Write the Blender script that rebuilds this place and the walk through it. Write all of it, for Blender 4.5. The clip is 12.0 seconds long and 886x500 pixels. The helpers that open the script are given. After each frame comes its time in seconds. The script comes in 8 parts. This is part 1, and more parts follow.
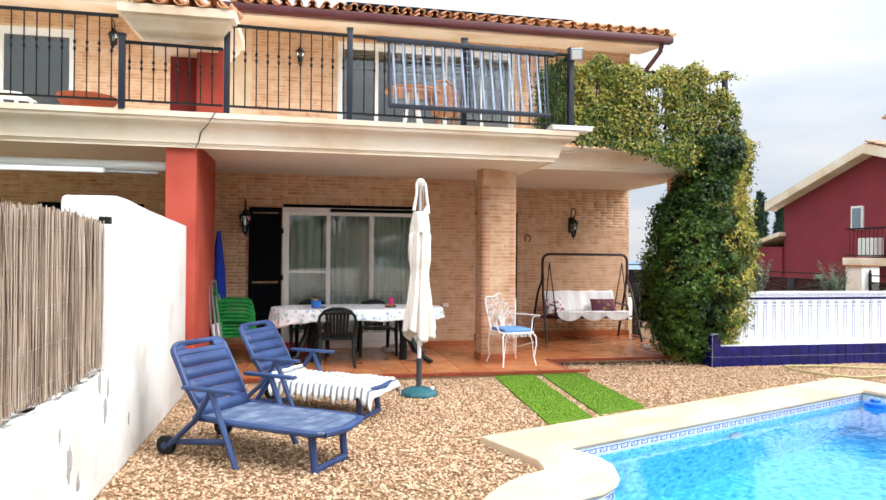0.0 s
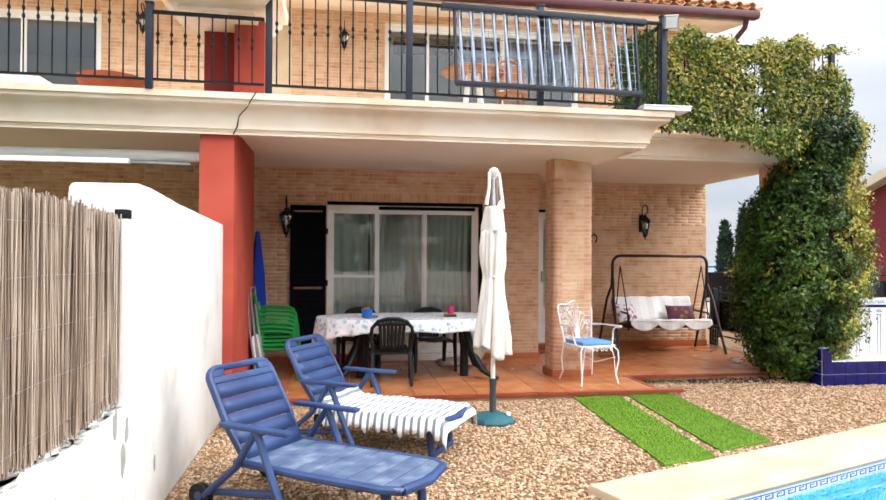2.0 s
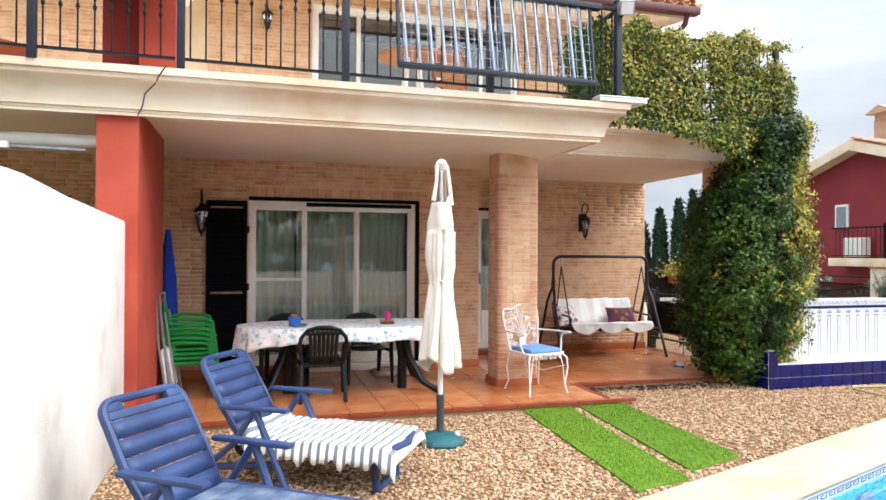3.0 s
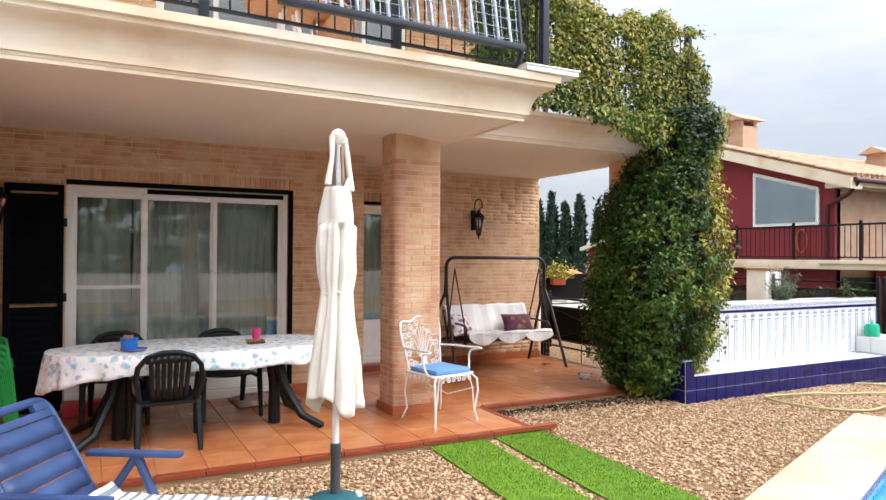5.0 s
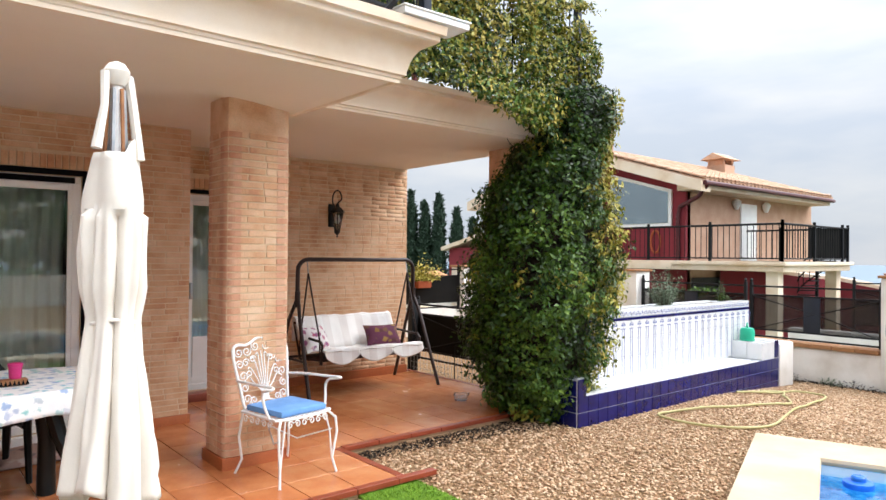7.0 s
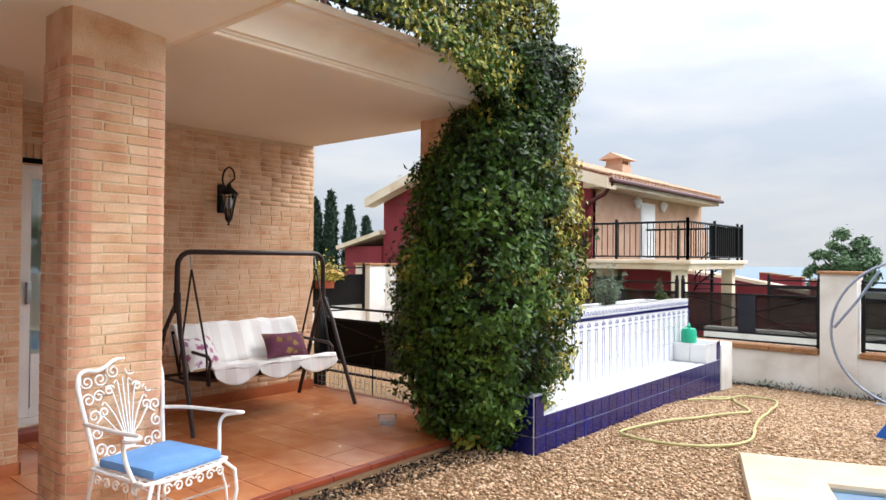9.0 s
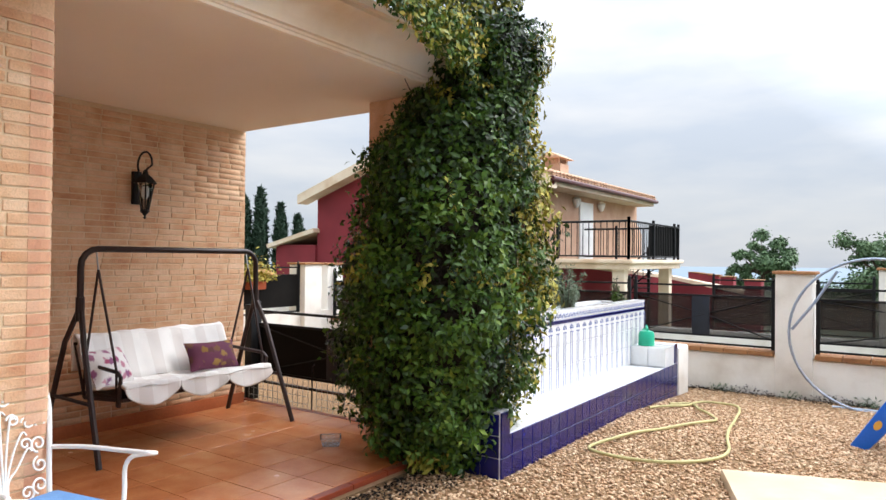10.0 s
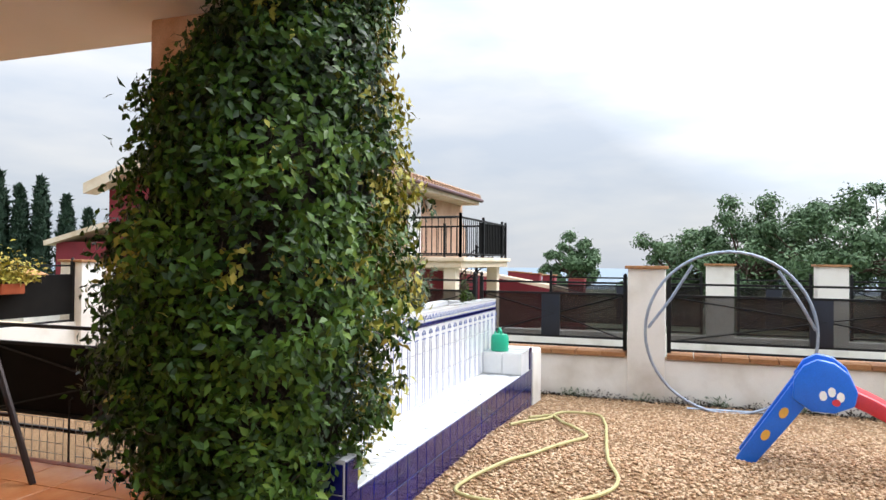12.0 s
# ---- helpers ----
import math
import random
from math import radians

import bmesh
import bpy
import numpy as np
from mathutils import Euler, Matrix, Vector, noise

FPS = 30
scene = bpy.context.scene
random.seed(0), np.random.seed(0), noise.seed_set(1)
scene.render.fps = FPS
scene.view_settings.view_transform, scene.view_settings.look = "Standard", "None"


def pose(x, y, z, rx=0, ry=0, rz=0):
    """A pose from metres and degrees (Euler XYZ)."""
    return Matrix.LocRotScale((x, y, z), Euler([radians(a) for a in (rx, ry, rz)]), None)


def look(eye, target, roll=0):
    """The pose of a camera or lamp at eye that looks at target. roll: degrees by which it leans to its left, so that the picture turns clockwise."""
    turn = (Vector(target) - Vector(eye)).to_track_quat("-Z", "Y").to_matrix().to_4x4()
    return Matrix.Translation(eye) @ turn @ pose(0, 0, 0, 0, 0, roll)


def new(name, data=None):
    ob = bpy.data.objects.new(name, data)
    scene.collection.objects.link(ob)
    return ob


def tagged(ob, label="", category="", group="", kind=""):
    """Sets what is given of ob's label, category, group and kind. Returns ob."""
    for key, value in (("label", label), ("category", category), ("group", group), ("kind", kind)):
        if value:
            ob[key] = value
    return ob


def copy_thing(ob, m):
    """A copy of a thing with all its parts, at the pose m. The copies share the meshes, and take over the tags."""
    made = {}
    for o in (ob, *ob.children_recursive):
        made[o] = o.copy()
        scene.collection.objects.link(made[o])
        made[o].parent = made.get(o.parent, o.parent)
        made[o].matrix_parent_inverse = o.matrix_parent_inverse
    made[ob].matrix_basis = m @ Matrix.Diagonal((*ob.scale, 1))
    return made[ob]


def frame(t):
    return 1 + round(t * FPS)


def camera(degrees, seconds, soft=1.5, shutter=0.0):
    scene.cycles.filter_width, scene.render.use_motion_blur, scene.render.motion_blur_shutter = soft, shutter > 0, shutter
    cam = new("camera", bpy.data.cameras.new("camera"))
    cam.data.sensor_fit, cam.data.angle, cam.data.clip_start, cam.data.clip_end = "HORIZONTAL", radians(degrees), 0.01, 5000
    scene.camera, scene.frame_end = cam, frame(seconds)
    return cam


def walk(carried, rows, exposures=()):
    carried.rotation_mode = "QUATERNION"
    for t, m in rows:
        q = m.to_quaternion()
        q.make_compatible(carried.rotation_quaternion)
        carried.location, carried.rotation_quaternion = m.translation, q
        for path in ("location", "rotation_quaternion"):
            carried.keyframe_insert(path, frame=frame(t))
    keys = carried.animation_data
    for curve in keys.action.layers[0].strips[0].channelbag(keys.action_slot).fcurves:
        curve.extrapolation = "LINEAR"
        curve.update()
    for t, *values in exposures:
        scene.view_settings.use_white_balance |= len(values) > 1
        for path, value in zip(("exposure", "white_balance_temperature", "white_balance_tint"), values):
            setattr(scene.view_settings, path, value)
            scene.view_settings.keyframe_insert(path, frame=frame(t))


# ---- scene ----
cam = camera(66.6, 12.0)
PATH = [
    (0, (0.109, 0.321, 1.526), (0.506, 2.281, 1.536), 0.5),
    (0.5, (0.049, 0.567, 1.519), (0.353, 2.543, 1.527), 0.5),
    (1, (-0.024, 0.838, 1.523), (0.267, 2.816, 1.535), 0.3),
    (1.5, (-0.062, 1.165, 1.523), (0.221, 3.145, 1.539), 0.2),
    (2, (-0.105, 1.447, 1.521), (0.205, 3.423, 1.537), 0.3),
    (2.5, (-0.15, 1.783, 1.546), (0.277, 3.737, 1.561), 0.2),
    (3, (-0.166, 2.135, 1.545), (0.372, 4.061, 1.559), 0.3),
    (3.2, (-0.18, 2.276, 1.553), (0.393, 4.192, 1.568), 0.2),
    (4.8, (-0.07, 3.333, 1.584), (0.832, 5.118, 1.605), 0.0),
    (5, (-0.041, 3.493, 1.557), (0.887, 5.264, 1.573), 0.4),
    (5.5, (0.058, 3.813, 1.589), (1.091, 5.525, 1.605), 0.4),
    (6, (0.268, 4.107, 1.594), (1.394, 5.76, 1.609), 0.4),
    (6.5, (0.466, 4.363, 1.599), (1.653, 5.973, 1.614), 0.5),
    (7, (0.612, 4.633, 1.587), (1.89, 6.17, 1.603), 0.5),
    (7.2, (0.691, 4.78, 1.588), (2.008, 6.285, 1.601), 0.7),
    (8.8, (1.137, 5.717, 1.495), (2.636, 7.04, 1.519), 0.6),
    (9, (1.208, 5.804, 1.499), (2.722, 7.11, 1.522), 0.5),
    (9.5, (1.397, 6.087, 1.51), (2.964, 7.329, 1.535), 0.5),
    (10, (1.593, 6.332, 1.493), (3.23, 7.48, 1.516), 0.6),
    (10.5, (1.823, 6.542, 1.458), (3.538, 7.571, 1.485), 0.5),
    (11, (2.096, 6.721, 1.43), (3.872, 7.641, 1.461), 0.5),
    (11.5, (2.376, 6.937, 1.421), (4.213, 7.728, 1.452), 0.7),
    (12, (2.677, 7.101, 1.412), (4.558, 7.779, 1.444), 0.5),
]
walk(cam, [(t, look(eye, target, roll)) for t, eye, target, roll in PATH], [(0, 0.68), (8, 0.62), (12, 0.58)])

# ---- world and sun ----
world = bpy.data.worlds.new("world")
scene.world = world
world.use_nodes = True
wt = world.node_tree
wt.nodes.clear()


def wn(kind, **kw):
    n = wt.nodes.new(kind)
    for k, v in kw.items():
        n.inputs[k].default_value = v
    return n


SUN_AZ, SUN_EL = 130.0, 46.0
sky = wn("ShaderNodeTexSky")
sky.sky_type, sky.sun_disc = "NISHITA", False
sky.sun_elevation, sky.sun_rotation = radians(SUN_EL), radians(SUN_AZ)
wgeo = wn("ShaderNodeTexCoord")
wmap = wn("ShaderNodeMapping")
wmap.inputs["Scale"].default_value = (1.3, 1.3, 5.0)
wt.links.new(wgeo.outputs["Generated"], wmap.inputs["Vector"])
wnoise = wn("ShaderNodeTexNoise", Scale=2.2, Detail=5.0, Roughness=0.5)
wt.links.new(wmap.outputs["Vector"], wnoise.inputs["Vector"])
wramp = wn("ShaderNodeValToRGB")
wramp.color_ramp.elements[0].position, wramp.color_ramp.elements[0].color = 0.40, (0.70, 0.77, 0.88, 1)
wramp.color_ramp.elements[1].position, wramp.color_ramp.elements[1].color = 0.66, (0.95, 0.96, 0.98, 1)
wt.links.new(wnoise.outputs["Fac"], wramp.inputs["Fac"])
wscale = wn("ShaderNodeVectorMath")
wscale.operation = "SCALE"
wscale.inputs["Scale"].default_value = 0.07
wt.links.new(sky.outputs["Color"], wscale.inputs[0])
wmix = wn("ShaderNodeMix")
wmix.data_type = "RGBA"
wmix.inputs["Factor"].default_value = 0.86
wt.links.new(wscale.outputs["Vector"], wmix.inputs["A"])
wt.links.new(wramp.outputs["Color"], wmix.inputs["B"])
# an overcast sky grows brighter towards the zenith
wsep = wn("ShaderNodeSeparateXYZ")
wt.links.new(wgeo.outputs["Generated"], wsep.inputs[0])
wz = wn("ShaderNodeMapRange")
wz.interpolation_type = "SMOOTHSTEP"
wz.inputs["From Min"].default_value, wz.inputs["From Max"].default_value = 0.0, 1.0
wz.inputs["To Min"].default_value, wz.inputs["To Max"].default_value = 0.61, 1.9
wt.links.new(wsep.outputs["Z"], wz.inputs["Value"])
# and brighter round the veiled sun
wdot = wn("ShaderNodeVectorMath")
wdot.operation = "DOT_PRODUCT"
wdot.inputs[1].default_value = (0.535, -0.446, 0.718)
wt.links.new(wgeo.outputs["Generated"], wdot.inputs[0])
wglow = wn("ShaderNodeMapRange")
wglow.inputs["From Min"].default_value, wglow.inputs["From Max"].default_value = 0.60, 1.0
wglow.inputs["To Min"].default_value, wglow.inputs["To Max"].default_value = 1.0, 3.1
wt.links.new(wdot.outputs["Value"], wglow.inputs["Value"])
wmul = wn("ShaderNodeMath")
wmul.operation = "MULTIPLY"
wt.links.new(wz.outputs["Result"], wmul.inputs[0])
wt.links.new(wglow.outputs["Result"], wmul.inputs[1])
wbg = wn("ShaderNodeBackground")
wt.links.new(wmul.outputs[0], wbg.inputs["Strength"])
wt.links.new(wmix.outputs["Result"], wbg.inputs["Color"])
wout = wn("ShaderNodeOutputWorld")
wt.links.new(wbg.outputs["Background"], wout.inputs["Surface"])

sun_data = bpy.data.lights.new("sun", "SUN")
sun_data.energy, sun_data.angle, sun_data.color = 0.85, radians(20), (1.0, 0.94, 0.88)
sun = new("sun", sun_data)
sun.matrix_world = look((6, -8, 14), (6 - math.sin(radians(SUN_AZ)) * 10, -8 - math.cos(radians(SUN_AZ)) * 10, 14 - 10 * math.tan(radians(SUN_EL))))


# ---- materials ----
def mat(name, colors, rough=0.7, metal=0.0, scale=8.0, fine=120.0, bump=0.15, rand=0.0, stain=0.25, spec=0.5, trans=0.0, ior=1.45, coat=0.0, sheet=0.002):
    """Colours blended by noise at two scales, with fine relief; rand spreads the colour from piece to piece."""
    m = bpy.data.materials.new(name)
    m.use_nodes = True
    t = m.node_tree
    b = t.nodes["Principled BSDF"]
    N = t.nodes.new
    L = t.links.new
    tc = N("ShaderNodeTexCoord")
    geo = N("ShaderNodeNewGeometry")
    n1 = N("ShaderNodeTexNoise")
    n1.inputs["Scale"].default_value, n1.inputs["Detail"].default_value = scale, 6.0
    n2 = N("ShaderNodeTexNoise")
    n2.inputs["Scale"].default_value, n2.inputs["Detail"].default_value = fine, 3.0
    L(geo.outputs["Position"], n1.inputs["Vector"])
    L(geo.outputs["Position"], n2.inputs["Vector"])
    ramp = N("ShaderNodeValToRGB")
    els = ramp.color_ramp.elements
    while len(els) < len(colors):
        els.new(0.5)
    for i, c in enumerate(colors):
        els[i].position = 0.5 if len(colors) == 1 else i / (len(colors) - 1)
        els[i].color = (*c, 1)
    # fac = stretched noise (+ piece random)
    a = N("ShaderNodeMath")
    a.operation = "MULTIPLY_ADD"
    L(n1.outputs["Fac"], a.inputs[0])
    a.inputs[1].default_value = 2.2 * (1 - rand)
    a.inputs[2].default_value = 0.5 - 1.1 * (1 - rand)
    fac = a.outputs[0]
    if rand:
        oi = N("ShaderNodeObjectInfo")
        sm = N("ShaderNodeMath")
        L(oi.outputs["Random"], sm.inputs[0])
        L(geo.outputs["Random Per Island"], sm.inputs[1])
        fr = N("ShaderNodeMath")
        fr.operation = "FRACT"
        L(sm.outputs[0], fr.inputs[0])
        ad = N("ShaderNodeMath")
        ad.operation = "MULTIPLY_ADD"
        L(fr.outputs[0], ad.inputs[0])
        ad.inputs[1].default_value = rand
        sh = N("ShaderNodeMath")
        sh.operation = "ADD"
        L(fac, sh.inputs[0])
        sh.inputs[1].default_value = -rand * 0.5
        L(sh.outputs[0], ad.inputs[2])
        fac = ad.outputs[0]
    L(fac, ramp.inputs["Fac"])
    # fine grain darkens a little
    g = N("ShaderNodeMapRange")
    g.inputs["To Min"].default_value, g.inputs["To Max"].default_value = 1 - stain, 1 + stain * 0.6
    L(n2.outputs["Fac"], g.inputs["Value"])
    mul = N("ShaderNodeMix")
    mul.data_type, mul.blend_type = "RGBA", "MULTIPLY"
    mul.inputs["Factor"].default_value = 1.0
    L(ramp.outputs["Color"], mul.inputs["A"])
    L(g.outputs["Result"], mul.inputs["B"])
    L(mul.outputs["Result"], b.inputs["Base Color"])
    rr = N("ShaderNodeMapRange")
    rr.inputs["To Min"].default_value, rr.inputs["To Max"].default_value = max(0.02, rough - 0.12), min(1.0, rough + 0.12)
    L(n1.outputs["Fac"], rr.inputs["Value"])
    L(rr.outputs["Result"], b.inputs["Roughness"])
    b.inputs["Metallic"].default_value = metal
    b.inputs["Specular IOR Level"].default_value = spec
    b.inputs["Transmission Weight"].default_value = trans
    b.inputs["IOR"].default_value = ior
    b.inputs["Coat Weight"].default_value = coat
    if bump:
        bp = N("ShaderNodeBump")
        bp.inputs["Strength"].default_value, bp.inputs["Distance"].default_value = bump, sheet
        L(n2.outputs["Fac"], bp.inputs["Height"])
        L(bp.outputs["Normal"], b.inputs["Normal"])
    return m


def hexc(h):
    v = [int(h[i:i + 2], 16) / 255 for i in (0, 2, 4)]
    return tuple(x / 12.92 if x < 0.04045 else ((x + 0.055) / 1.055) ** 2.4 for x in v)


BRICK = mat("brick", [hexc("b27652"), hexc("ca9a74"), hexc("d6ac88"), hexc("dfba98"), hexc("e6caac")], 0.85, scale=7, fine=130, bump=0.5, rand=0.36, stain=0.3, sheet=0.006)
MORTAR = mat("mortar", [hexc("d2b694"), hexc("e2cbaa")], 0.95, scale=5, fine=200, bump=0.5, sheet=0.004)
BRICK_PINK = mat("brick_corner", [hexc("b87c5e"), hexc("cf9f80"), hexc("d8b092")], 0.85, scale=12, fine=140, bump=0.4, rand=0.6, stain=0.25, sheet=0.005)
CREAM = mat("cream_render", [hexc("d8ba98"), hexc("ecd8bf"), hexc("f2e4d2")], 0.85, scale=1.6, fine=160, bump=0.15, stain=0.06)
SOFFIT = mat("soffit_paint", [hexc("eadbc6"), hexc("f1e5d4")], 0.9, scale=0.8, fine=160, bump=0.1, stain=0.04)
WHITE_WALL = mat("white_render", [hexc("cfc8bc"), hexc("e6e2da"), hexc("ece9e2")], 0.9, scale=2.2, fine=90, bump=0.4, stain=0.08, sheet=0.006)
PEEL = mat("bare_render", [hexc("8f8b84"), hexc("b5b0a6")], 0.95, scale=14, fine=120, bump=0.3)
RED = mat("red_render", [hexc("9c3b2c"), hexc("ae4836"), hexc("b85442")], 0.85, scale=2.5, fine=140, bump=0.25, stain=0.1)
DARKRED = mat("dark_red_render", [hexc("7c2826"), hexc("8d302c")], 0.85, scale=2.5, fine=140, bump=0.25, stain=0.1)
TILE = mat("terracotta_tile", [hexc("a85e34"), hexc("be7648"), hexc("ca8c5e")], 0.22, scale=5, fine=60, bump=0.06, rand=0.4, stain=0.14)
TILE_EDGE = mat("terracotta_edge", [hexc("7e3620"), hexc("96452a")], 0.4, scale=6, fine=60, bump=0.1, rand=0.3, stain=0.2)
PALE_GROUT = mat("pale_grout", [hexc("c4c6c8"), hexc("d6d6d6")], 0.9, scale=6, fine=150)
GROUT = mat("grout", [hexc("b08e6c"), hexc("c4a280")], 0.9, scale=6, fine=150)
SKIRT = mat("skirting_tile", [hexc("a85a34"), hexc("b96c40")], 0.5, scale=5, fine=60, bump=0.05, rand=0.3)
NB_ROOF = mat("pale_roof_tile", [hexc("b48c70"), hexc("c8a286"), hexc("d6b89e")], 0.9, scale=3, fine=40, bump=0.2, rand=0.4, stain=0.15)
ROOF = mat("roof_tile", [hexc("b67a52"), hexc("cb9468"), hexc("deb48c")], 0.85, scale=3, fine=60, bump=0.3, rand=0.4, stain=0.2)
MAROON = mat("maroon_metal", [hexc("4c1d1f"), hexc("5c2426")], 0.4, scale=4, bump=0.03)
IRON = mat("black_iron", [hexc("0c0d0f"), hexc("151619")], 0.6, scale=12, fine=200, bump=0.1, spec=0.3)
NAVY_IRON = mat("navy_paint", [hexc("131925"), hexc("1b2332")], 0.5, scale=9, bump=0.08, stain=0.2)
GALV = mat("galvanised", [hexc("8b95a5"), hexc("a9b4c2")], 0.4, metal=0.6, scale=14, bump=0.05)
PVC = mat("white_pvc", [hexc("e9e8e4"), hexc("f4f3ef")], 0.35, scale=3, bump=0.02, stain=0.04)
BLACK = mat("black_shutter", [hexc("05060a"), hexc("090b12")], 0.75, scale=5, bump=0.08, spec=0.12)
GREY_METAL = mat("grey_metal", [hexc("9a9da0"), hexc("b5b8ba")], 0.35, metal=0.7, scale=10, bump=0.04)
CURTAIN = mat("curtain", [hexc("d2d8cc"), hexc("e6eae2")], 0.9, scale=4, fine=220, bump=0.1)
ROOM = mat("room_plaster", [hexc("8a8378"), hexc("9a9388")], 0.9, scale=1.5)
BLUE_PLASTIC = mat("blue_plastic", [hexc("22325a"), hexc("2c4068"), hexc("384e78")], 0.5, scale=4, fine=90, bump=0.06, stain=0.15)
FADED_BLUE = mat("faded_blue_plastic", [hexc("3c4c6a"), hexc("566680"), hexc("7c8898")], 0.6, scale=9, fine=60, bump=0.1, stain=0.22)
DARK_GREEN = mat("dark_resin", [hexc("0c1012"), hexc("161d1c")], 0.42, scale=5, bump=0.05, spec=0.35)
GREEN_PLASTIC = mat("green_plastic", [hexc("0d6a2c"), hexc("12863a")], 0.4, scale=4, bump=0.03)
CANVAS = mat("cream_canvas", [hexc("d4ccc0"), hexc("dfd7ca"), hexc("e7e0d5")], 0.9, scale=4, fine=260, bump=0.25, stain=0.08)
TEAL = mat("teal_base", [hexc("1f5058"), hexc("2d6a70")], 0.5, scale=7, bump=0.15, stain=0.25)
WHITE_IRON = mat("white_iron", [hexc("e2e0dc"), hexc("f0efec")], 0.45, scale=20, bump=0.1, stain=0.1)
CUSHION_BLUE = mat("blue_cushion", [hexc("5f8fc8"), hexc("76a3d6")], 0.9, scale=7, fine=260, bump=0.3)
BROWN_STEEL = mat("brown_steel", [hexc("2a1e1c"), hexc("3a2a26")], 0.38, scale=8, bump=0.05, metal=0.2)
BLUE_TILE = mat("cobalt_tile", [hexc("090b42"), hexc("0f1358"), hexc("161d6c")], 0.2, scale=9, fine=30, bump=0.04, rand=0.4, stain=0.15, coat=0.3)
WHITE_TILE = mat("white_tile", [hexc("d9dada"), hexc("e6e6e4")], 0.16, scale=6, fine=30, bump=0.03, rand=0.3, stain=0.05, coat=0.3)
BLUE_GLAZE = mat("blue_glaze", [hexc("56639c"), hexc("7482b4")], 0.2, scale=60, bump=0.0)
COPING = mat("cast_stone", [hexc("b29a7c"), hexc("c6ae90"), hexc("d4c0a6")], 0.75, scale=1.6, fine=180, bump=0.2, stain=0.08)
POOL = mat("pool_mosaic", [hexc("1f8cc6"), hexc("44b0de"), hexc("86d4f0")], 0.3, scale=16, fine=90, bump=0.02, stain=0.1)
HOSE = mat("yellow_hose", [hexc("aaa068"), hexc("beb47e")], 0.55, scale=10, bump=0.05)
TOY_BLUE = mat("toy_blue", [hexc("1660c8"), hexc("1e70dc")], 0.35, scale=3, bump=0.02)
TOY_RED = mat("toy_red", [hexc("c82c38"), hexc("d8404a")], 0.4, scale=3, bump=0.02)
TOY_YELLOW = mat("toy_yellow", [hexc("d8a040"), hexc("e4b050")], 0.4, scale=3, bump=0.02)
CAN_GREEN = mat("can_green", [hexc("16a07c"), hexc("1fb48e")], 0.4, scale=4, bump=0.03)
REED = mat("reed", [hexc("6c5a4c"), hexc("94806e"), hexc("b29e8a"), hexc("cdbdaa")], 0.9, scale=6, fine=180, bump=0.4, rand=0.7, stain=0.3)
MESH_CLOTH = mat("shade_cloth", [hexc("171615"), hexc("211f1d")], 0.95, scale=3, fine=300, bump=0.2, spec=0.1)
STONE = mat("gravel", [hexc("76583f"), hexc("a07c5c"), hexc("bd9874"), hexc("d6bb9a"), hexc("a88066")], 0.85, scale=14, fine=90, bump=0.25, rand=0.75, stain=0.2)
SOIL = mat("gravel_bed", [hexc("6a5038"), hexc("92724e"), hexc("ae8c68")], 0.95, scale=45, fine=110, bump=0.9, stain=0.45, sheet=0.02)
TURF = mat("artificial_turf", [hexc("4a6a16"), hexc("688e1c"), hexc("8eac34")], 0.8, scale=22, fine=150, bump=0.3, rand=0.6, stain=0.25)
LEAF = mat("leaf", [hexc("090f04"), hexc("1a2e09"), hexc("334f12"), hexc("4e6a1e"), hexc("7e8c34")], 0.45, scale=1.5, fine=30, bump=0.05, rand=0.5, stain=0.2, spec=0.3)
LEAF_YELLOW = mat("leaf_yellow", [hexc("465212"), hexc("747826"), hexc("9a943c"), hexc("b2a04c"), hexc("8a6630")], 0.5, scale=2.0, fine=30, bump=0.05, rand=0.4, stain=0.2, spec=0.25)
CYPRESS = mat("cypress", [hexc("1c2e20"), hexc("2a4030"), hexc("3a523e")], 0.8, scale=3, rand=0.6, bump=0.0)
TREE_LEAF = mat("tree_leaf", [hexc("3a5234"), hexc("536e4a"), hexc("748c62")], 0.7, scale=1, rand=0.6, bump=0.0)
# near-black brown: dry litter, and the painted shade inside the creeper
LITTER_AND_SHADE = mat("litter_and_gap_shade", [hexc("120d08"), hexc("241a10"), hexc("32261a")], 0.95, scale=14, fine=60, bump=0.9, stain=0.5, sheet=0.03)
BARK = mat("bark", [hexc("4a3c30"), hexc("66564a")], 0.95, scale=8, fine=60, bump=0.5)
TERRAIN = mat("dry_ground", [hexc("46523e"), hexc("5c664e"), hexc("787c62")], 0.95, scale=0.25, fine=8, bump=0.3, stain=0.3)
SEA = mat("hazy_sea", [hexc("6f7f8c"), hexc("7c8b97")], 0.6, scale=0.004, fine=0.05, bump=0.0, stain=0.03, spec=0.2)
NB_BRICK = mat("neighbour_brick", [hexc("bc9278"), hexc("cba68c"), hexc("d6b49c")], 0.9, scale=3, fine=20, bump=0.2, rand=0.4, stain=0.12)
NB_RED = mat("neighbour_red", [hexc("7e2c34"), hexc("8c343c")], 0.9, scale=1.2, fine=60, bump=0.1, stain=0.08)
CLAY = mat("clay_coping", [hexc("7c5236"), hexc("a07048"), hexc("b48a62")], 0.85, scale=14, fine=60, bump=0.5, rand=0.5, stain=0.35, sheet=0.008)
POT = mat("terracotta_pot", [hexc("9a4a2c"), hexc("b25c38")], 0.8, scale=8)
WOOD = mat("old_wood", [hexc("8a5a38"), hexc("a8744a")], 0.7, scale=10, fine=80)
PINK = mat("pink_wax", [hexc("c02a6c"), hexc("d03a7c")], 0.5, scale=8, bump=0.02)
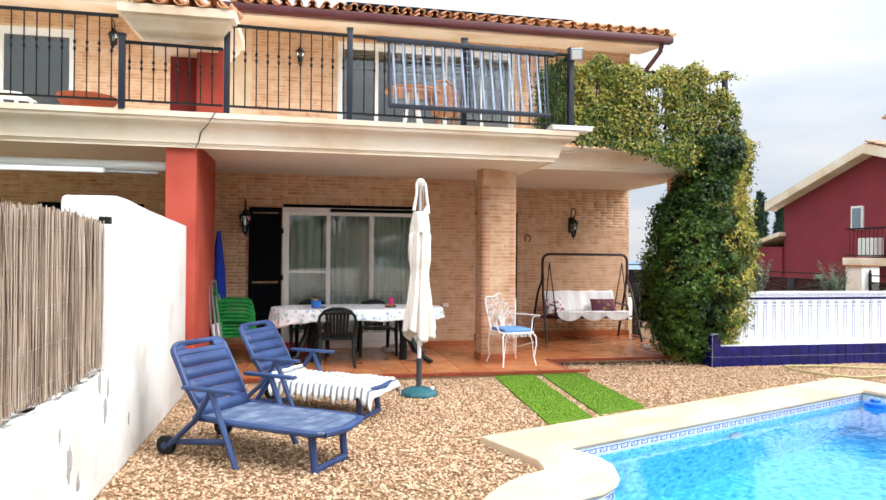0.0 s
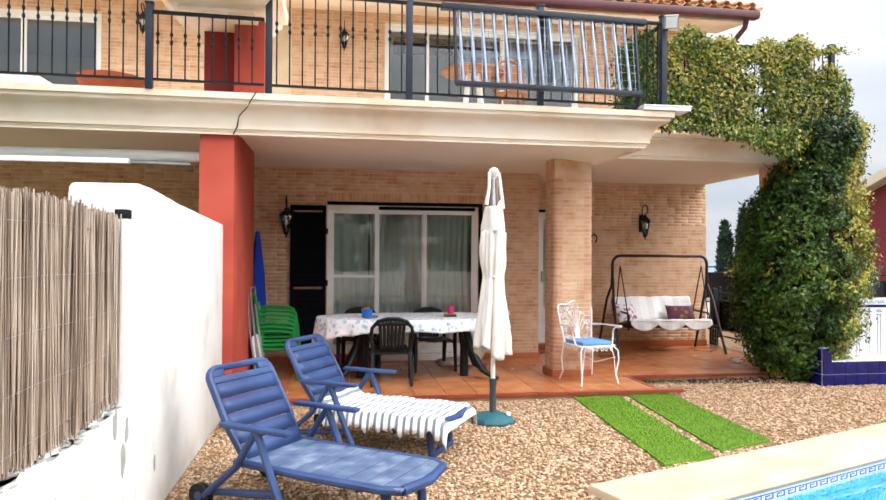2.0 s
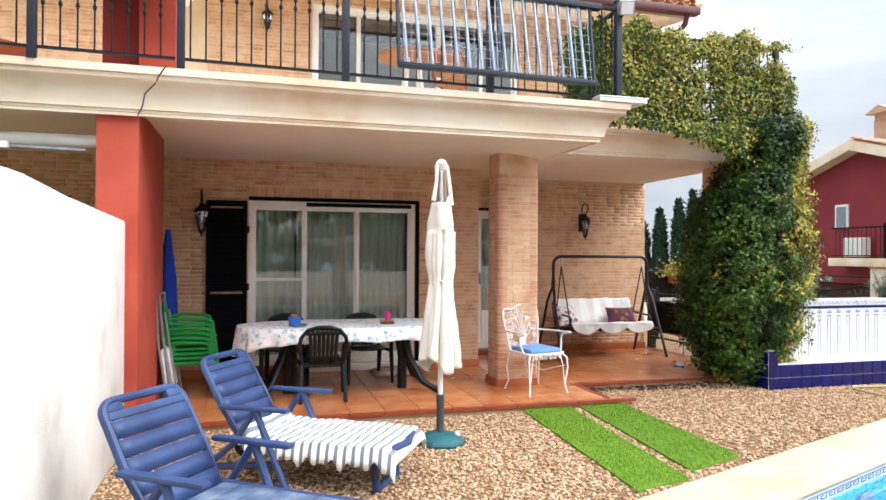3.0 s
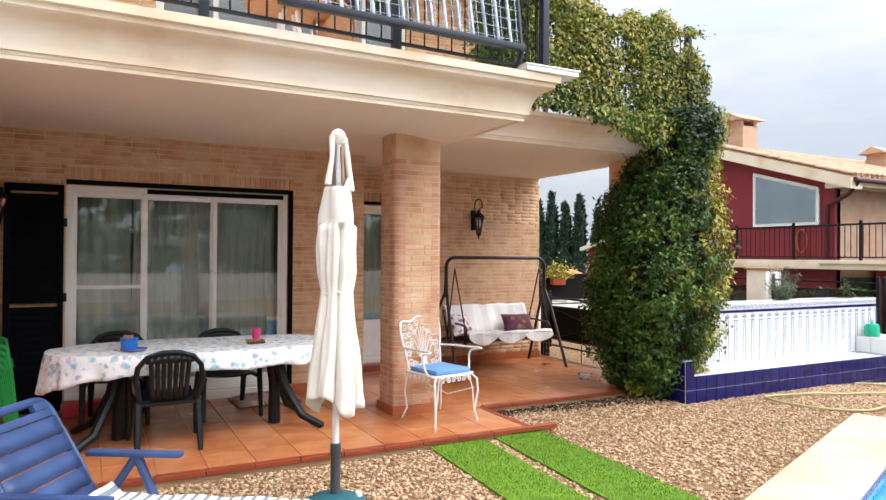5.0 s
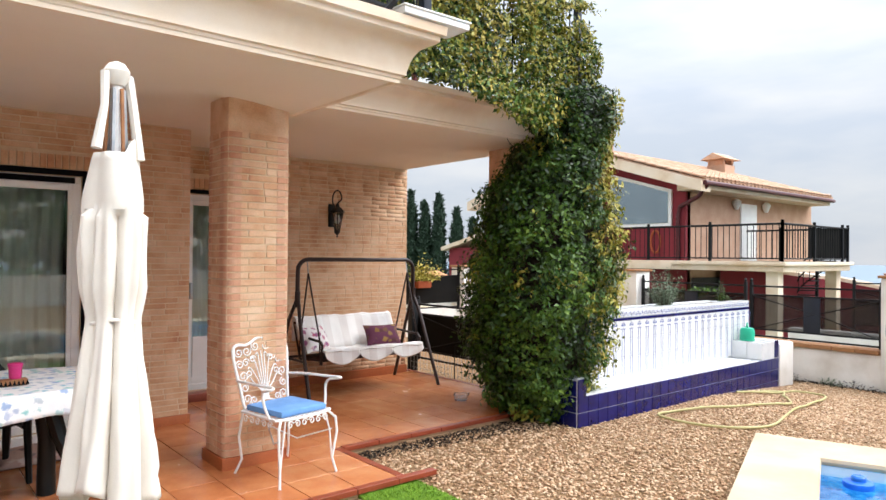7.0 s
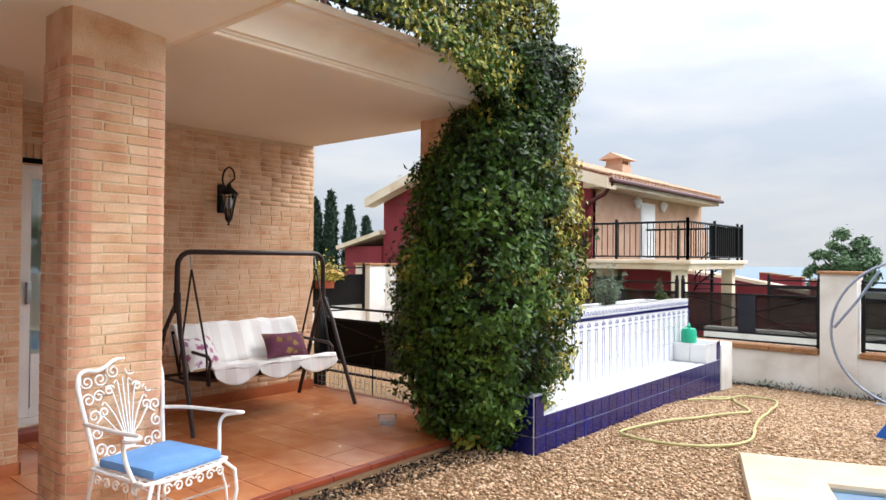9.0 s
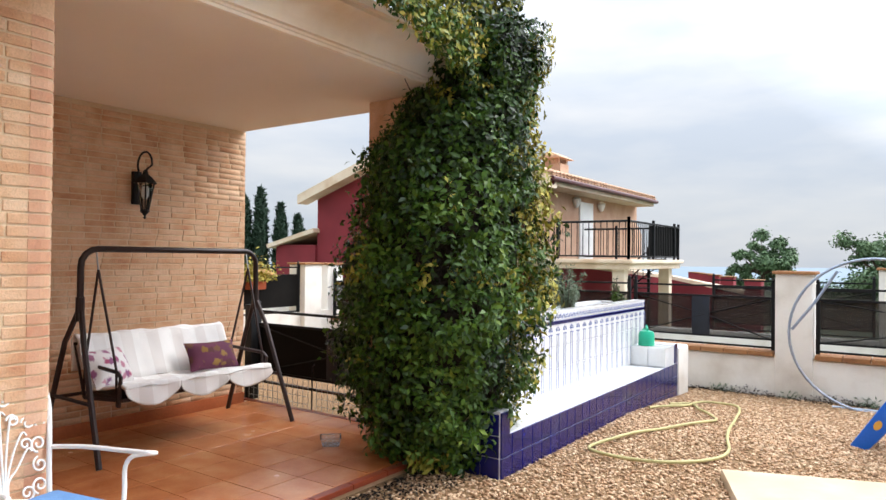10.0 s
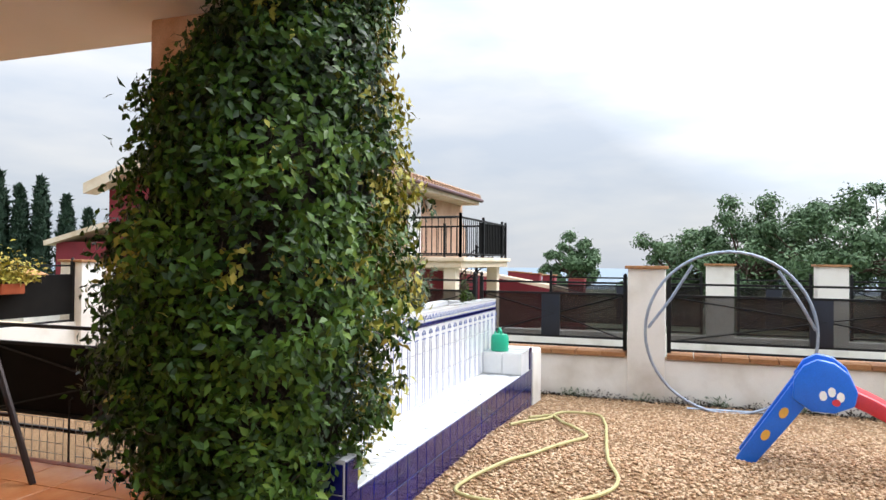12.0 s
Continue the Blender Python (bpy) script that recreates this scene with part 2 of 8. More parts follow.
CUP_BLUE = mat("blue_ceramic", [hexc("1e62b8"), hexc("2a74cc")], 0.3, scale=8, bump=0.02)
NB_GLASS = mat("reflecting_glass", [hexc("7e8a90"), hexc("98a4a8")], 0.12, metal=0.85, scale=0.6, bump=0.0, stain=0.05)
PANEL = mat("solar_panel", [hexc("101826"), hexc("1a2434")], 0.15, scale=3, bump=0.0)
BLUE_CLOTH = mat("blue_cloth", [hexc("1634a0"), hexc("2044b4")], 0.85, scale=6, fine=220, bump=0.2)
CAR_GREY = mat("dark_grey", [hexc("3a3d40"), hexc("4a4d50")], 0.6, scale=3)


def glass_mat(name, tint, rough=0.0):
    m = bpy.data.materials.new(name)
    m.use_nodes = True
    b = m.node_tree.nodes["Principled BSDF"]
    b.inputs["Base Color"].default_value = (*tint, 1)
    b.inputs["Roughness"].default_value = rough
    b.inputs["Transmission Weight"].default_value = 1.0
    b.inputs["IOR"].default_value = 1.75
    b.inputs["Specular IOR Level"].default_value = 0.5
    return m


GLASS = glass_mat("window_glass", (0.86, 0.92, 0.9))
CLEAR = glass_mat("clear_plastic", (0.86, 0.9, 0.92), 0.1)


def water_mat():
    m = glass_mat("pool_water", (0.80, 0.96, 1.0))
    t = m.node_tree
    b = t.nodes["Principled BSDF"]
    b.inputs["IOR"].default_value = 1.33
    b.inputs["Specular IOR Level"].default_value = 0.5
    geo = t.nodes.new("ShaderNodeNewGeometry")
    n = t.nodes.new("ShaderNodeTexNoise")
    n.inputs["Scale"].default_value, n.inputs["Detail"].default_value = 3.2, 2.0
    bp = t.nodes.new("ShaderNodeBump")
    bp.inputs["Strength"].default_value, bp.inputs["Distance"].default_value = 0.12, 0.03
    t.links.new(geo.outputs["Position"], n.inputs["Vector"])
    t.links.new(n.outputs["Fac"], bp.inputs["Height"])
    t.links.new(bp.outputs["Normal"], b.inputs["Normal"])
    return m


WATER = water_mat()


def stripe_mat(name, base, stripe, width, axis, edge=0.5, flowers=None):
    """Cloth with soft stripes along one local axis, or with scattered blots in other colours."""
    m = mat(name, base, 0.9, scale=5, fine=240, bump=0.25, stain=0.08)
    t = m.node_tree
    b = t.nodes["Principled BSDF"]
    src = b.inputs["Base Color"].links[0].from_socket
    tc = t.nodes.new("ShaderNodeTexCoord")
    mix = t.nodes.new("ShaderNodeMix")
    mix.data_type = "RGBA"
    t.links.new(src, mix.inputs["A"])
    if flowers is None:
        sep = t.nodes.new("ShaderNodeSeparateXYZ")
        t.links.new(tc.outputs["Object"], sep.inputs[0])
        w = t.nodes.new("ShaderNodeMath")
        w.operation = "MULTIPLY"
        t.links.new(sep.outputs[axis], w.inputs[0])
        w.inputs[1].default_value = 1 / width
        f = t.nodes.new("ShaderNodeMath")
        f.operation = "FRACT"
        t.links.new(w.outputs[0], f.inputs[0])
        c = t.nodes.new("ShaderNodeMath")
        c.operation = "GREATER_THAN"
        t.links.new(f.outputs[0], c.inputs[0])
        c.inputs[1].default_value = edge
        t.links.new(c.outputs[0], mix.inputs["Factor"])
        mix.inputs["B"].default_value = (*stripe, 1)
    else:
        v = t.nodes.new("ShaderNodeTexVoronoi")
        v.inputs["Scale"].default_value = flowers
        t.links.new(tc.outputs["Object"], v.inputs["Vector"])
        n = t.nodes.new("ShaderNodeTexNoise")
        n.inputs["Scale"].default_value, n.inputs["Detail"].default_value = flowers * 2.2, 4.0
        t.links.new(tc.outputs["Object"], n.inputs["Vector"])
        ad = t.nodes.new("ShaderNodeMath")
        ad.operation = "ADD"
        t.links.new(v.outputs["Distance"], ad.inputs[0])
        t.links.new(n.outputs["Fac"], ad.inputs[1])
        mr = t.nodes.new("ShaderNodeMapRange")
        mr.inputs["From Min"].default_value, mr.inputs["From Max"].default_value = 0.98, 0.80
        t.links.new(ad.outputs[0], mr.inputs["Value"])
        t.links.new(mr.outputs["Result"], mix.inputs["Factor"])
        hue = t.nodes.new("ShaderNodeValToRGB")
        e = hue.color_ramp.elements
        cols = stripe
        while len(e) < len(cols):
            e.new(0.5)
        for i, c in enumerate(cols):
            e[i].position, e[i].color = i / (len(cols) - 1), (*c, 1)
        sp = t.nodes.new("ShaderNodeSeparateColor")
        t.links.new(v.outputs["Color"], sp.inputs[0])
        t.links.new(sp.outputs[0], hue.inputs["Fac"])
        t.links.new(hue.outputs["Color"], mix.inputs["B"])
    t.links.new(mix.outputs["Result"], b.inputs["Base Color"])
    return m


TABLECLOTH = stripe_mat("printed_cloth", [hexc("dcdcdc"), hexc("ecebe8")], [hexc("8fb8cc"), hexc("8fc6c0"), hexc("b8bcc4"), hexc("8fa8cc"), hexc("c8c8cc")], 1, 0, flowers=17)
TOWEL = stripe_mat("striped_towel", [hexc("e8e6e0"), hexc("f0eee8")], hexc("767c82"), 0.06, 0, edge=0.62)
SWING_CLOTH = stripe_mat("striped_cover", [hexc("efedea"), hexc("f5f4f1")], hexc("e6e2de"), 0.22, 0, edge=0.55)
PURPLE = stripe_mat("leaf_print", [hexc("5a2c44"), hexc("6e3a50")], [hexc("8a6a30"), hexc("4a2038"), hexc("9a7a3c")], 1, 0, flowers=13.0)
FLORAL = stripe_mat("floral_print", [hexc("dcd6d4"), hexc("e8e4e0")], [hexc("b0506c"), hexc("8a5a80"), hexc("c88a98")], 1, 0, flowers=14.0)
MAT_CLOTH = stripe_mat("floral_mat", [hexc("b89a90"), hexc("c8aca0")], [hexc("a8584c"), hexc("7a6a70"), hexc("d8ccc4")], 1, 0, flowers=12.0)


# ---- mesh helpers ----
class Mesh:
    """Collects boxes, tubes, lathes and sweeps into one mesh."""

    def __init__(self):
        self.v, self.f = [], []

    def add(self, v, f):
        o = len(self.v)
        self.v += [tuple(p) for p in v]
        self.f += [tuple(i + o for i in q) for q in f]
        return self

    def box(self, x0, x1, y0, y1, z0, z1, m=None):
        v = [Vector((x, y, z)) for z in (z0, z1) for y in (y0, y1) for x in (x0, x1)]
        if m is not None:
            v = [m @ p for p in v]
        return self.add(v, [(0, 2, 3, 1), (4, 5, 7, 6), (0, 1, 5, 4), (2, 6, 7, 3), (0, 4, 6, 2), (1, 3, 7, 5)])

    def tube(self, path, r, n=8, closed=False, caps=True):
        p = [Vector(q) for q in path]
        k = len(p)
        v, f = [], []
        up = None
        for i in range(k):
            a, b = (p[i - 1], p[(i + 1) % k]) if closed else (p[max(i - 1, 0)], p[min(i + 1, k - 1)])
            d = (b - a).normalized()
            if up is None:
                up = Vector((0, 0, 1)) if abs(d.z) < 0.9 else Vector((1, 0, 0))
            s = d.cross(up).normalized()
            up = s.cross(d).normalized()
            rr = r[i] if isinstance(r, (list, tuple)) else r
            for j in range(n):
                w = 2 * math.pi * (j + 0.5) / n
                v.append(p[i] + rr * (math.cos(w) * s + math.sin(w) * up))
        for i in range(k if closed else k - 1):
            for j in range(n):
                a, b = i * n + j, i * n + (j + 1) % n
                c, d = ((i + 1) % k) * n + (j + 1) % n, ((i + 1) % k) * n + j
                f.append((a, b, c, d))
        if caps and not closed:
            f += [tuple(range(n))[::-1], tuple(range((k - 1) * n, k * n))]
        return self.add(v, f)

    def lathe(self, prof, at=(0, 0, 0), n=16, sx=1.0, sy=1.0, wave=None):
        v, f = [], []
        for i, (r, z) in enumerate(prof):
            for j in range(n):
                w = 2 * math.pi * j / n
                k = wave(w, z) if wave else 1.0
                v.append((at[0] + r * k * math.cos(w) * sx, at[1] + r * k * math.sin(w) * sy, at[2] + z))
        for i in range(len(prof) - 1):
            for j in range(n):
                f.append((i * n + j, i * n + (j + 1) % n, (i + 1) * n + (j + 1) % n, (i + 1) * n + j))
        f += [tuple(range(n))[::-1], tuple(range((len(prof) - 1) * n, len(prof) * n))]
        return self.add(v, f)

    def prism(self, poly, z0, z1):
        n = len(poly)
        v = [(x, y, z0) for x, y in poly] + [(x, y, z1) for x, y in poly]
        return self.add(v, [tuple(range(n))[::-1], tuple(range(n, 2 * n))] + [(i, (i + 1) % n, n + (i + 1) % n, n + i) for i in range(n)])

    def plate(self, outline, thick, m):
        """A flat outline (x, z) with thickness along y, placed by m."""
        n = len(outline)
        v = [m @ Vector((x, -thick / 2, z)) for x, z in outline] + [m @ Vector((x, thick / 2, z)) for x, z in outline]
        return self.add(v, [tuple(range(n)), tuple(range(n, 2 * n))[::-1]] + [(i, n + i, n + (i + 1) % n, (i + 1) % n) for i in range(n)])

    def grid(self, fn, nu, nv):
        v = [fn(i / nu, j / nv) for i in range(nu + 1) for j in range(nv + 1)]
        w = nv + 1
        return self.add(v, [(i * w + j, (i + 1) * w + j, (i + 1) * w + j + 1, i * w + j + 1) for i in range(nu) for j in range(nv)])


def build(name, m, material, parent=None, label="", bevel=0.0, smooth=False, segs=2, solid=0.0):
    me = bpy.data.meshes.new(name)
    me.from_pydata(m.v, [], m.f)
    bm = bmesh.new()
    bm.from_mesh(me)
    bmesh.ops.recalc_face_normals(bm, faces=bm.faces)
    if bevel:
        es = [e for e in bm.edges if len(e.link_faces) == 2 and e.calc_face_angle(0) > 0.6]
        bmesh.ops.bevel(bm, geom=es, offset=bevel, segments=segs, affect="EDGES", profile=0.6, clamp_overlap=True)
    bm.to_mesh(me)
    bm.free()
    if smooth or bevel:
        for p in me.polygons:
            p.use_smooth = True
        if hasattr(me, "set_sharp_from_angle"):
            me.set_sharp_from_angle(angle=radians(38))
    me.materials.append(material)
    ob = new(name, me)
    if parent is not None:
        ob.parent = parent
    if label:
        ob["label"] = label
    if solid:
        md = ob.modifiers.new("thickness", "SOLIDIFY")
        md.thickness = solid
        md.offset = 0
    return ob


def part(name, m, material, parent, label="", bevel=0.0, smooth=False, solid=0.0):
    return build(name, m, material, parent, label, bevel, smooth, solid=solid)


def thing(name, place, label, category, group="", turn=0.0):
    e = new(name)
    e.empty_display_size = 0.1
    e.matrix_basis = pose(*place, 0, 0, turn)
    return tagged(e, label, category, group)


def structure(ob, label, category):
    return tagged(ob, label, category, kind="structure")


def fast_mesh(name, v, f, material, parent=None, smooth=False):
    """A mesh straight from arrays: v (n, 3), f (m, k)."""
    me = bpy.data.meshes.new(name)
    v, f = np.asarray(v, dtype=np.float32), np.asarray(f, dtype=np.int32)
    k = f.shape[1]
    me.vertices.add(len(v))
    me.vertices.foreach_set("co", v.ravel())
    me.loops.add(f.size)
    me.loops.foreach_set("vertex_index", f.ravel())
    me.polygons.add(len(f))
    me.polygons.foreach_set("loop_start", np.arange(0, f.size, k, dtype=np.int32))
    me.polygons.foreach_set("loop_total", np.full(len(f), k, dtype=np.int32))
    if smooth:
        me.polygons.foreach_set("use_smooth", np.ones(len(f), dtype=bool))
    me.update(calc_edges=True)
    me.materials.append(material)
    ob = new(name, me)
    ob.parent = parent
    return ob


def arc(cx, cz, r, a0, a1, n=8):
    return [(cx + r * math.cos(radians(a0 + (a1 - a0) * i / n)), cz + r * math.sin(radians(a0 + (a1 - a0) * i / n))) for i in range(n + 1)]


def smooth_path(p, k=6):
    out = []
    n = len(p)
    for i in range(n - 1):
        p0, p1, p2, p3 = (Vector(p[max(0, min(n - 1, i + j))]) for j in (-1, 0, 1, 2))
        for s in range(k):
            t = s / k
            out.append(0.5 * (2 * p1 + (p2 - p0) * t + (2 * p0 - 5 * p1 + 4 * p2 - p3) * t * t + (3 * p1 - p0 - 3 * p2 + p3) * t ** 3))
    return out + [Vector(p[-1])]


rng = np.random.default_rng(4)

# ---- setting: levels and plan ----
TZ = 0.07          # terrace top
SOFF = 2.70        # porch ceiling
FLOOR2 = 2.98      # balcony floor
FACADE, BACK = 10.75, 11.69
U, NV = Vector((0.9376, 0.3478)), Vector((-0.3478, 0.9376))


def pool_xy(u, n):
    return (u * U.x + n * NV.x, u * U.y + n * NV.y)


def pool_loop(grow):
    """The pool's plan: a rectangle with a rounded bay at one end; grow 0 is the water's edge, 1 the coping's outer edge."""
    n1, n0, u1 = 4.21 + 0.49 * grow, 1.0 - 0.49 * grow, 8.2 + 0.49 * grow
    mid = (n1 + n0) / 2
    pts = [(u1, n0), (u1, n1)]
    if grow:
        pts += [(3.33, n1), (3.33, 3.99)]
        r, uc = 1.2, 3.28
        a0 = 92
    else:
        pts += [(3.80, n1), (3.74, n1 - 0.06), (3.77, 4.0), (3.79, 3.85), (3.74, 3.68), (3.62, 3.52), (3.49, 3.42)]
        r, uc = 0.76, 3.2
        a0 = 82
    pts += [(uc + r * math.cos(radians(a0 + (360 - 2 * a0) * i / 24)), mid + r * math.sin(radians(a0 + (360 - 2 * a0) * i / 24))) for i in range(25)]
    if grow:
        pts += [(3.33, 2 * mid - 3.99), (3.33, n0)]
    else:
        pts += [(u, 2 * mid - n) for u, n in ((3.49, 3.42), (3.62, 3.52), (3.74, 3.68), (3.79, 3.85), (3.77, 4.0), (3.74, n1 - 0.06), (3.80, n1))]
    return [pool_xy(u, n) for u, n in pts]


def inside(poly, x, y):
    """Which of the points lie within the polygon (arrays)."""
    r = np.zeros(len(x), dtype=bool)
    for (x0, y0), (x1, y1) in zip(poly, poly[1:] + poly[:1]):
        c = ((y0 > y) != (y1 > y)) & (x < (x1 - x0) * (y - y0) / ((y1 - y0) or 1e-9) + x0)
        r ^= c
    return r


def ground_z(x):
    return -0.15 * np.clip((x - 8.0) / 2.6, 0, 1)


def fill_with_hole(name, outer, hole, z, material):
    bm = bmesh.new()
    for loop in (outer, hole):
        vs = [bm.verts.new((x, y, z)) for x, y in loop]
        for i in range(len(vs)):
            bm.edges.new((vs[i], vs[(i + 1) % len(vs)]))
    bmesh.ops.triangle_fill(bm, use_beauty=True, edges=bm.edges[:])
    for f in bm.faces:
        if f.normal.z < 0:
            f.normal_flip()
    me = bpy.data.meshes.new(name)
    bm.to_mesh(me)
    bm.free()
    me.materials.append(material)
    return new(name, me)


WATER_EDGE, COPING_EDGE = pool_loop(0), pool_loop(1)
garden = fill_with_hole("ground", [(-1.6, -6), (8.0, -6), (8.0, 15), (-1.6, 15)], [(x, y) for x, y in COPING_EDGE], 0.0, SOIL)
structure(garden, "tan gravel bed around the pool and house", "ground")
slope = Mesh()
slope.add([(8.0, -6, 0), (10.8, -6, -0.15), (10.8, 18, -0.15), (8.0, 15, 0)], [(0, 1, 2, 3)])
structure(build("ground_slope", slope, SOIL), "tan gravel falling gently to the boundary wall", "ground")
far = Mesh()
RINGS = ((0.5, -1.7), (70, -1.7), (110, -5.5), (220, -18), (420, -34), (800, -44))
for rad_, z_ in RINGS:
    far.v += [(12 + rad_ * math.cos(2 * math.pi * i / 48), 8 + rad_ * math.sin(2 * math.pi * i / 48), z_) for i in range(48)]
far.f += [(k * 48 + i, k * 48 + (i + 1) % 48, k * 48 + 48 + (i + 1) % 48, k * 48 + 48 + i) for k in range(len(RINGS) - 1) for i in range(48)] + [tuple(range(48))]
structure(build("terrain", far, TERRAIN), "dry open land falling away to the sea", "ground")
sea = Mesh().add([(9000 * math.cos(2 * math.pi * i / 64), 9000 * math.sin(2 * math.pi * i / 64), -44.5) for i in range(64)], [tuple(range(64))])
structure(build("backdrop_sea", sea, SEA), "pale hazy sea reaching the horizon", "sea")
bank = Mesh().box(-1.6, 10.8, -6.02, -6.0, -1.7, 0.0).box(10.78, 10.8, -6, 18, -1.7, -0.16)
structure(build("trim_bank", bank, PEEL), "grey retaining face below the garden", "wall")

# ---- pool ----
m = Mesh()
loop = WATER_EDGE
n = len(loop)
m.add([(x, y, 0.0) for x, y in loop] + [(x, y, -1.5) for x, y in loop], [(i, (i + 1) % n, n + (i + 1) % n, n + i) for i in range(n)] + [tuple(range(n, 2 * n))])
basin = structure(build("pool_basin", m, POOL), "pool basin lined with sky-blue mosaic", "pool")
water = Mesh().add([(x, y, -0.07) for x, y in loop], [tuple(range(n))])
wob = structure(build("water", water, WATER), "clear still blue pool water", "water")
wob.visible_shadow = False


def coping_ring():
    """A bullnosed stone rim lofted between the water's edge and the outer edge."""
    inner, outer = WATER_EDGE, COPING_EDGE

    m = Mesh()
    # matching stations on both loops
    o = [Vector(q) for q in outer]
    w = [Vector(q) for q in inner]
    pairs = [(o[0], w[0]), (o[1], w[1]), (o[2], w[2]), (o[2].lerp(o[3], 0.12), w[3]), (o[2].lerp(o[3], 0.45), w[4]), (o[2].lerp(o[3], 0.7), w[5]), (o[3], w[6]), (o[3].lerp(o[4], 0.3), w[7]), (o[3].lerp(o[4], 0.7), w[8])]
    for i in range(25):
        pairs.append((o[4 + i], w[9 + i]))
    mirror = [(o[29], w[34]), (o[29].lerp(o[30], 0.1), w[35]), (o[29].lerp(o[30], 0.2), w[36]), (o[29].lerp(o[30], 0.35), w[37]), (o[29].lerp(o[30], 0.55), w[38]), (o[29].lerp(o[30], 0.85), w[39]), (o[30], w[40])]
    pairs += mirror
    prof = [(1.0, -0.04), (1.0, 0.05), (0.985, 0.062), (0.2, 0.066), (0.06, 0.062), (-0.03, 0.045), (-0.06, 0.02), (-0.03, -0.005), (0.0, -0.01)]
    k = len(prof)
    for a, b in pairs:
        for s, z in prof:
            q = b + (a - b) * s if s >= 0 else b + (b - a).normalized() * (-s * 0.5)
            m.v.append((q.x, q.y, z))
    for i in range(len(pairs)):
        for j in range(k - 1):
            a, b = i * k + j, ((i + 1) % len(pairs)) * k + j
            m.f.append((a, a + 1, b + 1, b))
    return m


structure(build("pool_coping", coping_ring(), COPING, smooth=True), "cream cast-stone bullnose coping round the pool", "pool coping")
band = Mesh()
band.add([(x * 0.999 + 0.004, y * 0.999 + 0.003, -0.012) for x, y in loop] + [(x * 0.999 + 0.004, y * 0.999 + 0.003, -0.13) for x, y in loop], [(i, (i + 1) % n, n + (i + 1) % n, n + i) for i in range(n)])
structure(build("trim_waterline", band, WHITE_TILE), "pale tile band at the pool's waterline", "tile band")

# Greek-key tiles on the band, along the back edge and the near shoulder
key = Mesh()
for a, b in list(zip(loop, loop[1:] + loop[:1]))[1:12]:
    a, b = Vector(a), Vector(b)
    L = (b - a).length
    d = (b - a).normalized()
    nrm = Vector((d.y, -d.x))
    c = Vector(pool_xy(6, 2.6))
    if (c - a).dot(nrm) < 0:
        nrm = -nrm
    t = 0.0
    while t + 0.12 <= L + 0.02 and L > 0.1:
        for (s0, s1, z0, z1) in ((0, 0.12, -0.022, -0.03), (0.0, 0.012, -0.03, -0.062), (0.0, 0.085, -0.056, -0.064), (0.073, 0.085, -0.04, -0.056), (0.035, 0.085, -0.036, -0.043)):
            p0, p1 = a + d * (t + s0) + nrm * 0.006, a + d * (t + s1) + nrm * 0.006
            key.add([(p0.x, p0.y, z0), (p1.x, p1.y, z0), (p1.x, p1.y, z1), (p0.x, p0.y, z1)], [(0, 1, 2, 3)])
        t += 0.12
structure(build("trim_greek_key", key, BLUE_GLAZE, solid=0.002), "blue Greek-key border tiles in the pool", "tile border")

# ---- terrace ----
TERR = [(-1.3, 8.33), (3.40, 8.33), (3.40, 9.20), (6.02, 9.20), (6.02, 12.0), (-1.3, 12.0)]
slab = Mesh().prism([(-5.9, 8.36), (3.37, 8.36), (3.37, 9.23), (5.99, 9.23), (5.99, 12.6), (-5.9, 12.6)], -0.05, TZ - 0.008)
terrace = structure(build("floor", slab, GROUT), "terracotta tiled porch floor one low step up", "floor")

# ---- house: walls ----
def wall_box(name, label, x0, x1, y0, y1, z0, z1, material, holes=()):
    """A wall along x with rectangular openings (x0, x1, z0, z1) right through it."""
    m = Mesh()
    xs = sorted({x0, x1, *[h[0] for h in holes], *[h[1] for h in holes]})
    zs = sorted({z0, z1, *[h[2] for h in holes], *[h[3] for h in holes]})
    for xa, xb in zip(xs, xs[1:]):
        run = None
        for za, zb in zip(zs, zs[1:]):
            open_ = any(h[0] - 1e-6 <= xa and xb <= h[1] + 1e-6 and h[2] - 1e-6 <= za and zb <= h[3] + 1e-6 for h in holes)
            if open_:
                if run:
                    m.box(xa, xb, y0, y1, run[0], run[1])
                run = None
            else:
                run = (run[0] if run else za, zb)
        if run:
            m.box(xa, xb, y0, y1, run[0], run[1])
    return structure(build(name, m, material), label, "wall")


WIN = (-0.24, 1.86, 0.16, 2.20)
DOOR = (3.02, 3.66, 0.16, 2.20)
UPWIN = (0.59, 3.68, 3.02, 5.06)
front_wall = wall_box("wall_front", "buff brick porch wall around the sliding window", -6.0, 2.735, FACADE + 0.003, FACADE + 0.25, -0.1, SOFF, MORTAR, [WIN])
side_return = structure(build("wall_return", Mesh().box(2.5, 2.732, FACADE + 0.25, BACK + 0.01, -0.1, SOFF), MORTAR), "short buff brick return wall by the door", "wall")
back_wall = wall_box("wall_back", "buff brick wall behind the garden swing", 2.5, 5.86, BACK + 0.003, BACK + 0.25, -0.1, SOFF, MORTAR, [DOOR])
end_wall = structure(build("wall_east", Mesh().box(5.62, 5.86, BACK + 0.25, 19, -1.7, 5.0), MORTAR), "buff brick end wall of the house", "wall")
upper_wall = wall_box("wall_upper", "buff brick upper storey behind the balcony", -6.0, 5.86, BACK + 0.003, BACK + 0.25, FLOOR2, 5.36, MORTAR, [UPWIN, (-5.6, -3.45, 3.02, 4.95)])
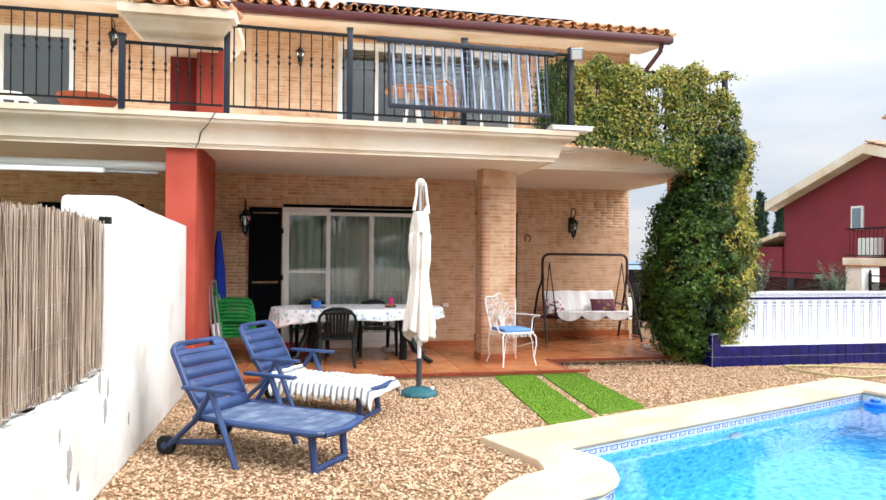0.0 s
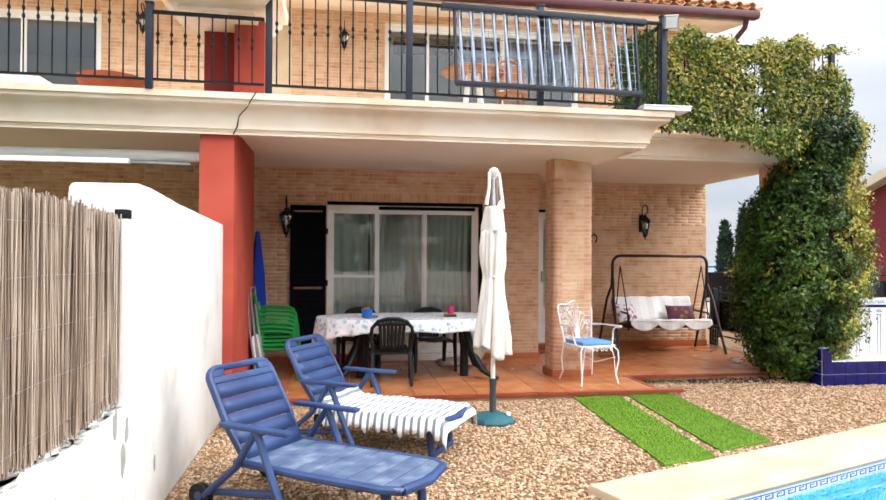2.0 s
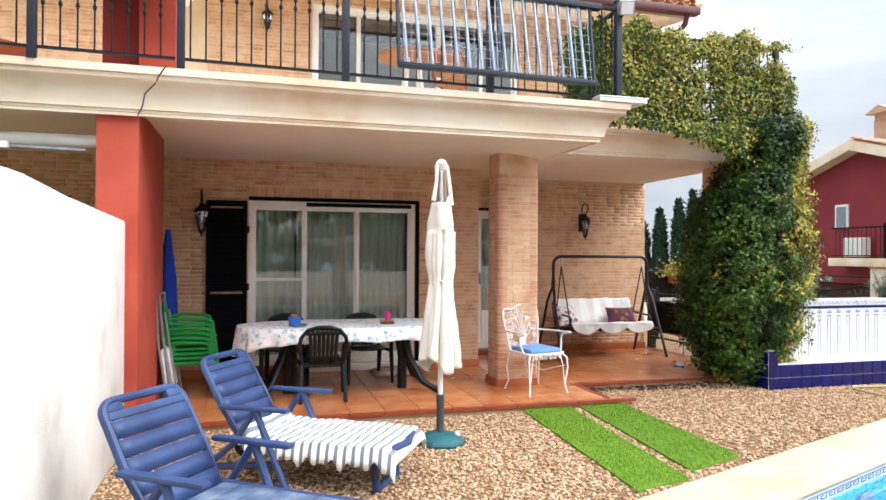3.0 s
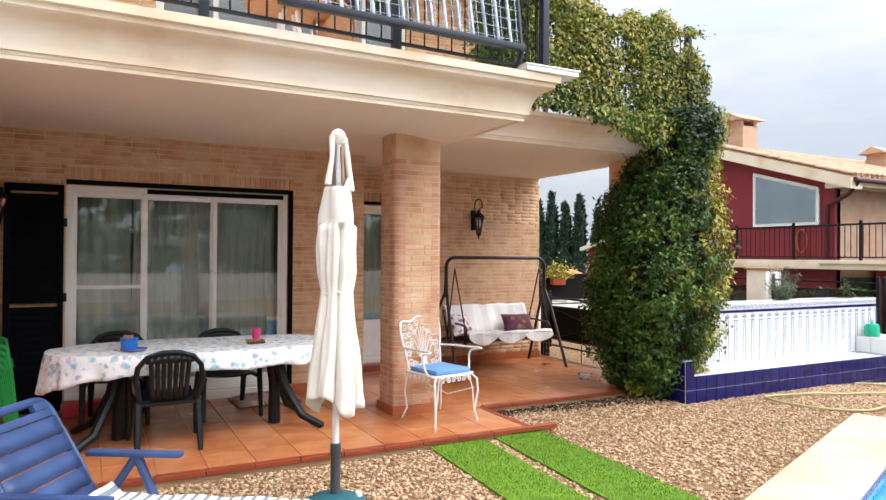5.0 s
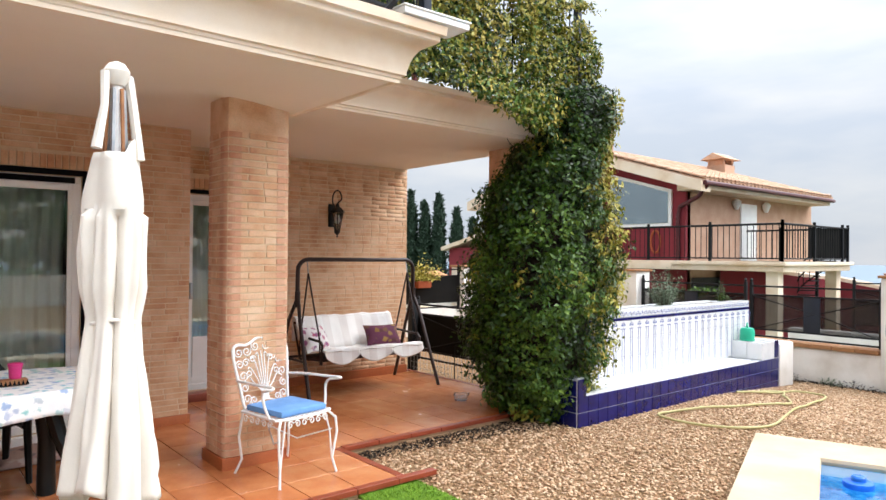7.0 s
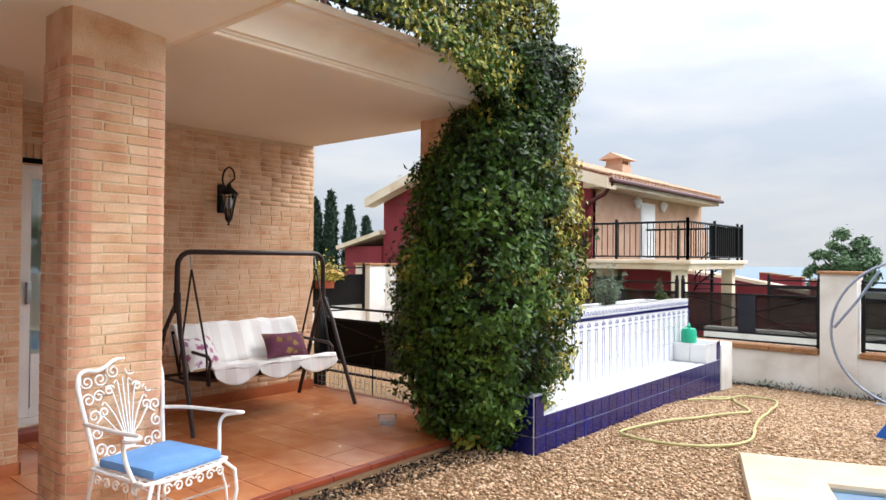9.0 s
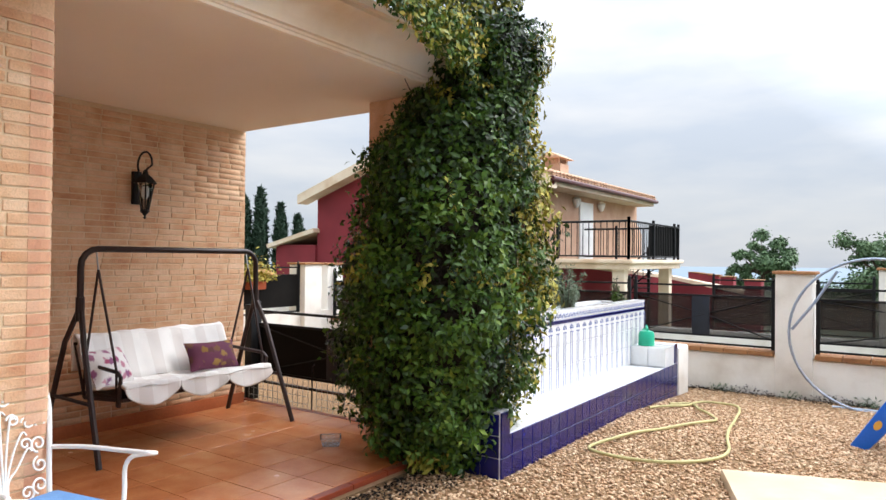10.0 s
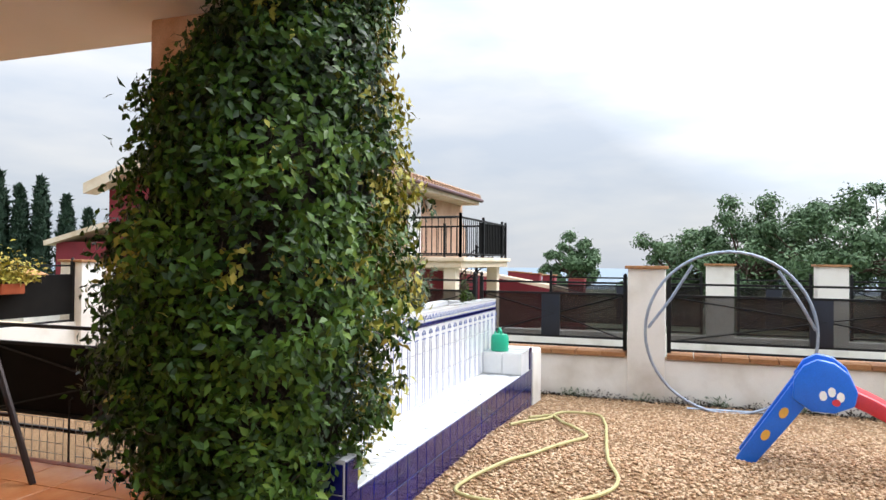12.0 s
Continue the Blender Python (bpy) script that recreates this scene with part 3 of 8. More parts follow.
structure(build("wall_rear", Mesh().box(-6, 5.62, 18.8, 19, -0.1, 5.2), ROOM), "plain rear wall closing the house", "wall")
structure(build("wall_west", Mesh().box(-6.2, -6, 10.75, 19, -0.1, 5.2), ROOM), "plain west wall closing the house", "wall")
structure(build("floor_inside", Mesh().box(-6, 5.6, 12.6, 18.8, 0.0, 0.06).box(-6, 2.5, 11.01, 12.6, 0.065, 0.075), ROOM), "dim interior floor behind the glass", "floor")
structure(build("floor_upper", Mesh().box(-6, 5.6, 11.95, 18.8, 2.7, 2.98), ROOM), "interior floor of the upper storey", "floor")
structure(build("ceiling_inside", Mesh().box(-6, 5.6, 11.95, 14.2, 5.0, 5.05), ROOM), "plain plaster ceiling inside", "ceiling")
structure(build("wall_inside", Mesh().box(-6, 5.6, 14.2, 14.3, 0.06, 5.2), ROOM), "plain plaster wall inside the rooms", "wall")

# porch ceiling slab and cornice
plan = [(-6, 7.86), (2.99, 7.96), (2.99, 9.14), (5.83, 9.14), (5.83, BACK + 0.2), (-6, BACK + 0.2)]
structure(build("ceiling", Mesh().prism(plan, SOFF, FLOOR2 - 0.03), SOFFIT), "smooth cream plaster porch ceiling", "ceiling")
prof = [(-0.35, 2.702), (-0.01, 2.64), (0.0, 2.628), (0.025, 2.628), (0.025, 2.650), (0.034, 2.655), (0.034, 2.672), (0.058, 2.676), (0.058, 2.70), (0.066, 2.725), (0.075, 2.755), (0.09, 2.79), (0.115, 2.825), (0.15, 2.85), (0.195, 2.868), (0.215, 2.885), (0.215, 2.915), (0.245, 2.92), (0.25, 2.975), (0.2, 2.98), (-0.25, 2.98)]
prof_set_back = [(d, z if d < -0.2 else 2.98 - (2.98 - z) * 0.79) for d, z in prof]


def cornice(line, prof, ends):
    """A moulding swept along plan points; each has its outward way (ox, oy) for the mitre."""
    m = Mesh()
    for (cx, cy), (ox, oy) in zip(line, ends):
        m.v += [(cx + d * ox, cy + d * oy, z) for d, z in prof]
    k = len(prof)
    for i in range(len(line) - 1):
        m.f += [(i * k + j, i * k + j + 1, i * k + k + j + 1, i * k + k + j) for j in range(k - 1)]
    return m


structure(build("ceiling_edge", cornice([(-6, 7.87), (2.99, 7.97), (2.99, 9.3)], [(-0.7, 2.7015), (-0.35, 2.68), (-0.01, 2.64)], [(0, -1.0), (1, -0.82), (1, 0)]), SOFFIT, smooth=True), "plaster ceiling dipping to the cornice", "ceiling")
structure(build("trim_cornice", cornice([(-6, 7.87), (2.99, 7.97), (2.99, 9.3)], prof[1:], [(0, -1.0), (1, -0.82), (1, 0)]), CREAM, smooth=True), "cream moulded cornice along the balcony edge", "cornice")
structure(build("trim_cornice_set_back", cornice([(2.7, 9.15), (5.84, 9.15), (5.84, 12.2)], prof_set_back, [(0, -1), (0.35, -1), (0.35, 0)]), CREAM, smooth=True), "cream moulded cornice of the set-back balcony edge", "cornice")
crack = Mesh().tube([(-1.06, 7.895, 2.63), (-1.02, 7.86, 2.70), (-1.0, 7.83, 2.79), (-0.92, 7.77, 2.86), (-0.88, 7.70, 2.91), (-0.83, 7.675, 2.98)], 0.005, 5)
structure(build("trim_cable", crack, IRON), "thin dark cable crossing the cornice", "cable")
sill = Mesh().box(2.90, 3.40, 7.745, 7.97, 2.983, 3.022).box(2.89, 3.41, 7.735, 7.98, 3.022, 3.034)
structure(build("trim_slab", sill, PVC, bevel=0.005), "white marble slab at the balcony corner", "slab")

# columns
def column_core(name, label, x0, x1, y0, y1, top=SOFF + 0.01):
    return structure(build(name, Mesh().box(x0 + 0.003, x1 - 0.003, y0 + 0.003, y1 - 0.003, TZ - 0.02, top), MORTAR, bevel=0.05), label, "column")


COL = (2.46, 2.95, 9.23, 9.60)
column = column_core("column_porch", "buff brick porch column with rounded corners", *COL, top=2.47)
structure(build("trim_column_cap", Mesh().box(COL[0] + 0.003, COL[1] - 0.003, COL[2] + 0.003, COL[3] - 0.003, 2.37, SOFF + 0.06), BRICK, bevel=0.05), "plain rendered cap of the porch column", "column cap")
ICOL = (5.54, 5.98, 9.38, 9.82)
structure(build("column_ivy", Mesh().box(*ICOL, -0.1, SOFF), BRICK, bevel=0.02), "buff brick corner column wrapped in creeper", "column")

# red party pier, its upper part and the white garden wall
structure(build("wall_party", Mesh().box(-1.37, -1.06, 7.95, 9.5, -0.1, SOFF).box(-1.55, -1.40, 9.5, FACADE + 0.01, -0.1, SOFF), RED, bevel=0.004), "terracotta-red rendered party pier under the balcony", "pier")
structure(build("wall_party_upper", Mesh().box(-1.08, -0.80, 8.05, 8.5, FLOOR2, 4.05), RED, bevel=0.004), "red rendered party wall on the balcony", "wall")
structure(build("wall_party_niche", Mesh().box(-1.40, -1.085, 8.3, 8.75, FLOOR2, 4.05), DARKRED, bevel=0.004), "dark red recess beside the balcony party wall", "wall")
can = Mesh()
cp = [(-0.02, 3.70), (0.06, 3.70), (0.06, 3.735), (0.12, 3.745), (0.17, 3.785), (0.21, 3.84), (0.24, 3.86), (0.24, 3.90), (0.29, 3.905), (0.30, 3.99), (-0.02, 3.995)]
for d, z in cp:
    can.v += [(-1.46 - d, 7.78 - d, z), (-0.92 + d, 7.78 - d, z), (-0.92 + d, 8.6, z), (-1.46 - d, 8.6, z)]
for i in range(len(cp) - 1):
    for j in range(4):
        can.f.append((i * 4 + j, i * 4 + (j + 1) % 4, (i + 1) * 4 + (j + 1) % 4, (i + 1) * 4 + j))
can.f += [(0, 3, 2, 1), tuple(range(len(can.v) - 4, len(can.v)))]
structure(build("trim_canopy", can, CREAM, smooth=True), "cream moulded cornice of the little party roof", "cornice")

# white wall with low part and reed screen
WX = -1.15
tall = Mesh()
side = [(5.25, -0.1), (5.25, 1.87), (5.30, 1.9), (5.50, 1.9), (6.2, 1.86), (7.95, 1.80), (7.95, -0.1)]
nn = len(side)
tall.add([(WX, y, z) for y, z in side] + [(WX - 0.36, y, z) for y, z in side], [tuple(range(nn)), tuple(range(nn, 2 * nn))[::-1]] + [(i, nn + i, nn + (i + 1) % nn, (i + 1) % nn) for i in range(nn)])
structure(build("wall_garden_tall", tall, WHITE_WALL, bevel=0.025), "tall white rendered garden wall by the pier", "wall")
low = Mesh().box(WX - 0.26, WX - 0.004, -6, 5.25, -0.1, 0.735)
low_wall = structure(build("wall_garden_low", low, WHITE_WALL, bevel=0.015), "low white rendered wall with flaking paint", "wall")
for (y, z, s) in ((5.02, 0.5, 0.07), (5.08, 0.62, 0.05), (4.35, 0.35, 0.08), (4.5, 0.2, 0.05), (5.6, 0.3, 0.04), (4.9, 0.71, 0.06), (4.2, 0.55, 0.03)):
    p = []
    for i in range(14):
        a = 2 * math.pi * i / 14
        r = s * (0.6 + 0.6 * random.random())
        p.append((WX - 0.0025 if y < 5.25 else WX + 0.001, y + r * math.cos(a) * 0.55, z + r * math.sin(a) * 1.3))
    structure(build("trim_flake", Mesh().add(p, [tuple(range(14))]), PEEL, solid=0.001), "bare patch where the paint has flaked", "flaked paint")
flk = Mesh()
for i in range(46):
    y = 2.6 + 2.6 * random.random()
    x = WX - 0.02 - 0.09 * random.random()
    s = 0.012 + 0.03 * random.random()
    flk.add([(x + s * math.cos(a) * 0.7 * (0.6 + 0.6 * random.random()), y + s * 1.8 * math.sin(a) * (0.6 + 0.6 * random.random()), 0.7375) for a in [2 * math.pi * j / 9 for j in range(9)]], [tuple(range(9))])
structure(build("trim_flakes", flk, PEEL, solid=0.001), "grey flaked spots along the wall top", "flaked paint")


# ---- brick facing ----
UNIT = None


def unit_brick():
    global UNIT
    if UNIT is None:
        bm = bmesh.new()
        bmesh.ops.create_cube(bm, size=1)
        bmesh.ops.bevel(bm, geom=bm.edges[:], offset=0.03, segments=1, affect="EDGES")
        UNIT = bpy.data.meshes.new("brick")
        bm.to_mesh(UNIT)
        bm.free()
        UNIT.materials.append(BRICK)
    return UNIT


BL, BH, BJ = 0.235, 0.040, 0.010


def courses(w0, w1, z0, z1, holes=(), seed=1):
    """Running-bond stretcher rectangles (a0, a1, z0, z1) over a wall strip, cut round openings."""
    r = random.Random(seed)
    out = []
    z = z0
    row = 0
    while z + BH <= z1 + 0.001:
        a = w0 - (BL + BJ) * (0.5 if row % 2 else 0.0) - 0.03 * r.random()
        while a < w1:
            ln = BL * (0.5 if r.random() < 0.12 else 1.0)
            lo, hi = max(a, w0), min(a + ln, w1)
            segs = [(lo, hi)]
            for h in holes:
                if h[2] - 0.01 < z + BH and z < h[3] + 0.01:
                    nxt = []
                    for s0, s1 in segs:
                        if s1 <= h[0] or s0 >= h[1]:
                            nxt.append((s0, s1))
                        else:
                            nxt += [(s0, h[0])] * (s0 < h[0]) + [(h[1], s1)] * (s1 > h[1])
                    segs = nxt
            out += [(s0, s1, z, z + BH) for s0, s1 in segs if s1 - s0 > 0.02]
            a += ln + BJ
        z += BH + BJ
        row += 1
    return out


def lay(rects, axis, face, depth, parent, near=None, seed=2):
    """Lay bricks on a wall face; those for which near() holds are single parts, the rest one joined part."""
    r = random.Random(seed)
    V, F = [], []
    count = 0
    for a0, a1, z0, z1 in rects:
        out = 0.0008 + 0.0025 * r.random()
        ca, cz, la = (a0 + a1) / 2, (z0 + z1) / 2, a1 - a0
        tilt = radians(r.uniform(-0.5, 0.5))
        sign = 1 if depth > 0 else -1
        c0, c1 = face - sign * out, face + sign * 0.03
        mid, th = (c0 + c1) / 2, abs(c1 - c0)
        if near and count < 300 and near(ca, cz):
            ob = new("brick", unit_brick())
            ob.parent = parent
            if axis == "x":
                ob.matrix_basis = Matrix.Translation((ca, mid, cz)) @ Matrix.Rotation(tilt, 4, "Y") @ Matrix.Diagonal((la, th, z1 - z0, 1))
            else:
                ob.matrix_basis = Matrix.Translation((mid, ca, cz)) @ Matrix.Rotation(tilt, 4, "X") @ Matrix.Diagonal((th, la, z1 - z0, 1))
            count += 1
        else:
            o = len(V)
            e = 0.004
            for (da, dz, c) in ((0, 0, c1), (1, 0, c1), (1, 1, c1), (0, 1, c1), (0, 0, c0 + sign * e), (1, 0, c0 + sign * e), (1, 1, c0 + sign * e), (0, 1, c0 + sign * e), (e / la, e / BH, c0), (1 - e / la, e / BH, c0), (1 - e / la, 1 - e / BH, c0), (e / la, 1 - e / BH, c0)):
                a, z = a0 + da * la, z0 + dz * (z1 - z0)
                V.append((a, c, z) if axis == "x" else (c, a, z))
            for q in ((0, 1, 5, 4), (1, 2, 6, 5), (2, 3, 7, 6), (3, 0, 4, 7), (4, 5, 9, 8), (5, 6, 10, 9), (6, 7, 11, 10), (7, 4, 8, 11), (8, 9, 10, 11)):
                F.append(tuple(o + i for i in (q if (axis == "x") == (sign > 0) else q[::-1])))
    if F:
        ob = fast_mesh("brickwork", V, F, BRICK, parent)
        ob["kind"] = "stuff"


def soldiers(x0, x1, z0, z1, face, parent):
    m = Mesh()
    x = x0
    while x < x1:
        m.box(x, x + 0.042, face - 0.014, face + 0.02, z0, z1)
        x += 0.052
    part("soldier_course", m, BRICK, parent, "upright brick lintel course")


# ---- openings ----
def sliding_window(name, label, x0, x1, z0, z1, y, mullions, cat="window"):
    e = thing(name, ((x0 + x1) / 2, y, z0), label, cat)
    e["kind"] = "structure"
    ox, oz = (x0 + x1) / 2, z0
    X = lambda x: x - ox
    Z = lambda z: z - oz
    f = 0.06
    m = Mesh().box(X(x0), X(x1), -0.02, 0.07, Z(z1 - f), Z(z1)).box(X(x0), X(x1), -0.03, 0.09, 0, f)
    m.box(X(x0), X(x0 + f), -0.02, 0.07, f, Z(z1 - f)).box(X(x1 - f), X(x1), -0.02, 0.07, f, Z(z1 - f))
    part("window_frame", m, PVC, e, bevel=0.004)
    edges = [x0 + f] + list(mullions) + [x1 - f]
    for i, (a, b) in enumerate(zip(edges, edges[1:])):
        yy = 0.008 + 0.03 * (i % 2)
        s = 0.032
        q = Mesh().box(X(a) - 0.01, X(a) + s, yy - 0.01, yy + 0.02, f, Z(z1 - f)).box(X(b) - s, X(b) + 0.01, yy - 0.01, yy + 0.02, f, Z(z1 - f))
        q.box(X(a) + s, X(b) - s, yy - 0.01, yy + 0.02, f, f + 0.07).box(X(a) + s, X(b) - s, yy - 0.01, yy + 0.02, Z(z1 - f) - 0.05, Z(z1 - f))
        sash = part("sash", q, PVC, e, bevel=0.003)
        g = part("pane", Mesh().box(X(a) + s, X(b) - s, yy + 0.003, yy + 0.009, f + 0.07, Z(z1 - f) - 0.05), GLASS, sash)
        g.visible_shadow = False
    return e


def curtain(name, label, x0, x1, y, z0, z1, material=CURTAIN, folds=0.09, amp=0.03):
    m = Mesh()
    n = max(8, int((x1 - x0) / folds * 8))
    m.grid(lambda a, b: (x0 + (x1 - x0) * a + 0.01 * math.sin(b * 7 + a * 9), y + amp * math.sin((x1 - x0) * a / folds * 2 * math.pi + 0.6 * math.sin(b * 4)) * (0.6 + 0.4 * b), z0 + (z1 - z0) * (1 - b)), n, 8)
    return tagged(build(name, m, material, smooth=True, solid=0.003), label, "curtain")


win1 = sliding_window("window_1", "white sliding patio window with three panels", *WIN, FACADE + 0.05, (0.44, 1.10))
part("glazing_bar", Mesh().box(-0.24 - 0.81 + 0.08, 0.44 - 0.81 - 0.03, 0.0, 0.028, 1.05, 1.085), PVC, win1)
structure(build("trim_window_black", Mesh().box(1.862, 1.915, FACADE - 0.012, FACADE + 0.04, TZ, 2.25).box(-0.24, 1.862, FACADE - 0.012, FACADE + 0.035, 2.204, 2.25), BLACK, bevel=0.004), "black steel guide framing the patio window", "window guide")
part("blind_housing", Mesh().box(-0.35, 1.0, -0.045, -0.022, 1.985, 2.03), BLACK, win1)
structure(build("window_sill", Mesh().box(-0.27, 1.90, FACADE - 0.06, FACADE + 0.04, TZ, 0.155), PVC, bevel=0.006), "white threshold under the patio window", "sill")
curtain("curtain", "pale sheer full-length curtain behind the glass", 0.35, 1.8, FACADE + 0.34, 0.10, 2.15)
curtain("curtain", "pale sheer full-length curtain drawn to one side", -0.22, 0.34, FACADE + 0.38, 0.10, 2.15, folds=0.13)
win2 = sliding_window("window_2", "white balcony sliding window with a dark blind", *UPWIN, BACK + 0.05, (1.25, 2.44, 3.1))
part("roller_blind", Mesh().box(-1.4, 1.4, 0.1, 0.12, 1.62, 1.88), BLACK, win2)
sliding_window("window_3", "white sliding window on the adjoining balcony", -5.6, -3.45, 3.02, 4.95, BACK + 0.05, (-4.5,))
door = sliding_window("door_1", "narrow white glazed porch door ajar", *DOOR, BACK + 0.05, (), "door")
part("door_panel", Mesh().box(-0.22, 0.22, -0.005, 0.02, 0.13, 0.55), PVC, door)
part("door_handle", Mesh().box(-0.27, -0.24, -0.07, -0.02, 0.95, 1.12), GREY_METAL, door, "grey metal handle", bevel=0.004)
curtain("curtain", "grey door curtain gathered at the middle", 3.08, 3.60, BACK + 0.3, 0.2, 2.15, folds=0.1)
structure(build("trim_door_black", Mesh().box(3.665, 3.73, BACK - 0.05, BACK + 0.04, 0.1, 2.25).box(2.98, 3.665, BACK - 0.012, BACK + 0.03, 2.21, 2.25), BLACK, bevel=0.004), "black shutter leaf beside the porch door", "shutter")
structure(build("door_step", Mesh().box(2.76, 3.75, BACK - 0.16, BACK + 0.01, TZ - 0.01, 0.15), TILE_EDGE, bevel=0.008), "terracotta step under the porch door", "step")

# shutter of the patio window: louvred black leaf standing open against the wall
sh = thing("shutter", (-0.49, FACADE - 0.03, TZ + 0.02), "black louvred window shutter folded open on the wall", "shutter")
part("shutter_frame", Mesh().box(-0.24, 0.235, -0.03, 0.012, 0, 0.06).box(-0.24, 0.235, -0.03, 0.012, 2.03, 2.10).box(-0.24, -0.19, -0.03, 0.012, 0.06, 2.03).box(0.185, 0.235, -0.03, 0.012, 0.06, 2.03).box(-0.19, 0.185, -0.03, 0.012, 1.0, 1.06), BLACK, sh, bevel=0.003)
for i in range(30):
    z = 0.09 + i * 0.065
    if 0.96 < z < 1.05:
        continue
    part("louvre", Mesh().box(-0.19, 0.185, -0.012, 0.004, -0.035, 0.03, pose(0, 0, z, -22)), BLACK, sh)
for z in (0.35, 1.05, 1.75):
    part("hinge", Mesh().box(0.235, 0.262, -0.02, 0.0, z - 0.04, z + 0.04), IRON, sh)


# ---- balcony railings ----
def railing(name, label, a, b, z0, top, step=0.115, knots=True, posts=(), material=IRON):
    """A straight iron railing from a to b (x, y) with single bars, two rails and square posts at the given distances."""
    a, b = Vector(a), Vector(b)
    L = (b - a).length
    ang = math.degrees(math.atan2(b.y - a.y, b.x - a.x))
    e = thing(name, (a.x, a.y, z0), label, "railing", turn=ang)
    h = top - z0
    part("rail", Mesh().box(0, L, -0.018, 0.018, h - 0.03, h), material, e, bevel=0.004)
    part("rail", Mesh().box(0, L, -0.014, 0.014, 0.06, 0.08), material, e)
    for p in posts:
        part("post", Mesh().box(p - 0.03, p + 0.03, -0.03, 0.03, -0.02, h + 0.05).box(p - 0.036, p + 0.036, -0.036, 0.036, h + 0.05, h + 0.07), NAVY_IRON, e, bevel=0.004)
    bar = Mesh().tube([(0, 0, 0.08), (0, 0, h - 0.03)], 0.0068, 6)
    if knots:
        zk = h * 0.64
        for dz in (-0.035, 0.035):
            bar.lathe([(0.007, -0.022), (0.013, -0.012), (0.0155, 0.0), (0.013, 0.012), (0.007, 0.022)], (0, 0, zk + dz), 8)
    first = None
    x = step * 0.6
    while x < L - 0.02:
        if all(abs(x - p) > 0.045 for p in posts):
            if first is None:
                first = part("bar", bar, material, e, smooth=True)
                first.location = (x, 0, 0)
            else:
                o = first.copy()
                scene.collection.objects.link(o)
                o.location = (x, 0, 0)
        x += step
    return e


def rail_y(x):
    return 7.74 + 0.05 * (x + 0.73)


railing("balcony_railing", "black wrought-iron balcony railing with twin-knot bars", (-0.73, rail_y(-0.73)), (3.2, rail_y(3.2)), FLOOR2 + 0.01, 3.93, posts=(0.0, 1.29, 2.6, 3.93))
railing("balcony_railing", "lower black iron railing in front of the red pier", (-1.75, 7.70), (-0.77, rail_y(-0.77)), FLOOR2 + 0.01, 3.67, posts=(0.0,))
railing("balcony_railing", "black wrought-iron railing of the adjoining balcony", (-5.6, 7.68), (-1.79, 7.70), FLOOR2 + 0.01, 3.93, posts=(0.6,))
railing("balcony_railing", "short black iron side railing of the balcony", (3.2, rail_y(3.2) + 0.05), (3.2, 8.98), FLOOR2 + 0.01, 3.93)
railing("balcony_railing", "black iron railing overgrown by creeper", (3.24, 8.98), (6.0, 8.98), FLOOR2 + 0.01, 4.10, knots=False, posts=(2.72,))

# slatted screen hung outside the railing, leaning out at its foot
scr = thing("balcony_screen", (1.90, rail_y(1.90) - 0.06, 3.11), "navy framed balcony screen of grey bars and wire", "screen", turn=2.9)
part("frame_rail", Mesh().box(-1.05, 1.06, -0.05, 0.03, 0.745, 0.80), NAVY_IRON, scr, bevel=0.006)
part("frame_rail", Mesh().box(-0.93, 0.96, -0.15, -0.085, 0.0, 0.045), NAVY_IRON, scr, bevel=0.006)
for x in (-0.92, 0.0, 0.94):
    part("stile", Mesh().tube([(x, -0.115, 0.02), (x, -0.015, 0.76)], 0.017, 6), NAVY_IRON, scr)
for i in range(16):
    x = -0.85 + 1.7 * i / 15
    part("bar", Mesh().tube([(x, -0.112, 0.03), (x - 0.03, -0.012, 0.75)], 0.0135, 8), GALV, scr, smooth=True)
for i in range(9):
    s = (i + 0.5) / 9
    part("wire", Mesh().tube([(-0.9, -0.13 + 0.1 * s, 0.03 + 0.72 * s), (0.92, -0.13 + 0.1 * s, 0.03 + 0.72 * s)], 0.0022, 4), GALV, scr)
for i in range(26):
    x = -0.88 + 1.78 * i / 25
    part("wire", Mesh().tube([(x, -0.128, 0.03), (x, -0.028, 0.75)], 0.002, 4), GALV, scr)
part("bracket", Mesh().tube([(0.95, -0.11, 0.02), (0.96, -0.07, -0.06), (0.95, 0.02, -0.11)], 0.02, 6), NAVY_IRON, scr)

fl = thing("floodlight", (3.25, rail_y(3.2) - 0.04, 3.87), "square grey floodlight on the balcony post", "floodlight", turn=-20)
part("lamp_body", Mesh().box(-0.07, 0.07, -0.09, -0.03, 0.0, 0.13, pose(0, 0, 0, 28)), GREY_METAL, fl, bevel=0.008)
part("lens", Mesh().box(-0.055, 0.055, -0.096, -0.09, 0.012, 0.118, pose(0, 0, 0, 28)), PVC, fl)
part("bracket", Mesh().tube([(-0.04, 0.02, -0.04), (-0.02, -0.03, 0.02), (0, -0.05, 0.04)], 0.015, 6), IRON, fl)

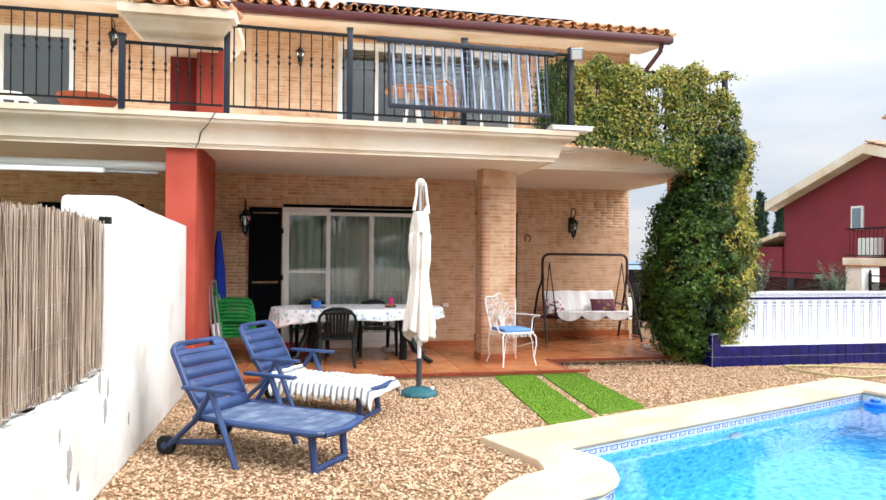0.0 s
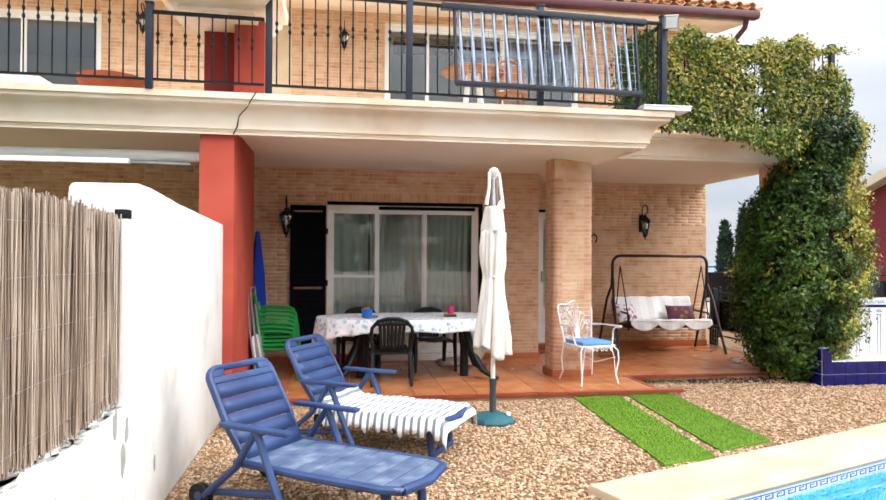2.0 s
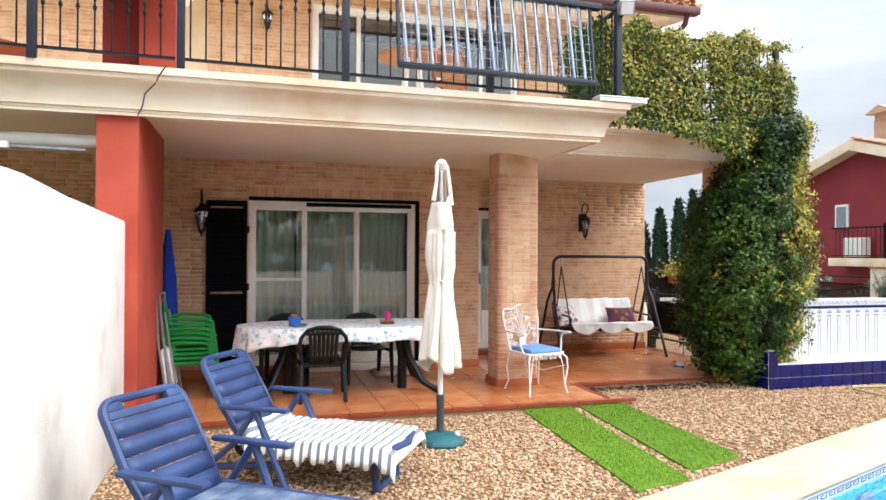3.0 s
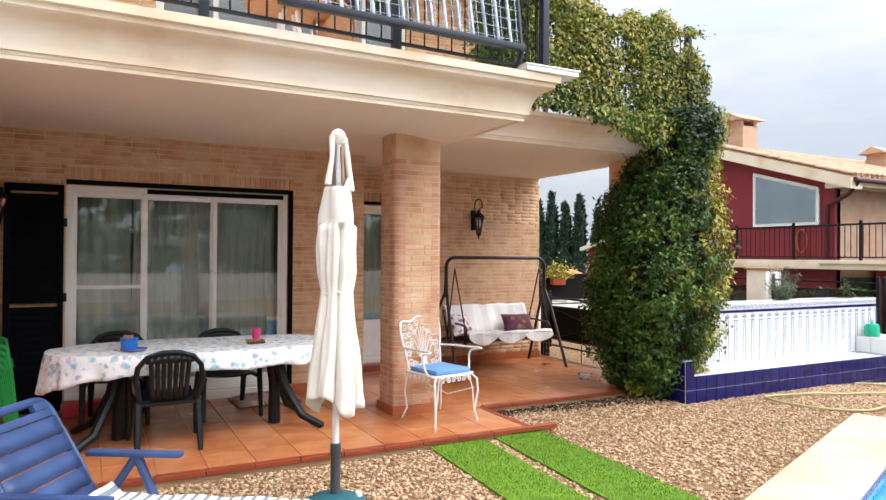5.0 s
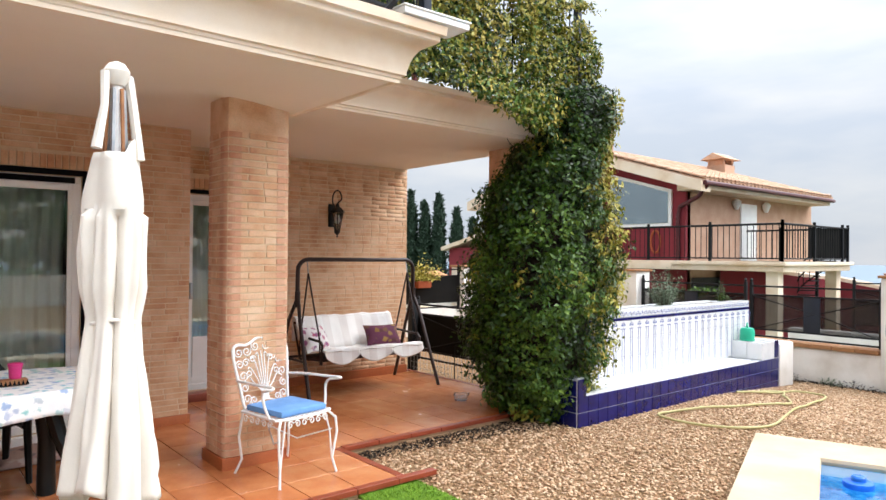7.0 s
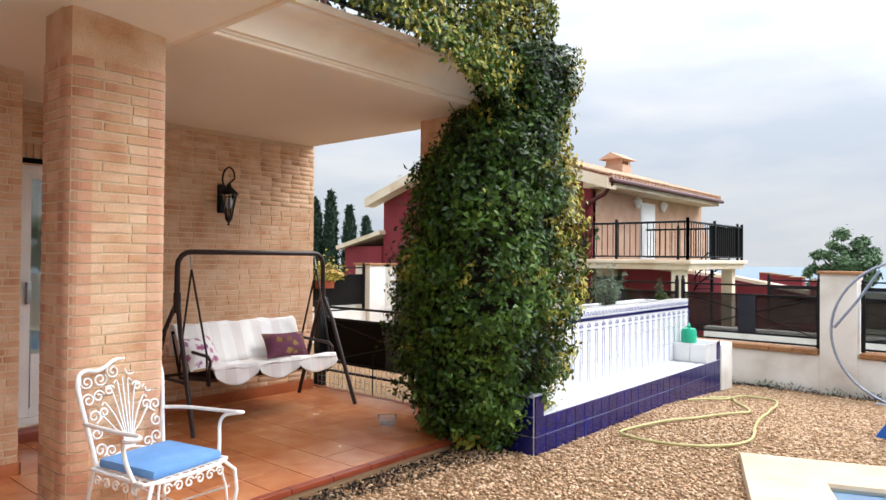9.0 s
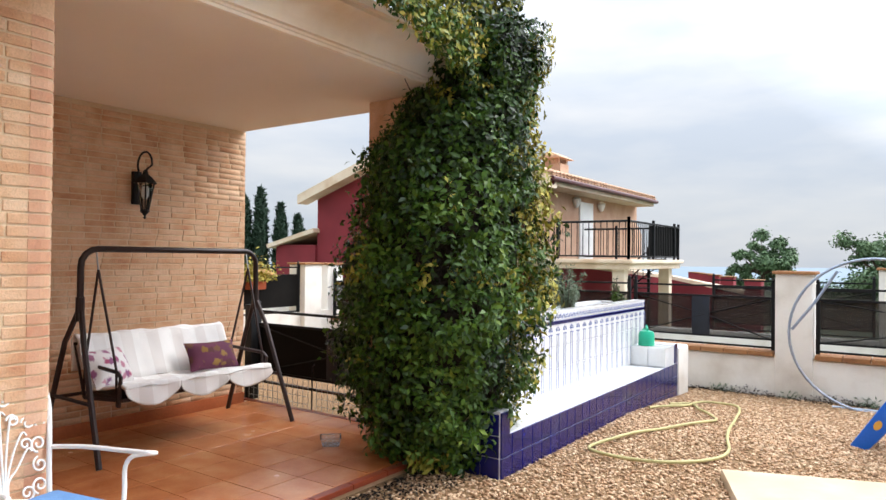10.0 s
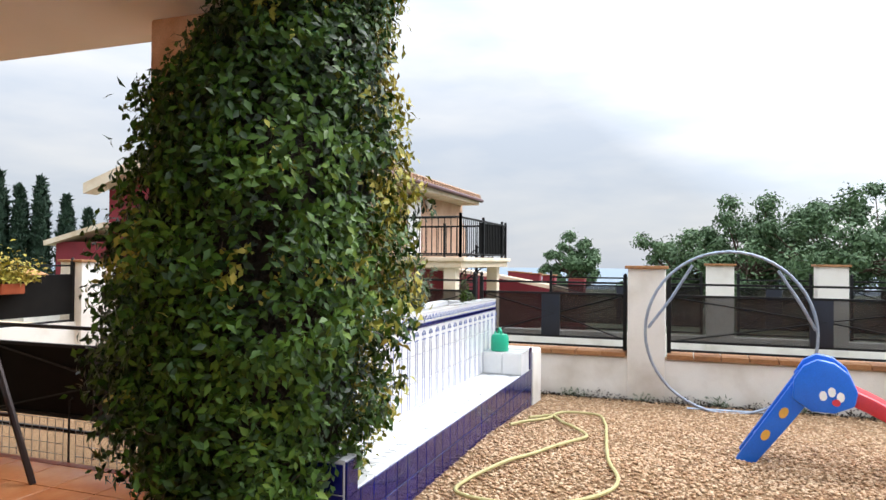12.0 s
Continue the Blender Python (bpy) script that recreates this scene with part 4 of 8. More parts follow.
# ---- roof ----
def barrel_roof(name, label, x0, x1, y0, z0, y1, z1, pitch=0.21, parent=None, along="x", material=ROOF):
    """Rows of half-round tiles running up the slope, in overlapping courses."""
    V, F = [], []
    run = math.hypot(y1 - y0, z1 - z0)
    rows = max(1, int(run / 0.38))
    nx = int((x1 - x0) / pitch)
    seg = 6
    for c in range(nx):
        cx = x0 + (c + 0.5) * pitch
        for r in range(rows):
            for cup in (0, 1):
                o = len(V)
                for q in (0, 1):
                    t = (r + q * 1.08) / rows
                    yy, zz = y0 + (y1 - y0) * t, z0 + (z1 - z0) * t + (0.022 if q == 0 else 0.0)
                    for s in range(seg + 1):
                        w = math.pi * s / seg
                        ox = -math.cos(w) * pitch * 0.30 + (pitch / 2 if cup else 0)
                        oz = math.sin(w) * pitch * 0.30 * (-0.8 if cup else 1) + (0.03 if cup else 0.035)
                        p = (cx + ox, yy, zz + oz)
                        V.append(p if along == "x" else (p[1], p[0], p[2]))
                for s in range(seg):
                    F.append((o + s, o + s + 1, o + seg + 2 + s, o + seg + 1 + s))
    ob = fast_mesh(name, V, F, material, parent, smooth=True)
    md = ob.modifiers.new("thickness", "SOLIDIFY")
    md.thickness = 0.014
    return tagged(ob, label, "roof tiles", kind="stuff")


EY, EZ = 10.72, 5.24
structure(build("roof", Mesh().add([(-6, EY + 0.05, EZ - 0.03), (6.1, EY + 0.05, EZ - 0.03), (6.1, 15.2, EZ + 1.45), (-6, 15.2, EZ + 1.45), (-6, EY + 0.05, EZ - 0.09), (6.1, EY + 0.05, EZ - 0.09), (6.1, 15.2, EZ + 1.39), (-6, 15.2, EZ + 1.39)], [(0, 1, 2, 3), (7, 6, 5, 4), (0, 4, 5, 1), (1, 5, 6, 2), (3, 2, 6, 7), (0, 3, 7, 4)]), CREAM), "sloping roof deck of the house", "roof")
barrel_roof("roof_tiles", "sandy clay barrel roof tiles in rows", -1.2, 6.16, EY, EZ, 14.6, EZ + 1.28)
structure(build("roof_back", Mesh().add([(-6, 15.2, EZ + 1.42), (6.1, 15.2, EZ + 1.42), (6.1, 19.3, EZ), (-6, 19.3, EZ)], [(0, 1, 2, 3)]), ROOF), "rear slope of the tiled roof", "roof")
structure(build("roof_eave", Mesh().add([(-6, EY + 0.1, EZ - 0.16), (6.05, EY + 0.1, EZ - 0.16), (6.05, BACK + 0.02, EZ - 0.04), (-6, BACK + 0.02, EZ - 0.04), (-6, EY + 0.1, EZ - 0.06), (6.05, EY + 0.1, EZ - 0.06), (6.05, BACK + 0.02, EZ + 0.16), (-6, BACK + 0.02, EZ + 0.16)], [(3, 2, 1, 0), (4, 5, 6, 7), (0, 1, 5, 4), (1, 2, 6, 5), (2, 3, 7, 6), (3, 0, 4, 7)]), CREAM), "cream plastered eave soffit under the roof", "eave")
gut = thing("gutter", (2.0, EY, EZ - 0.06), "maroon metal gutter with a swan-neck downpipe", "gutter")
part("channel", Mesh().box(-3.2, 4.12, -0.09, 0.06, -0.09, 0.02), MAROON, gut, bevel=0.02)
part("downpipe", Mesh().tube([(3.95, 0.0, -0.08), (3.95, 0.05, -0.2), (3.92, 0.5, -0.42), (3.92, 0.88, -0.55), (3.92, 0.91, -0.7), (3.92, 0.91, -2.2)], 0.04, 8), MAROON, gut, smooth=True)
sol = Mesh().box(-1.9, 1.9, -0.7, 0.7, 0.0, 0.05)
solar = tagged(build("solar_panel", sol, PANEL, bevel=0.006), "dark flat solar panel lying on the roof", "solar panel")
solar.matrix_basis = pose(2.6, 11.75, EZ + 0.43, 18.3)

# little roof on the party wall
barrel_roof("canopy_tiles", "sandy clay tiles over the party cornice", -1.78, -0.6, 7.46, 4.0, 8.65, 4.3)


# ---- wall lanterns ----
def lantern(place, s, label, group=""):
    e = thing("wall_lantern", place, label, "lantern", group)
    part("back_plate", Mesh().box(-0.035 * s, 0.035 * s, -0.035 * s, 0.005, -0.14 * s, 0.12 * s), IRON, e, bevel=0.006)
    loop_ = [(0, -0.03 * s - 0.10 * s + 0.10 * s * math.cos(a), 0.17 * s + 0.10 * s * math.sin(a)) for a in [radians(-30 + 27 * i) for i in range(9)]]
    part("bracket", Mesh().tube([(0, -0.02, 0.08 * s)] + loop_ + [(0, -0.16 * s, 0.13 * s), (0, -0.14 * s, 0.10 * s)], 0.008 * s, 6), IRON, e, smooth=True)
    y = -0.14 * s
    part("roof_cap", Mesh().lathe([(0.095 * s, 0.02 * s), (0.085 * s, 0.035 * s), (0.05 * s, 0.07 * s), (0.025 * s, 0.09 * s), (0.02 * s, 0.115 * s), (0.004, 0.13 * s)], (0, y, 0), 6), IRON, e)
    g = part("glass", Mesh().lathe([(0.028 * s, -0.19 * s), (0.07 * s, 0.018 * s)], (0, y, 0), 6), GLASS, e)
    g.visible_shadow = False
    cage = Mesh()
    for i in range(6):
        a = 2 * math.pi * i / 6
        cage.tube([(0.03 * s * math.cos(a), y + 0.03 * s * math.sin(a), -0.19 * s), (0.074 * s * math.cos(a), y + 0.074 * s * math.sin(a), 0.02 * s)], 0.006 * s, 5)
    cage.lathe([(0.004, -0.26 * s), (0.012 * s, -0.25 * s), (0.006 * s, -0.235 * s), (0.036 * s, -0.20 * s), (0.034 * s, -0.185 * s)], (0, y, 0), 8)
    part("cage", cage, IRON, e)
    part("bulb", Mesh().lathe([(0.006 * s, -0.1 * s), (0.016 * s, -0.08 * s), (0.018 * s, -0.04 * s), (0.008 * s, 0.0)], (0, y, 0), 8), PVC, e, smooth=True)
    return e


lantern((4.73, BACK - 0.005, 2.06), 1.05, "black six-sided carriage lantern on a scroll bracket", "porch lanterns")
lantern((-0.775, FACADE - 0.005, 2.02), 1.05, "black carriage lantern beside the black shutter", "porch lanterns")
lantern((-0.02, BACK - 0.005, 4.78), 0.85, "small black lantern on the balcony wall", "balcony lanterns")
lantern((-2.86, BACK - 0.005, 4.86), 0.85, "small black lantern on the adjoining balcony wall", "balcony lanterns")

hs = Mesh().tube([(0.055 * math.cos(radians(a)) * 0.9, 0, 0.065 * math.sin(radians(a))) for a in range(-65, 246, 15)], 0.011, 6)
h = tagged(build("horseshoe", hs, IRON, smooth=True), "rusty iron horseshoe nailed to the brick wall", "horseshoe")
h.location = (3.93, BACK - 0.012, 1.80)
sw = tagged(build("light_switch", Mesh().box(-0.045, 0.045, -0.02, 0.0, -0.03, 0.03), PVC, bevel=0.004), "white outdoor socket on the brick wall", "socket")
sw.location = (2.27, FACADE - 0.005, 0.71)


# ---- sun loungers ----
def lounger(place, turn, towel, label):
    """Origin at the foot-end legs; the head lies along +x."""
    e = thing("sun_lounger", place, label, "sun lounger", "loungers by the pool", turn)
    e.scale = (1, 1, 0.9)
    w = 0.28
    # seat: rails and slats, dipping slightly, with a rounded foot
    frame_ = Mesh()
    for s in (-1, 1):
        frame_.tube([(-0.10, s * (w - 0.05), 0.33), (-0.02, s * w, 0.335), (0.5, s * w, 0.33), (1.0, s * w, 0.34)], 0.026, 8)
    frame_.tube([(-0.10, -w + 0.05, 0.33), (-0.14, 0, 0.325), (-0.10, w - 0.05, 0.33)], 0.03, 8)
    part("seat_frame", frame_, BLUE_PLASTIC, e, smooth=True)
    for i in range(9):
        x = -0.06 + i * 0.118
        part("slat", Mesh().box(x - 0.0565, x + 0.0565, -w + 0.012, w - 0.012, 0.335, 0.352), FADED_BLUE, e, "sun-faded grey-blue slat", bevel=0.006)
    # back: a curved panel with a slot at the top and raised slats
    ang = radians(62)
    bx, bz = 0.96, 0.34
    M = Matrix.Translation((bx, 0, bz)) @ Matrix.Rotation(radians(90) - ang, 4, "Y")
    bw = 0.272
    out = [(-bw * 0.92, 0.0), (bw * 0.92, 0.0), (bw, 0.25), (bw * 0.98, 0.50)] + arc(bw * 0.98 - 0.08, 0.56, 0.08, 0, 90, 5) + arc(-bw * 0.98 + 0.08, 0.56, 0.08, 90, 180, 5) + [(-bw * 0.98, 0.50), (-bw, 0.25)]
    edge_ = Mesh().tube([M @ Vector((0.0, y, z)) for y, z in out], 0.024, 8, closed=True)
    rim = part("back_frame", edge_, BLUE_PLASTIC, e, smooth=True)
    for i in range(5):
        z = 0.055 + i * 0.106
        cw = bw * 0.95
        q = Mesh().grid(lambda a, b, z=z, cw=cw: M @ Vector((-0.014 - 0.008 * (1 - (2 * a - 1) ** 2), -cw + 2 * cw * a, z - 0.050 + 0.100 * b)), 8, 1)
        part("back_slat", q, BLUE_PLASTIC, rim, smooth=True, solid=0.014)
    part("head_bar", Mesh().box(-0.02, 0.012, -bw * 0.93, bw * 0.93, 0.535, 0.58, M).box(-0.02, 0.012, -bw * 0.9, -0.15, 0.58, 0.625, M).box(-0.02, 0.012, 0.15, bw * 0.9, 0.58, 0.625, M), BLUE_PLASTIC, rim, bevel=0.006)
    for s in (-1, 1):
        y = s * (w + 0.05)
        part("armrest", Mesh().box(0.56, 1.06, y - 0.032, y + 0.032, 0.572, 0.604), BLUE_PLASTIC, e, bevel=0.013)
        part("arm_leg", Mesh().tube([(0.80, y, 0.58), (0.70, y + s * 0.0, 0.33), (0.55, y + s * 0.015, 0.0)], 0.024, 8), BLUE_PLASTIC, e, smooth=True)
        part("arm_strut", Mesh().tube([(0.80, y, 0.58), (0.95, y, 0.33), (1.22, y - s * 0.02, 0.09)], 0.022, 8), BLUE_PLASTIC, e, smooth=True)
        part("stretcher", Mesh().tube([(0.66, s * w, 0.18), (1.22, s * w, 0.11)], 0.024, 8), BLUE_PLASTIC, e, smooth=True)
        part("foot_leg", Mesh().tube([(0.03, s * 0.19, 0.32), (0.0, s * 0.185, 0.0)], [0.03, 0.026], 8), BLUE_PLASTIC, e, smooth=True)
        wh = part("wheel", Mesh().lathe([(0.02, -0.022), (0.078, -0.022), (0.082, -0.015), (0.082, 0.015), (0.078, 0.022), (0.02, 0.022)], (0, 0, 0), 18), DARK_GREEN, e, "dark plastic wheel", smooth=True)
        wh.matrix_basis = pose(1.26, s * (w + 0.02), 0.082, 90)
        part("hub", Mesh().lathe([(0.03, -0.026), (0.034, 0.0), (0.03, 0.026)], (0, 0, 0), 10), BLUE_PLASTIC, wh)
        for k in range(5):
            a = 2 * math.pi * k / 5
            part("spoke", Mesh().tube([(0.03 * math.cos(a), 0.03 * math.sin(a), 0.0235), (0.07 * math.cos(a), 0.07 * math.sin(a), 0.0235)], 0.005, 5), BLUE_PLASTIC, wh)
    part("foot_bar", Mesh().tube([(0.0, -0.19, 0.03), (0.0, 0.19, 0.03)], 0.026, 8), BLUE_PLASTIC, e, smooth=True)
    if towel:
        def cloth(a, b):
            x = -0.20 + 1.12 * a
            y = (-0.42 + 0.84 * b)
            z = 0.366 + 0.006 * math.sin(x * 19 + y * 4) + 0.004 * math.sin(y * 31)
            if x < -0.1:
                z -= (-0.1 - x) * 1.0
            if x > 0.86:
                z += (x - 0.86) * 1.2
            k = max(0.0, abs(y) - 0.315)
            z -= k * (1.25 + 0.2 * math.sin(x * 41) + 0.2 * math.sin(x * 67 + 1))
            return (x if x > -0.17 else -0.17, (0.315 + k * 0.2) * (1 if y > 0 else -1) if k else y, z)
        ob = build("beach_towel", Mesh().grid(cloth, 60, 22), TOWEL, smooth=True, solid=0.006)
        ob.matrix_basis = e.matrix_basis.copy()
        tagged(ob, "white and grey striped towel spread on a lounger", "towel")
    return e


lounger((0.29, 5.19, 0), 144, False, "weathered blue plastic sun lounger with raised back")
lounger((0.70, 6.60, 0), 149, True, "blue plastic sun lounger draped with a striped towel")

# ---- closed parasol ----
PX, PY = 1.305, 7.46
par = thing("parasol", (PX, PY, 0.0), "closed cream garden parasol tied at the middle", "parasol", turn=0)
part("pole", Mesh().tube([(0, 0, 0.34), (0, 0, 2.24)], 0.021, 12), WHITE_IRON, par, smooth=True)
part("pole_top", Mesh().lathe([(0.03, 2.235), (0.045, 2.26), (0.05, 2.29), (0.03, 2.32), (0.004, 2.33)], n=12), CANVAS, par, smooth=True)
for i in range(6):
    a = 2 * math.pi * i / 6
    part("rib", Mesh().tube([(0.028 * math.cos(a), 0.028 * math.sin(a), 2.22), (0.05 * math.cos(a), 0.05 * math.sin(a), 1.7), (0.07 * math.cos(a), 0.07 * math.sin(a), 1.0)], 0.008, 5), WOOD if i % 2 else GREY_METAL, par)


def sheath(a, b):
    """Hanging pleated canvas, pinched by the tie."""
    w = 2 * math.pi * a
    z = 1.97 - 1.315 * b
    pts = [(2.06, 0.045), (1.95, 0.075), (1.8, 0.10), (1.6, 0.108), (1.45, 0.104), (1.33, 0.082), (1.24, 0.092), (1.05, 0.115), (0.8, 0.140), (0.62, 0.158), (0.5, 0.16)]
    for (z1, r1), (z0, r0) in zip(pts, pts[1:]):
        if z0 <= z <= z1:
            r = r0 + (r1 - r0) * (z - z0) / (z1 - z0)
            break
    pl = 1 + (0.12 + 0.13 * b) * (abs(math.sin(4 * w + 1.1 * b + 0.5 * math.sin(2 * w))) ** 0.5 * 2 - 1.25) + 0.06 * math.sin(13 * w + 4 * b + 1) + 0.035 * math.sin(3 * w + 21 * b) + 0.03 * math.sin(7 * w - 15 * b)
    if z > 1.75:
        pl = 1 + 0.18 * math.sin(3 * w + 1.0 + z * 3)
    zz = z + ((b - 0.8) * (0.30 * math.sin(w * 2 + 0.7) + 0.12 * math.sin(5 * w)) if b > 0.8 else 0) + (0.07 * max(0, math.cos(w - 0.2)) if b < 0.04 else 0)
    return (r * pl * math.cos(w), r * pl * math.sin(w) * 0.9, zz)


part("canopy", Mesh().grid(sheath, 140, 48), CANVAS, par, "cream canvas hanging in folds", smooth=True, solid=0.004)
part("strap", Mesh().tube([(0.05, 0.03, 2.28), (0.062, 0.0, 2.15), (0.085, -0.01, 1.95)], [0.02, 0.018, 0.02], 8), CANVAS, par, smooth=True)
part("strap", Mesh().tube([(-0.045, -0.02, 2.28), (-0.05, -0.035, 2.15), (-0.08, -0.05, 1.98)], [0.018, 0.014, 0.02], 8), CANVAS, par, smooth=True)
part("tie", Mesh().tube([(0.088 * math.cos(2 * math.pi * i / 20), 0.078 * math.sin(2 * math.pi * i / 20), 1.325 + 0.008 * math.sin(i)) for i in range(20)], 0.008, 6, closed=True), CANVAS, par, smooth=True)
pb = thing("umbrella_stand", (PX, PY, 0.0), "weathered teal octagonal parasol base on the gravel", "umbrella stand", turn=12)
part("foot", Mesh().lathe([(0.205, 0.0), (0.21, 0.025), (0.195, 0.055), (0.12, 0.085), (0.05, 0.10), (0.035, 0.10)], n=8), TEAL, pb, bevel=0.006)
part("sleeve", Mesh().lathe([(0.03, 0.09), (0.03, 0.33), (0.033, 0.335), (0.033, 0.40), (0.024, 0.405)], n=12), CAR_GREY, pb, smooth=True)
part("plug", Mesh().lathe([(0.022, 0.07), (0.022, 0.095), (0.015, 0.10)], (0.13, -0.06, 0), 8), PVC, pb)


# ---- resin chairs and table ----
def resin_chair(place, turn, material, label, group, arms=True):
    """A moulded resin armchair facing +y."""
    e = thing("garden_chair", place, label, "chair", group, turn)
    part("seat", Mesh().grid(lambda a, b: ((-0.21 + 0.42 * a) * (1 - 0.08 * (1 - b)), -0.20 + 0.42 * b, 0.43 - 0.018 * math.sin(math.pi * a) - 0.02 * math.sin(math.pi * b) + 0.012 * b), 8, 8), material, e, smooth=True, solid=0.014)
    # back shell: rim and slats
    rim = [(-0.20, -0.21, 0.42), (-0.235, -0.25, 0.60), (-0.22, -0.275, 0.72), (-0.16, -0.29, 0.80), (-0.06, -0.297, 0.835), (0.06, -0.297, 0.835), (0.16, -0.29, 0.80), (0.22, -0.275, 0.72), (0.235, -0.25, 0.60), (0.20, -0.21, 0.42)]
    part("back_frame", Mesh().tube(rim, 0.021, 8), material, e, smooth=True)
    for i in range(7):
        x = -0.135 + 0.27 * i / 6
        zt = 0.80 - 0.6 * x * x
        part("back_slat", Mesh().grid(lambda a, b, x=x, zt=zt: (x * (0.85 + 0.15 * b) + (a - 0.5) * 0.034, -0.215 - 0.085 * b, 0.43 + (zt - 0.42) * b), 1, 6), material, e, smooth=True, solid=0.008)
    part("back_panel", Mesh().grid(lambda a, b: (-0.17 + 0.34 * a, -0.289 - 0.004 * math.sin(math.pi * a), 0.745 + 0.075 * b * (1 - 0.5 * (2 * a - 1) ** 2)), 8, 2), material, e, smooth=True, solid=0.012)
    for s in (-1, 1):
        if arms:
            part("armrest", Mesh().tube([(s * 0.23, -0.25, 0.63), (s * 0.27, -0.1, 0.645), (s * 0.27, 0.12, 0.63), (s * 0.262, 0.17, 0.60)], 0.021, 8), material, e, smooth=True)
            part("front_leg", Mesh().tube([(s * 0.262, 0.165, 0.61), (s * 0.25, 0.19, 0.40), (s * 0.255, 0.235, 0.0)], [0.02, 0.026, 0.019], 6), material, e, smooth=True)
        else:
            part("front_leg", Mesh().tube([(s * 0.2, 0.18, 0.42), (s * 0.22, 0.225, 0.0)], [0.026, 0.019], 6), material, e, smooth=True)
        part("back_leg", Mesh().tube([(s * 0.21, -0.19, 0.42), (s * 0.215, -0.24, 0.2), (s * 0.22, -0.29, 0.0)], [0.03, 0.026, 0.019], 6), material, e, smooth=True)
        part("apron", Mesh().tube([(s * 0.21, -0.19, 0.405), (s * 0.235, 0.19, 0.405)], 0.02, 6), material, e, smooth=True)
    part("apron", Mesh().tube([(-0.21, -0.2, 0.40), (0.21, -0.2, 0.40)], 0.02, 6), material, e, smooth=True)
    return e


c1 = resin_chair((0.50, 9.17, TZ), 0, DARK_GREEN, "dark green resin armchair with slotted back", "chairs round the table")
c1.scale = (1, 1, 0.9)
copy_thing(c1, pose(0.18, 10.12, TZ, 0, 0, 176))
copy_thing(c1, pose(1.10, 9.98, TZ, 0, 0, 184))

TX, TY, TL, TW = 0.80, 9.48, 1.14, 0.50
tab = thing("garden_table", (TX, TY, TZ), "dark green resin table with splayed pedestal legs", "table")
oval = [(TL * 0.97 * (abs(math.cos(a)) ** 0.75) * (1 if math.cos(a) > 0 else -1), TW * 0.95 * (abs(math.sin(a)) ** 0.85) * (1 if math.sin(a) > 0 else -1)) for a in [2 * math.pi * i / 40 for i in range(40)]]
part("tabletop", Mesh().prism(oval, 0.685, 0.715), DARK_GREEN, tab, bevel=0.008)
for s in (-1, 1):
    part("column_leg", Mesh().tube([(s * 0.6, 0, 0.69), (s * 0.62, 0, 0.35), (s * 0.62, 0, 0.0)], [0.075, 0.05, 0.055], 10), DARK_GREEN, tab, smooth=True)
    for t in (-1, 1):
        part("splay_leg", Mesh().tube([(s * 0.6, t * 0.05, 0.68), (s * 0.68, t * 0.10, 0.35), (s * 0.80, t * 0.24, 0.10), (s * 0.95, t * 0.36, 0.015)], [0.06, 0.042, 0.035, 0.03], 8), DARK_GREEN, tab, smooth=True)


def cloth_fn(a, b):
    """Oval cloth: flat top in rings, then hanging folds."""
    w = 2 * math.pi * a
    cx = (abs(math.cos(w)) ** 0.75) * (1 if math.cos(w) > 0 else -1)
    cy = (abs(math.sin(w)) ** 0.85) * (1 if math.sin(w) > 0 else -1)
    if b <= 0.7:
        k = b / 0.7
        return (TL * k * cx, TW * k * cy, 0.722 + 0.003 * math.sin(9 * cx * k + 4) * math.sin(7 * cy * k))
    d = (b - 0.7) / 0.3
    drop = (0.14 + 0.16 * max(0, -math.cos(w)) ** 3) * d
    fold = 0.02 * d * math.sin(13 * w + 2) + 0.015 * d * math.sin(29 * w)
    return ((TL + 0.012 + fold + 0.02 * d) * cx, (TW + 0.012 + fold + 0.02 * d) * cy, 0.72 - drop - 0.008 * d * math.sin(17 * w))


tc_ = build("tablecloth", Mesh().grid(cloth_fn, 120, 20), TABLECLOTH, smooth=True, solid=0.003)
tc_.location = (TX, TY, TZ)
tagged(tc_, "white oilcloth printed with pale blue sea flowers", "tablecloth")
TT = TZ + 0.726
cup = thing("ceramic_pot", (0.24, 9.28, TT), "blue ceramic pot on a pale blue saucer", "pot", turn=-10)
part("pot", Mesh().lathe([(0.05, 0.012), (0.060, 0.03), (0.066, 0.10), (0.062, 0.104), (0.055, 0.095), (0.046, 0.03)], n=20), CUP_BLUE, cup, smooth=True)
part("saucer", Mesh().lathe([(0.04, 0.0), (0.085, 0.004), (0.10, 0.016), (0.098, 0.02), (0.08, 0.011), (0.04, 0.01)], (0.035, 0, 0), n=24), BLUE_GLAZE, cup, "pale blue saucer", smooth=True)
part("sponge", Mesh().box(-0.04, 0.03, -0.02, 0.02, 0.07, 0.125), WOOD, cup, bevel=0.005)
cb = tagged(build("striped_box", Mesh().box(-0.07, 0.07, -0.04, 0.04, 0.0, 0.035), WOOD, bevel=0.004), "small box with black zigzag sides", "box")
cb.location = (1.22, 9.34, TT)
for i in range(7):
    x = -0.066 + 0.022 * i
    part("zigzag", Mesh().add([(x - 0.01, -0.0415, 0.002), (x + 0.01, -0.0415, 0.002), (x, -0.0415, 0.033)], [(0, 1, 2)]), BLACK, cb, solid=0.001)
cd = tagged(build("candle", Mesh().lathe([(0.03, 0.036), (0.034, 0.05), (0.036, 0.105), (0.04, 0.107), (0.04, 0.125), (0.02, 0.13)], n=14), PINK, smooth=True), "pink lidded candle pot on the box", "candle")
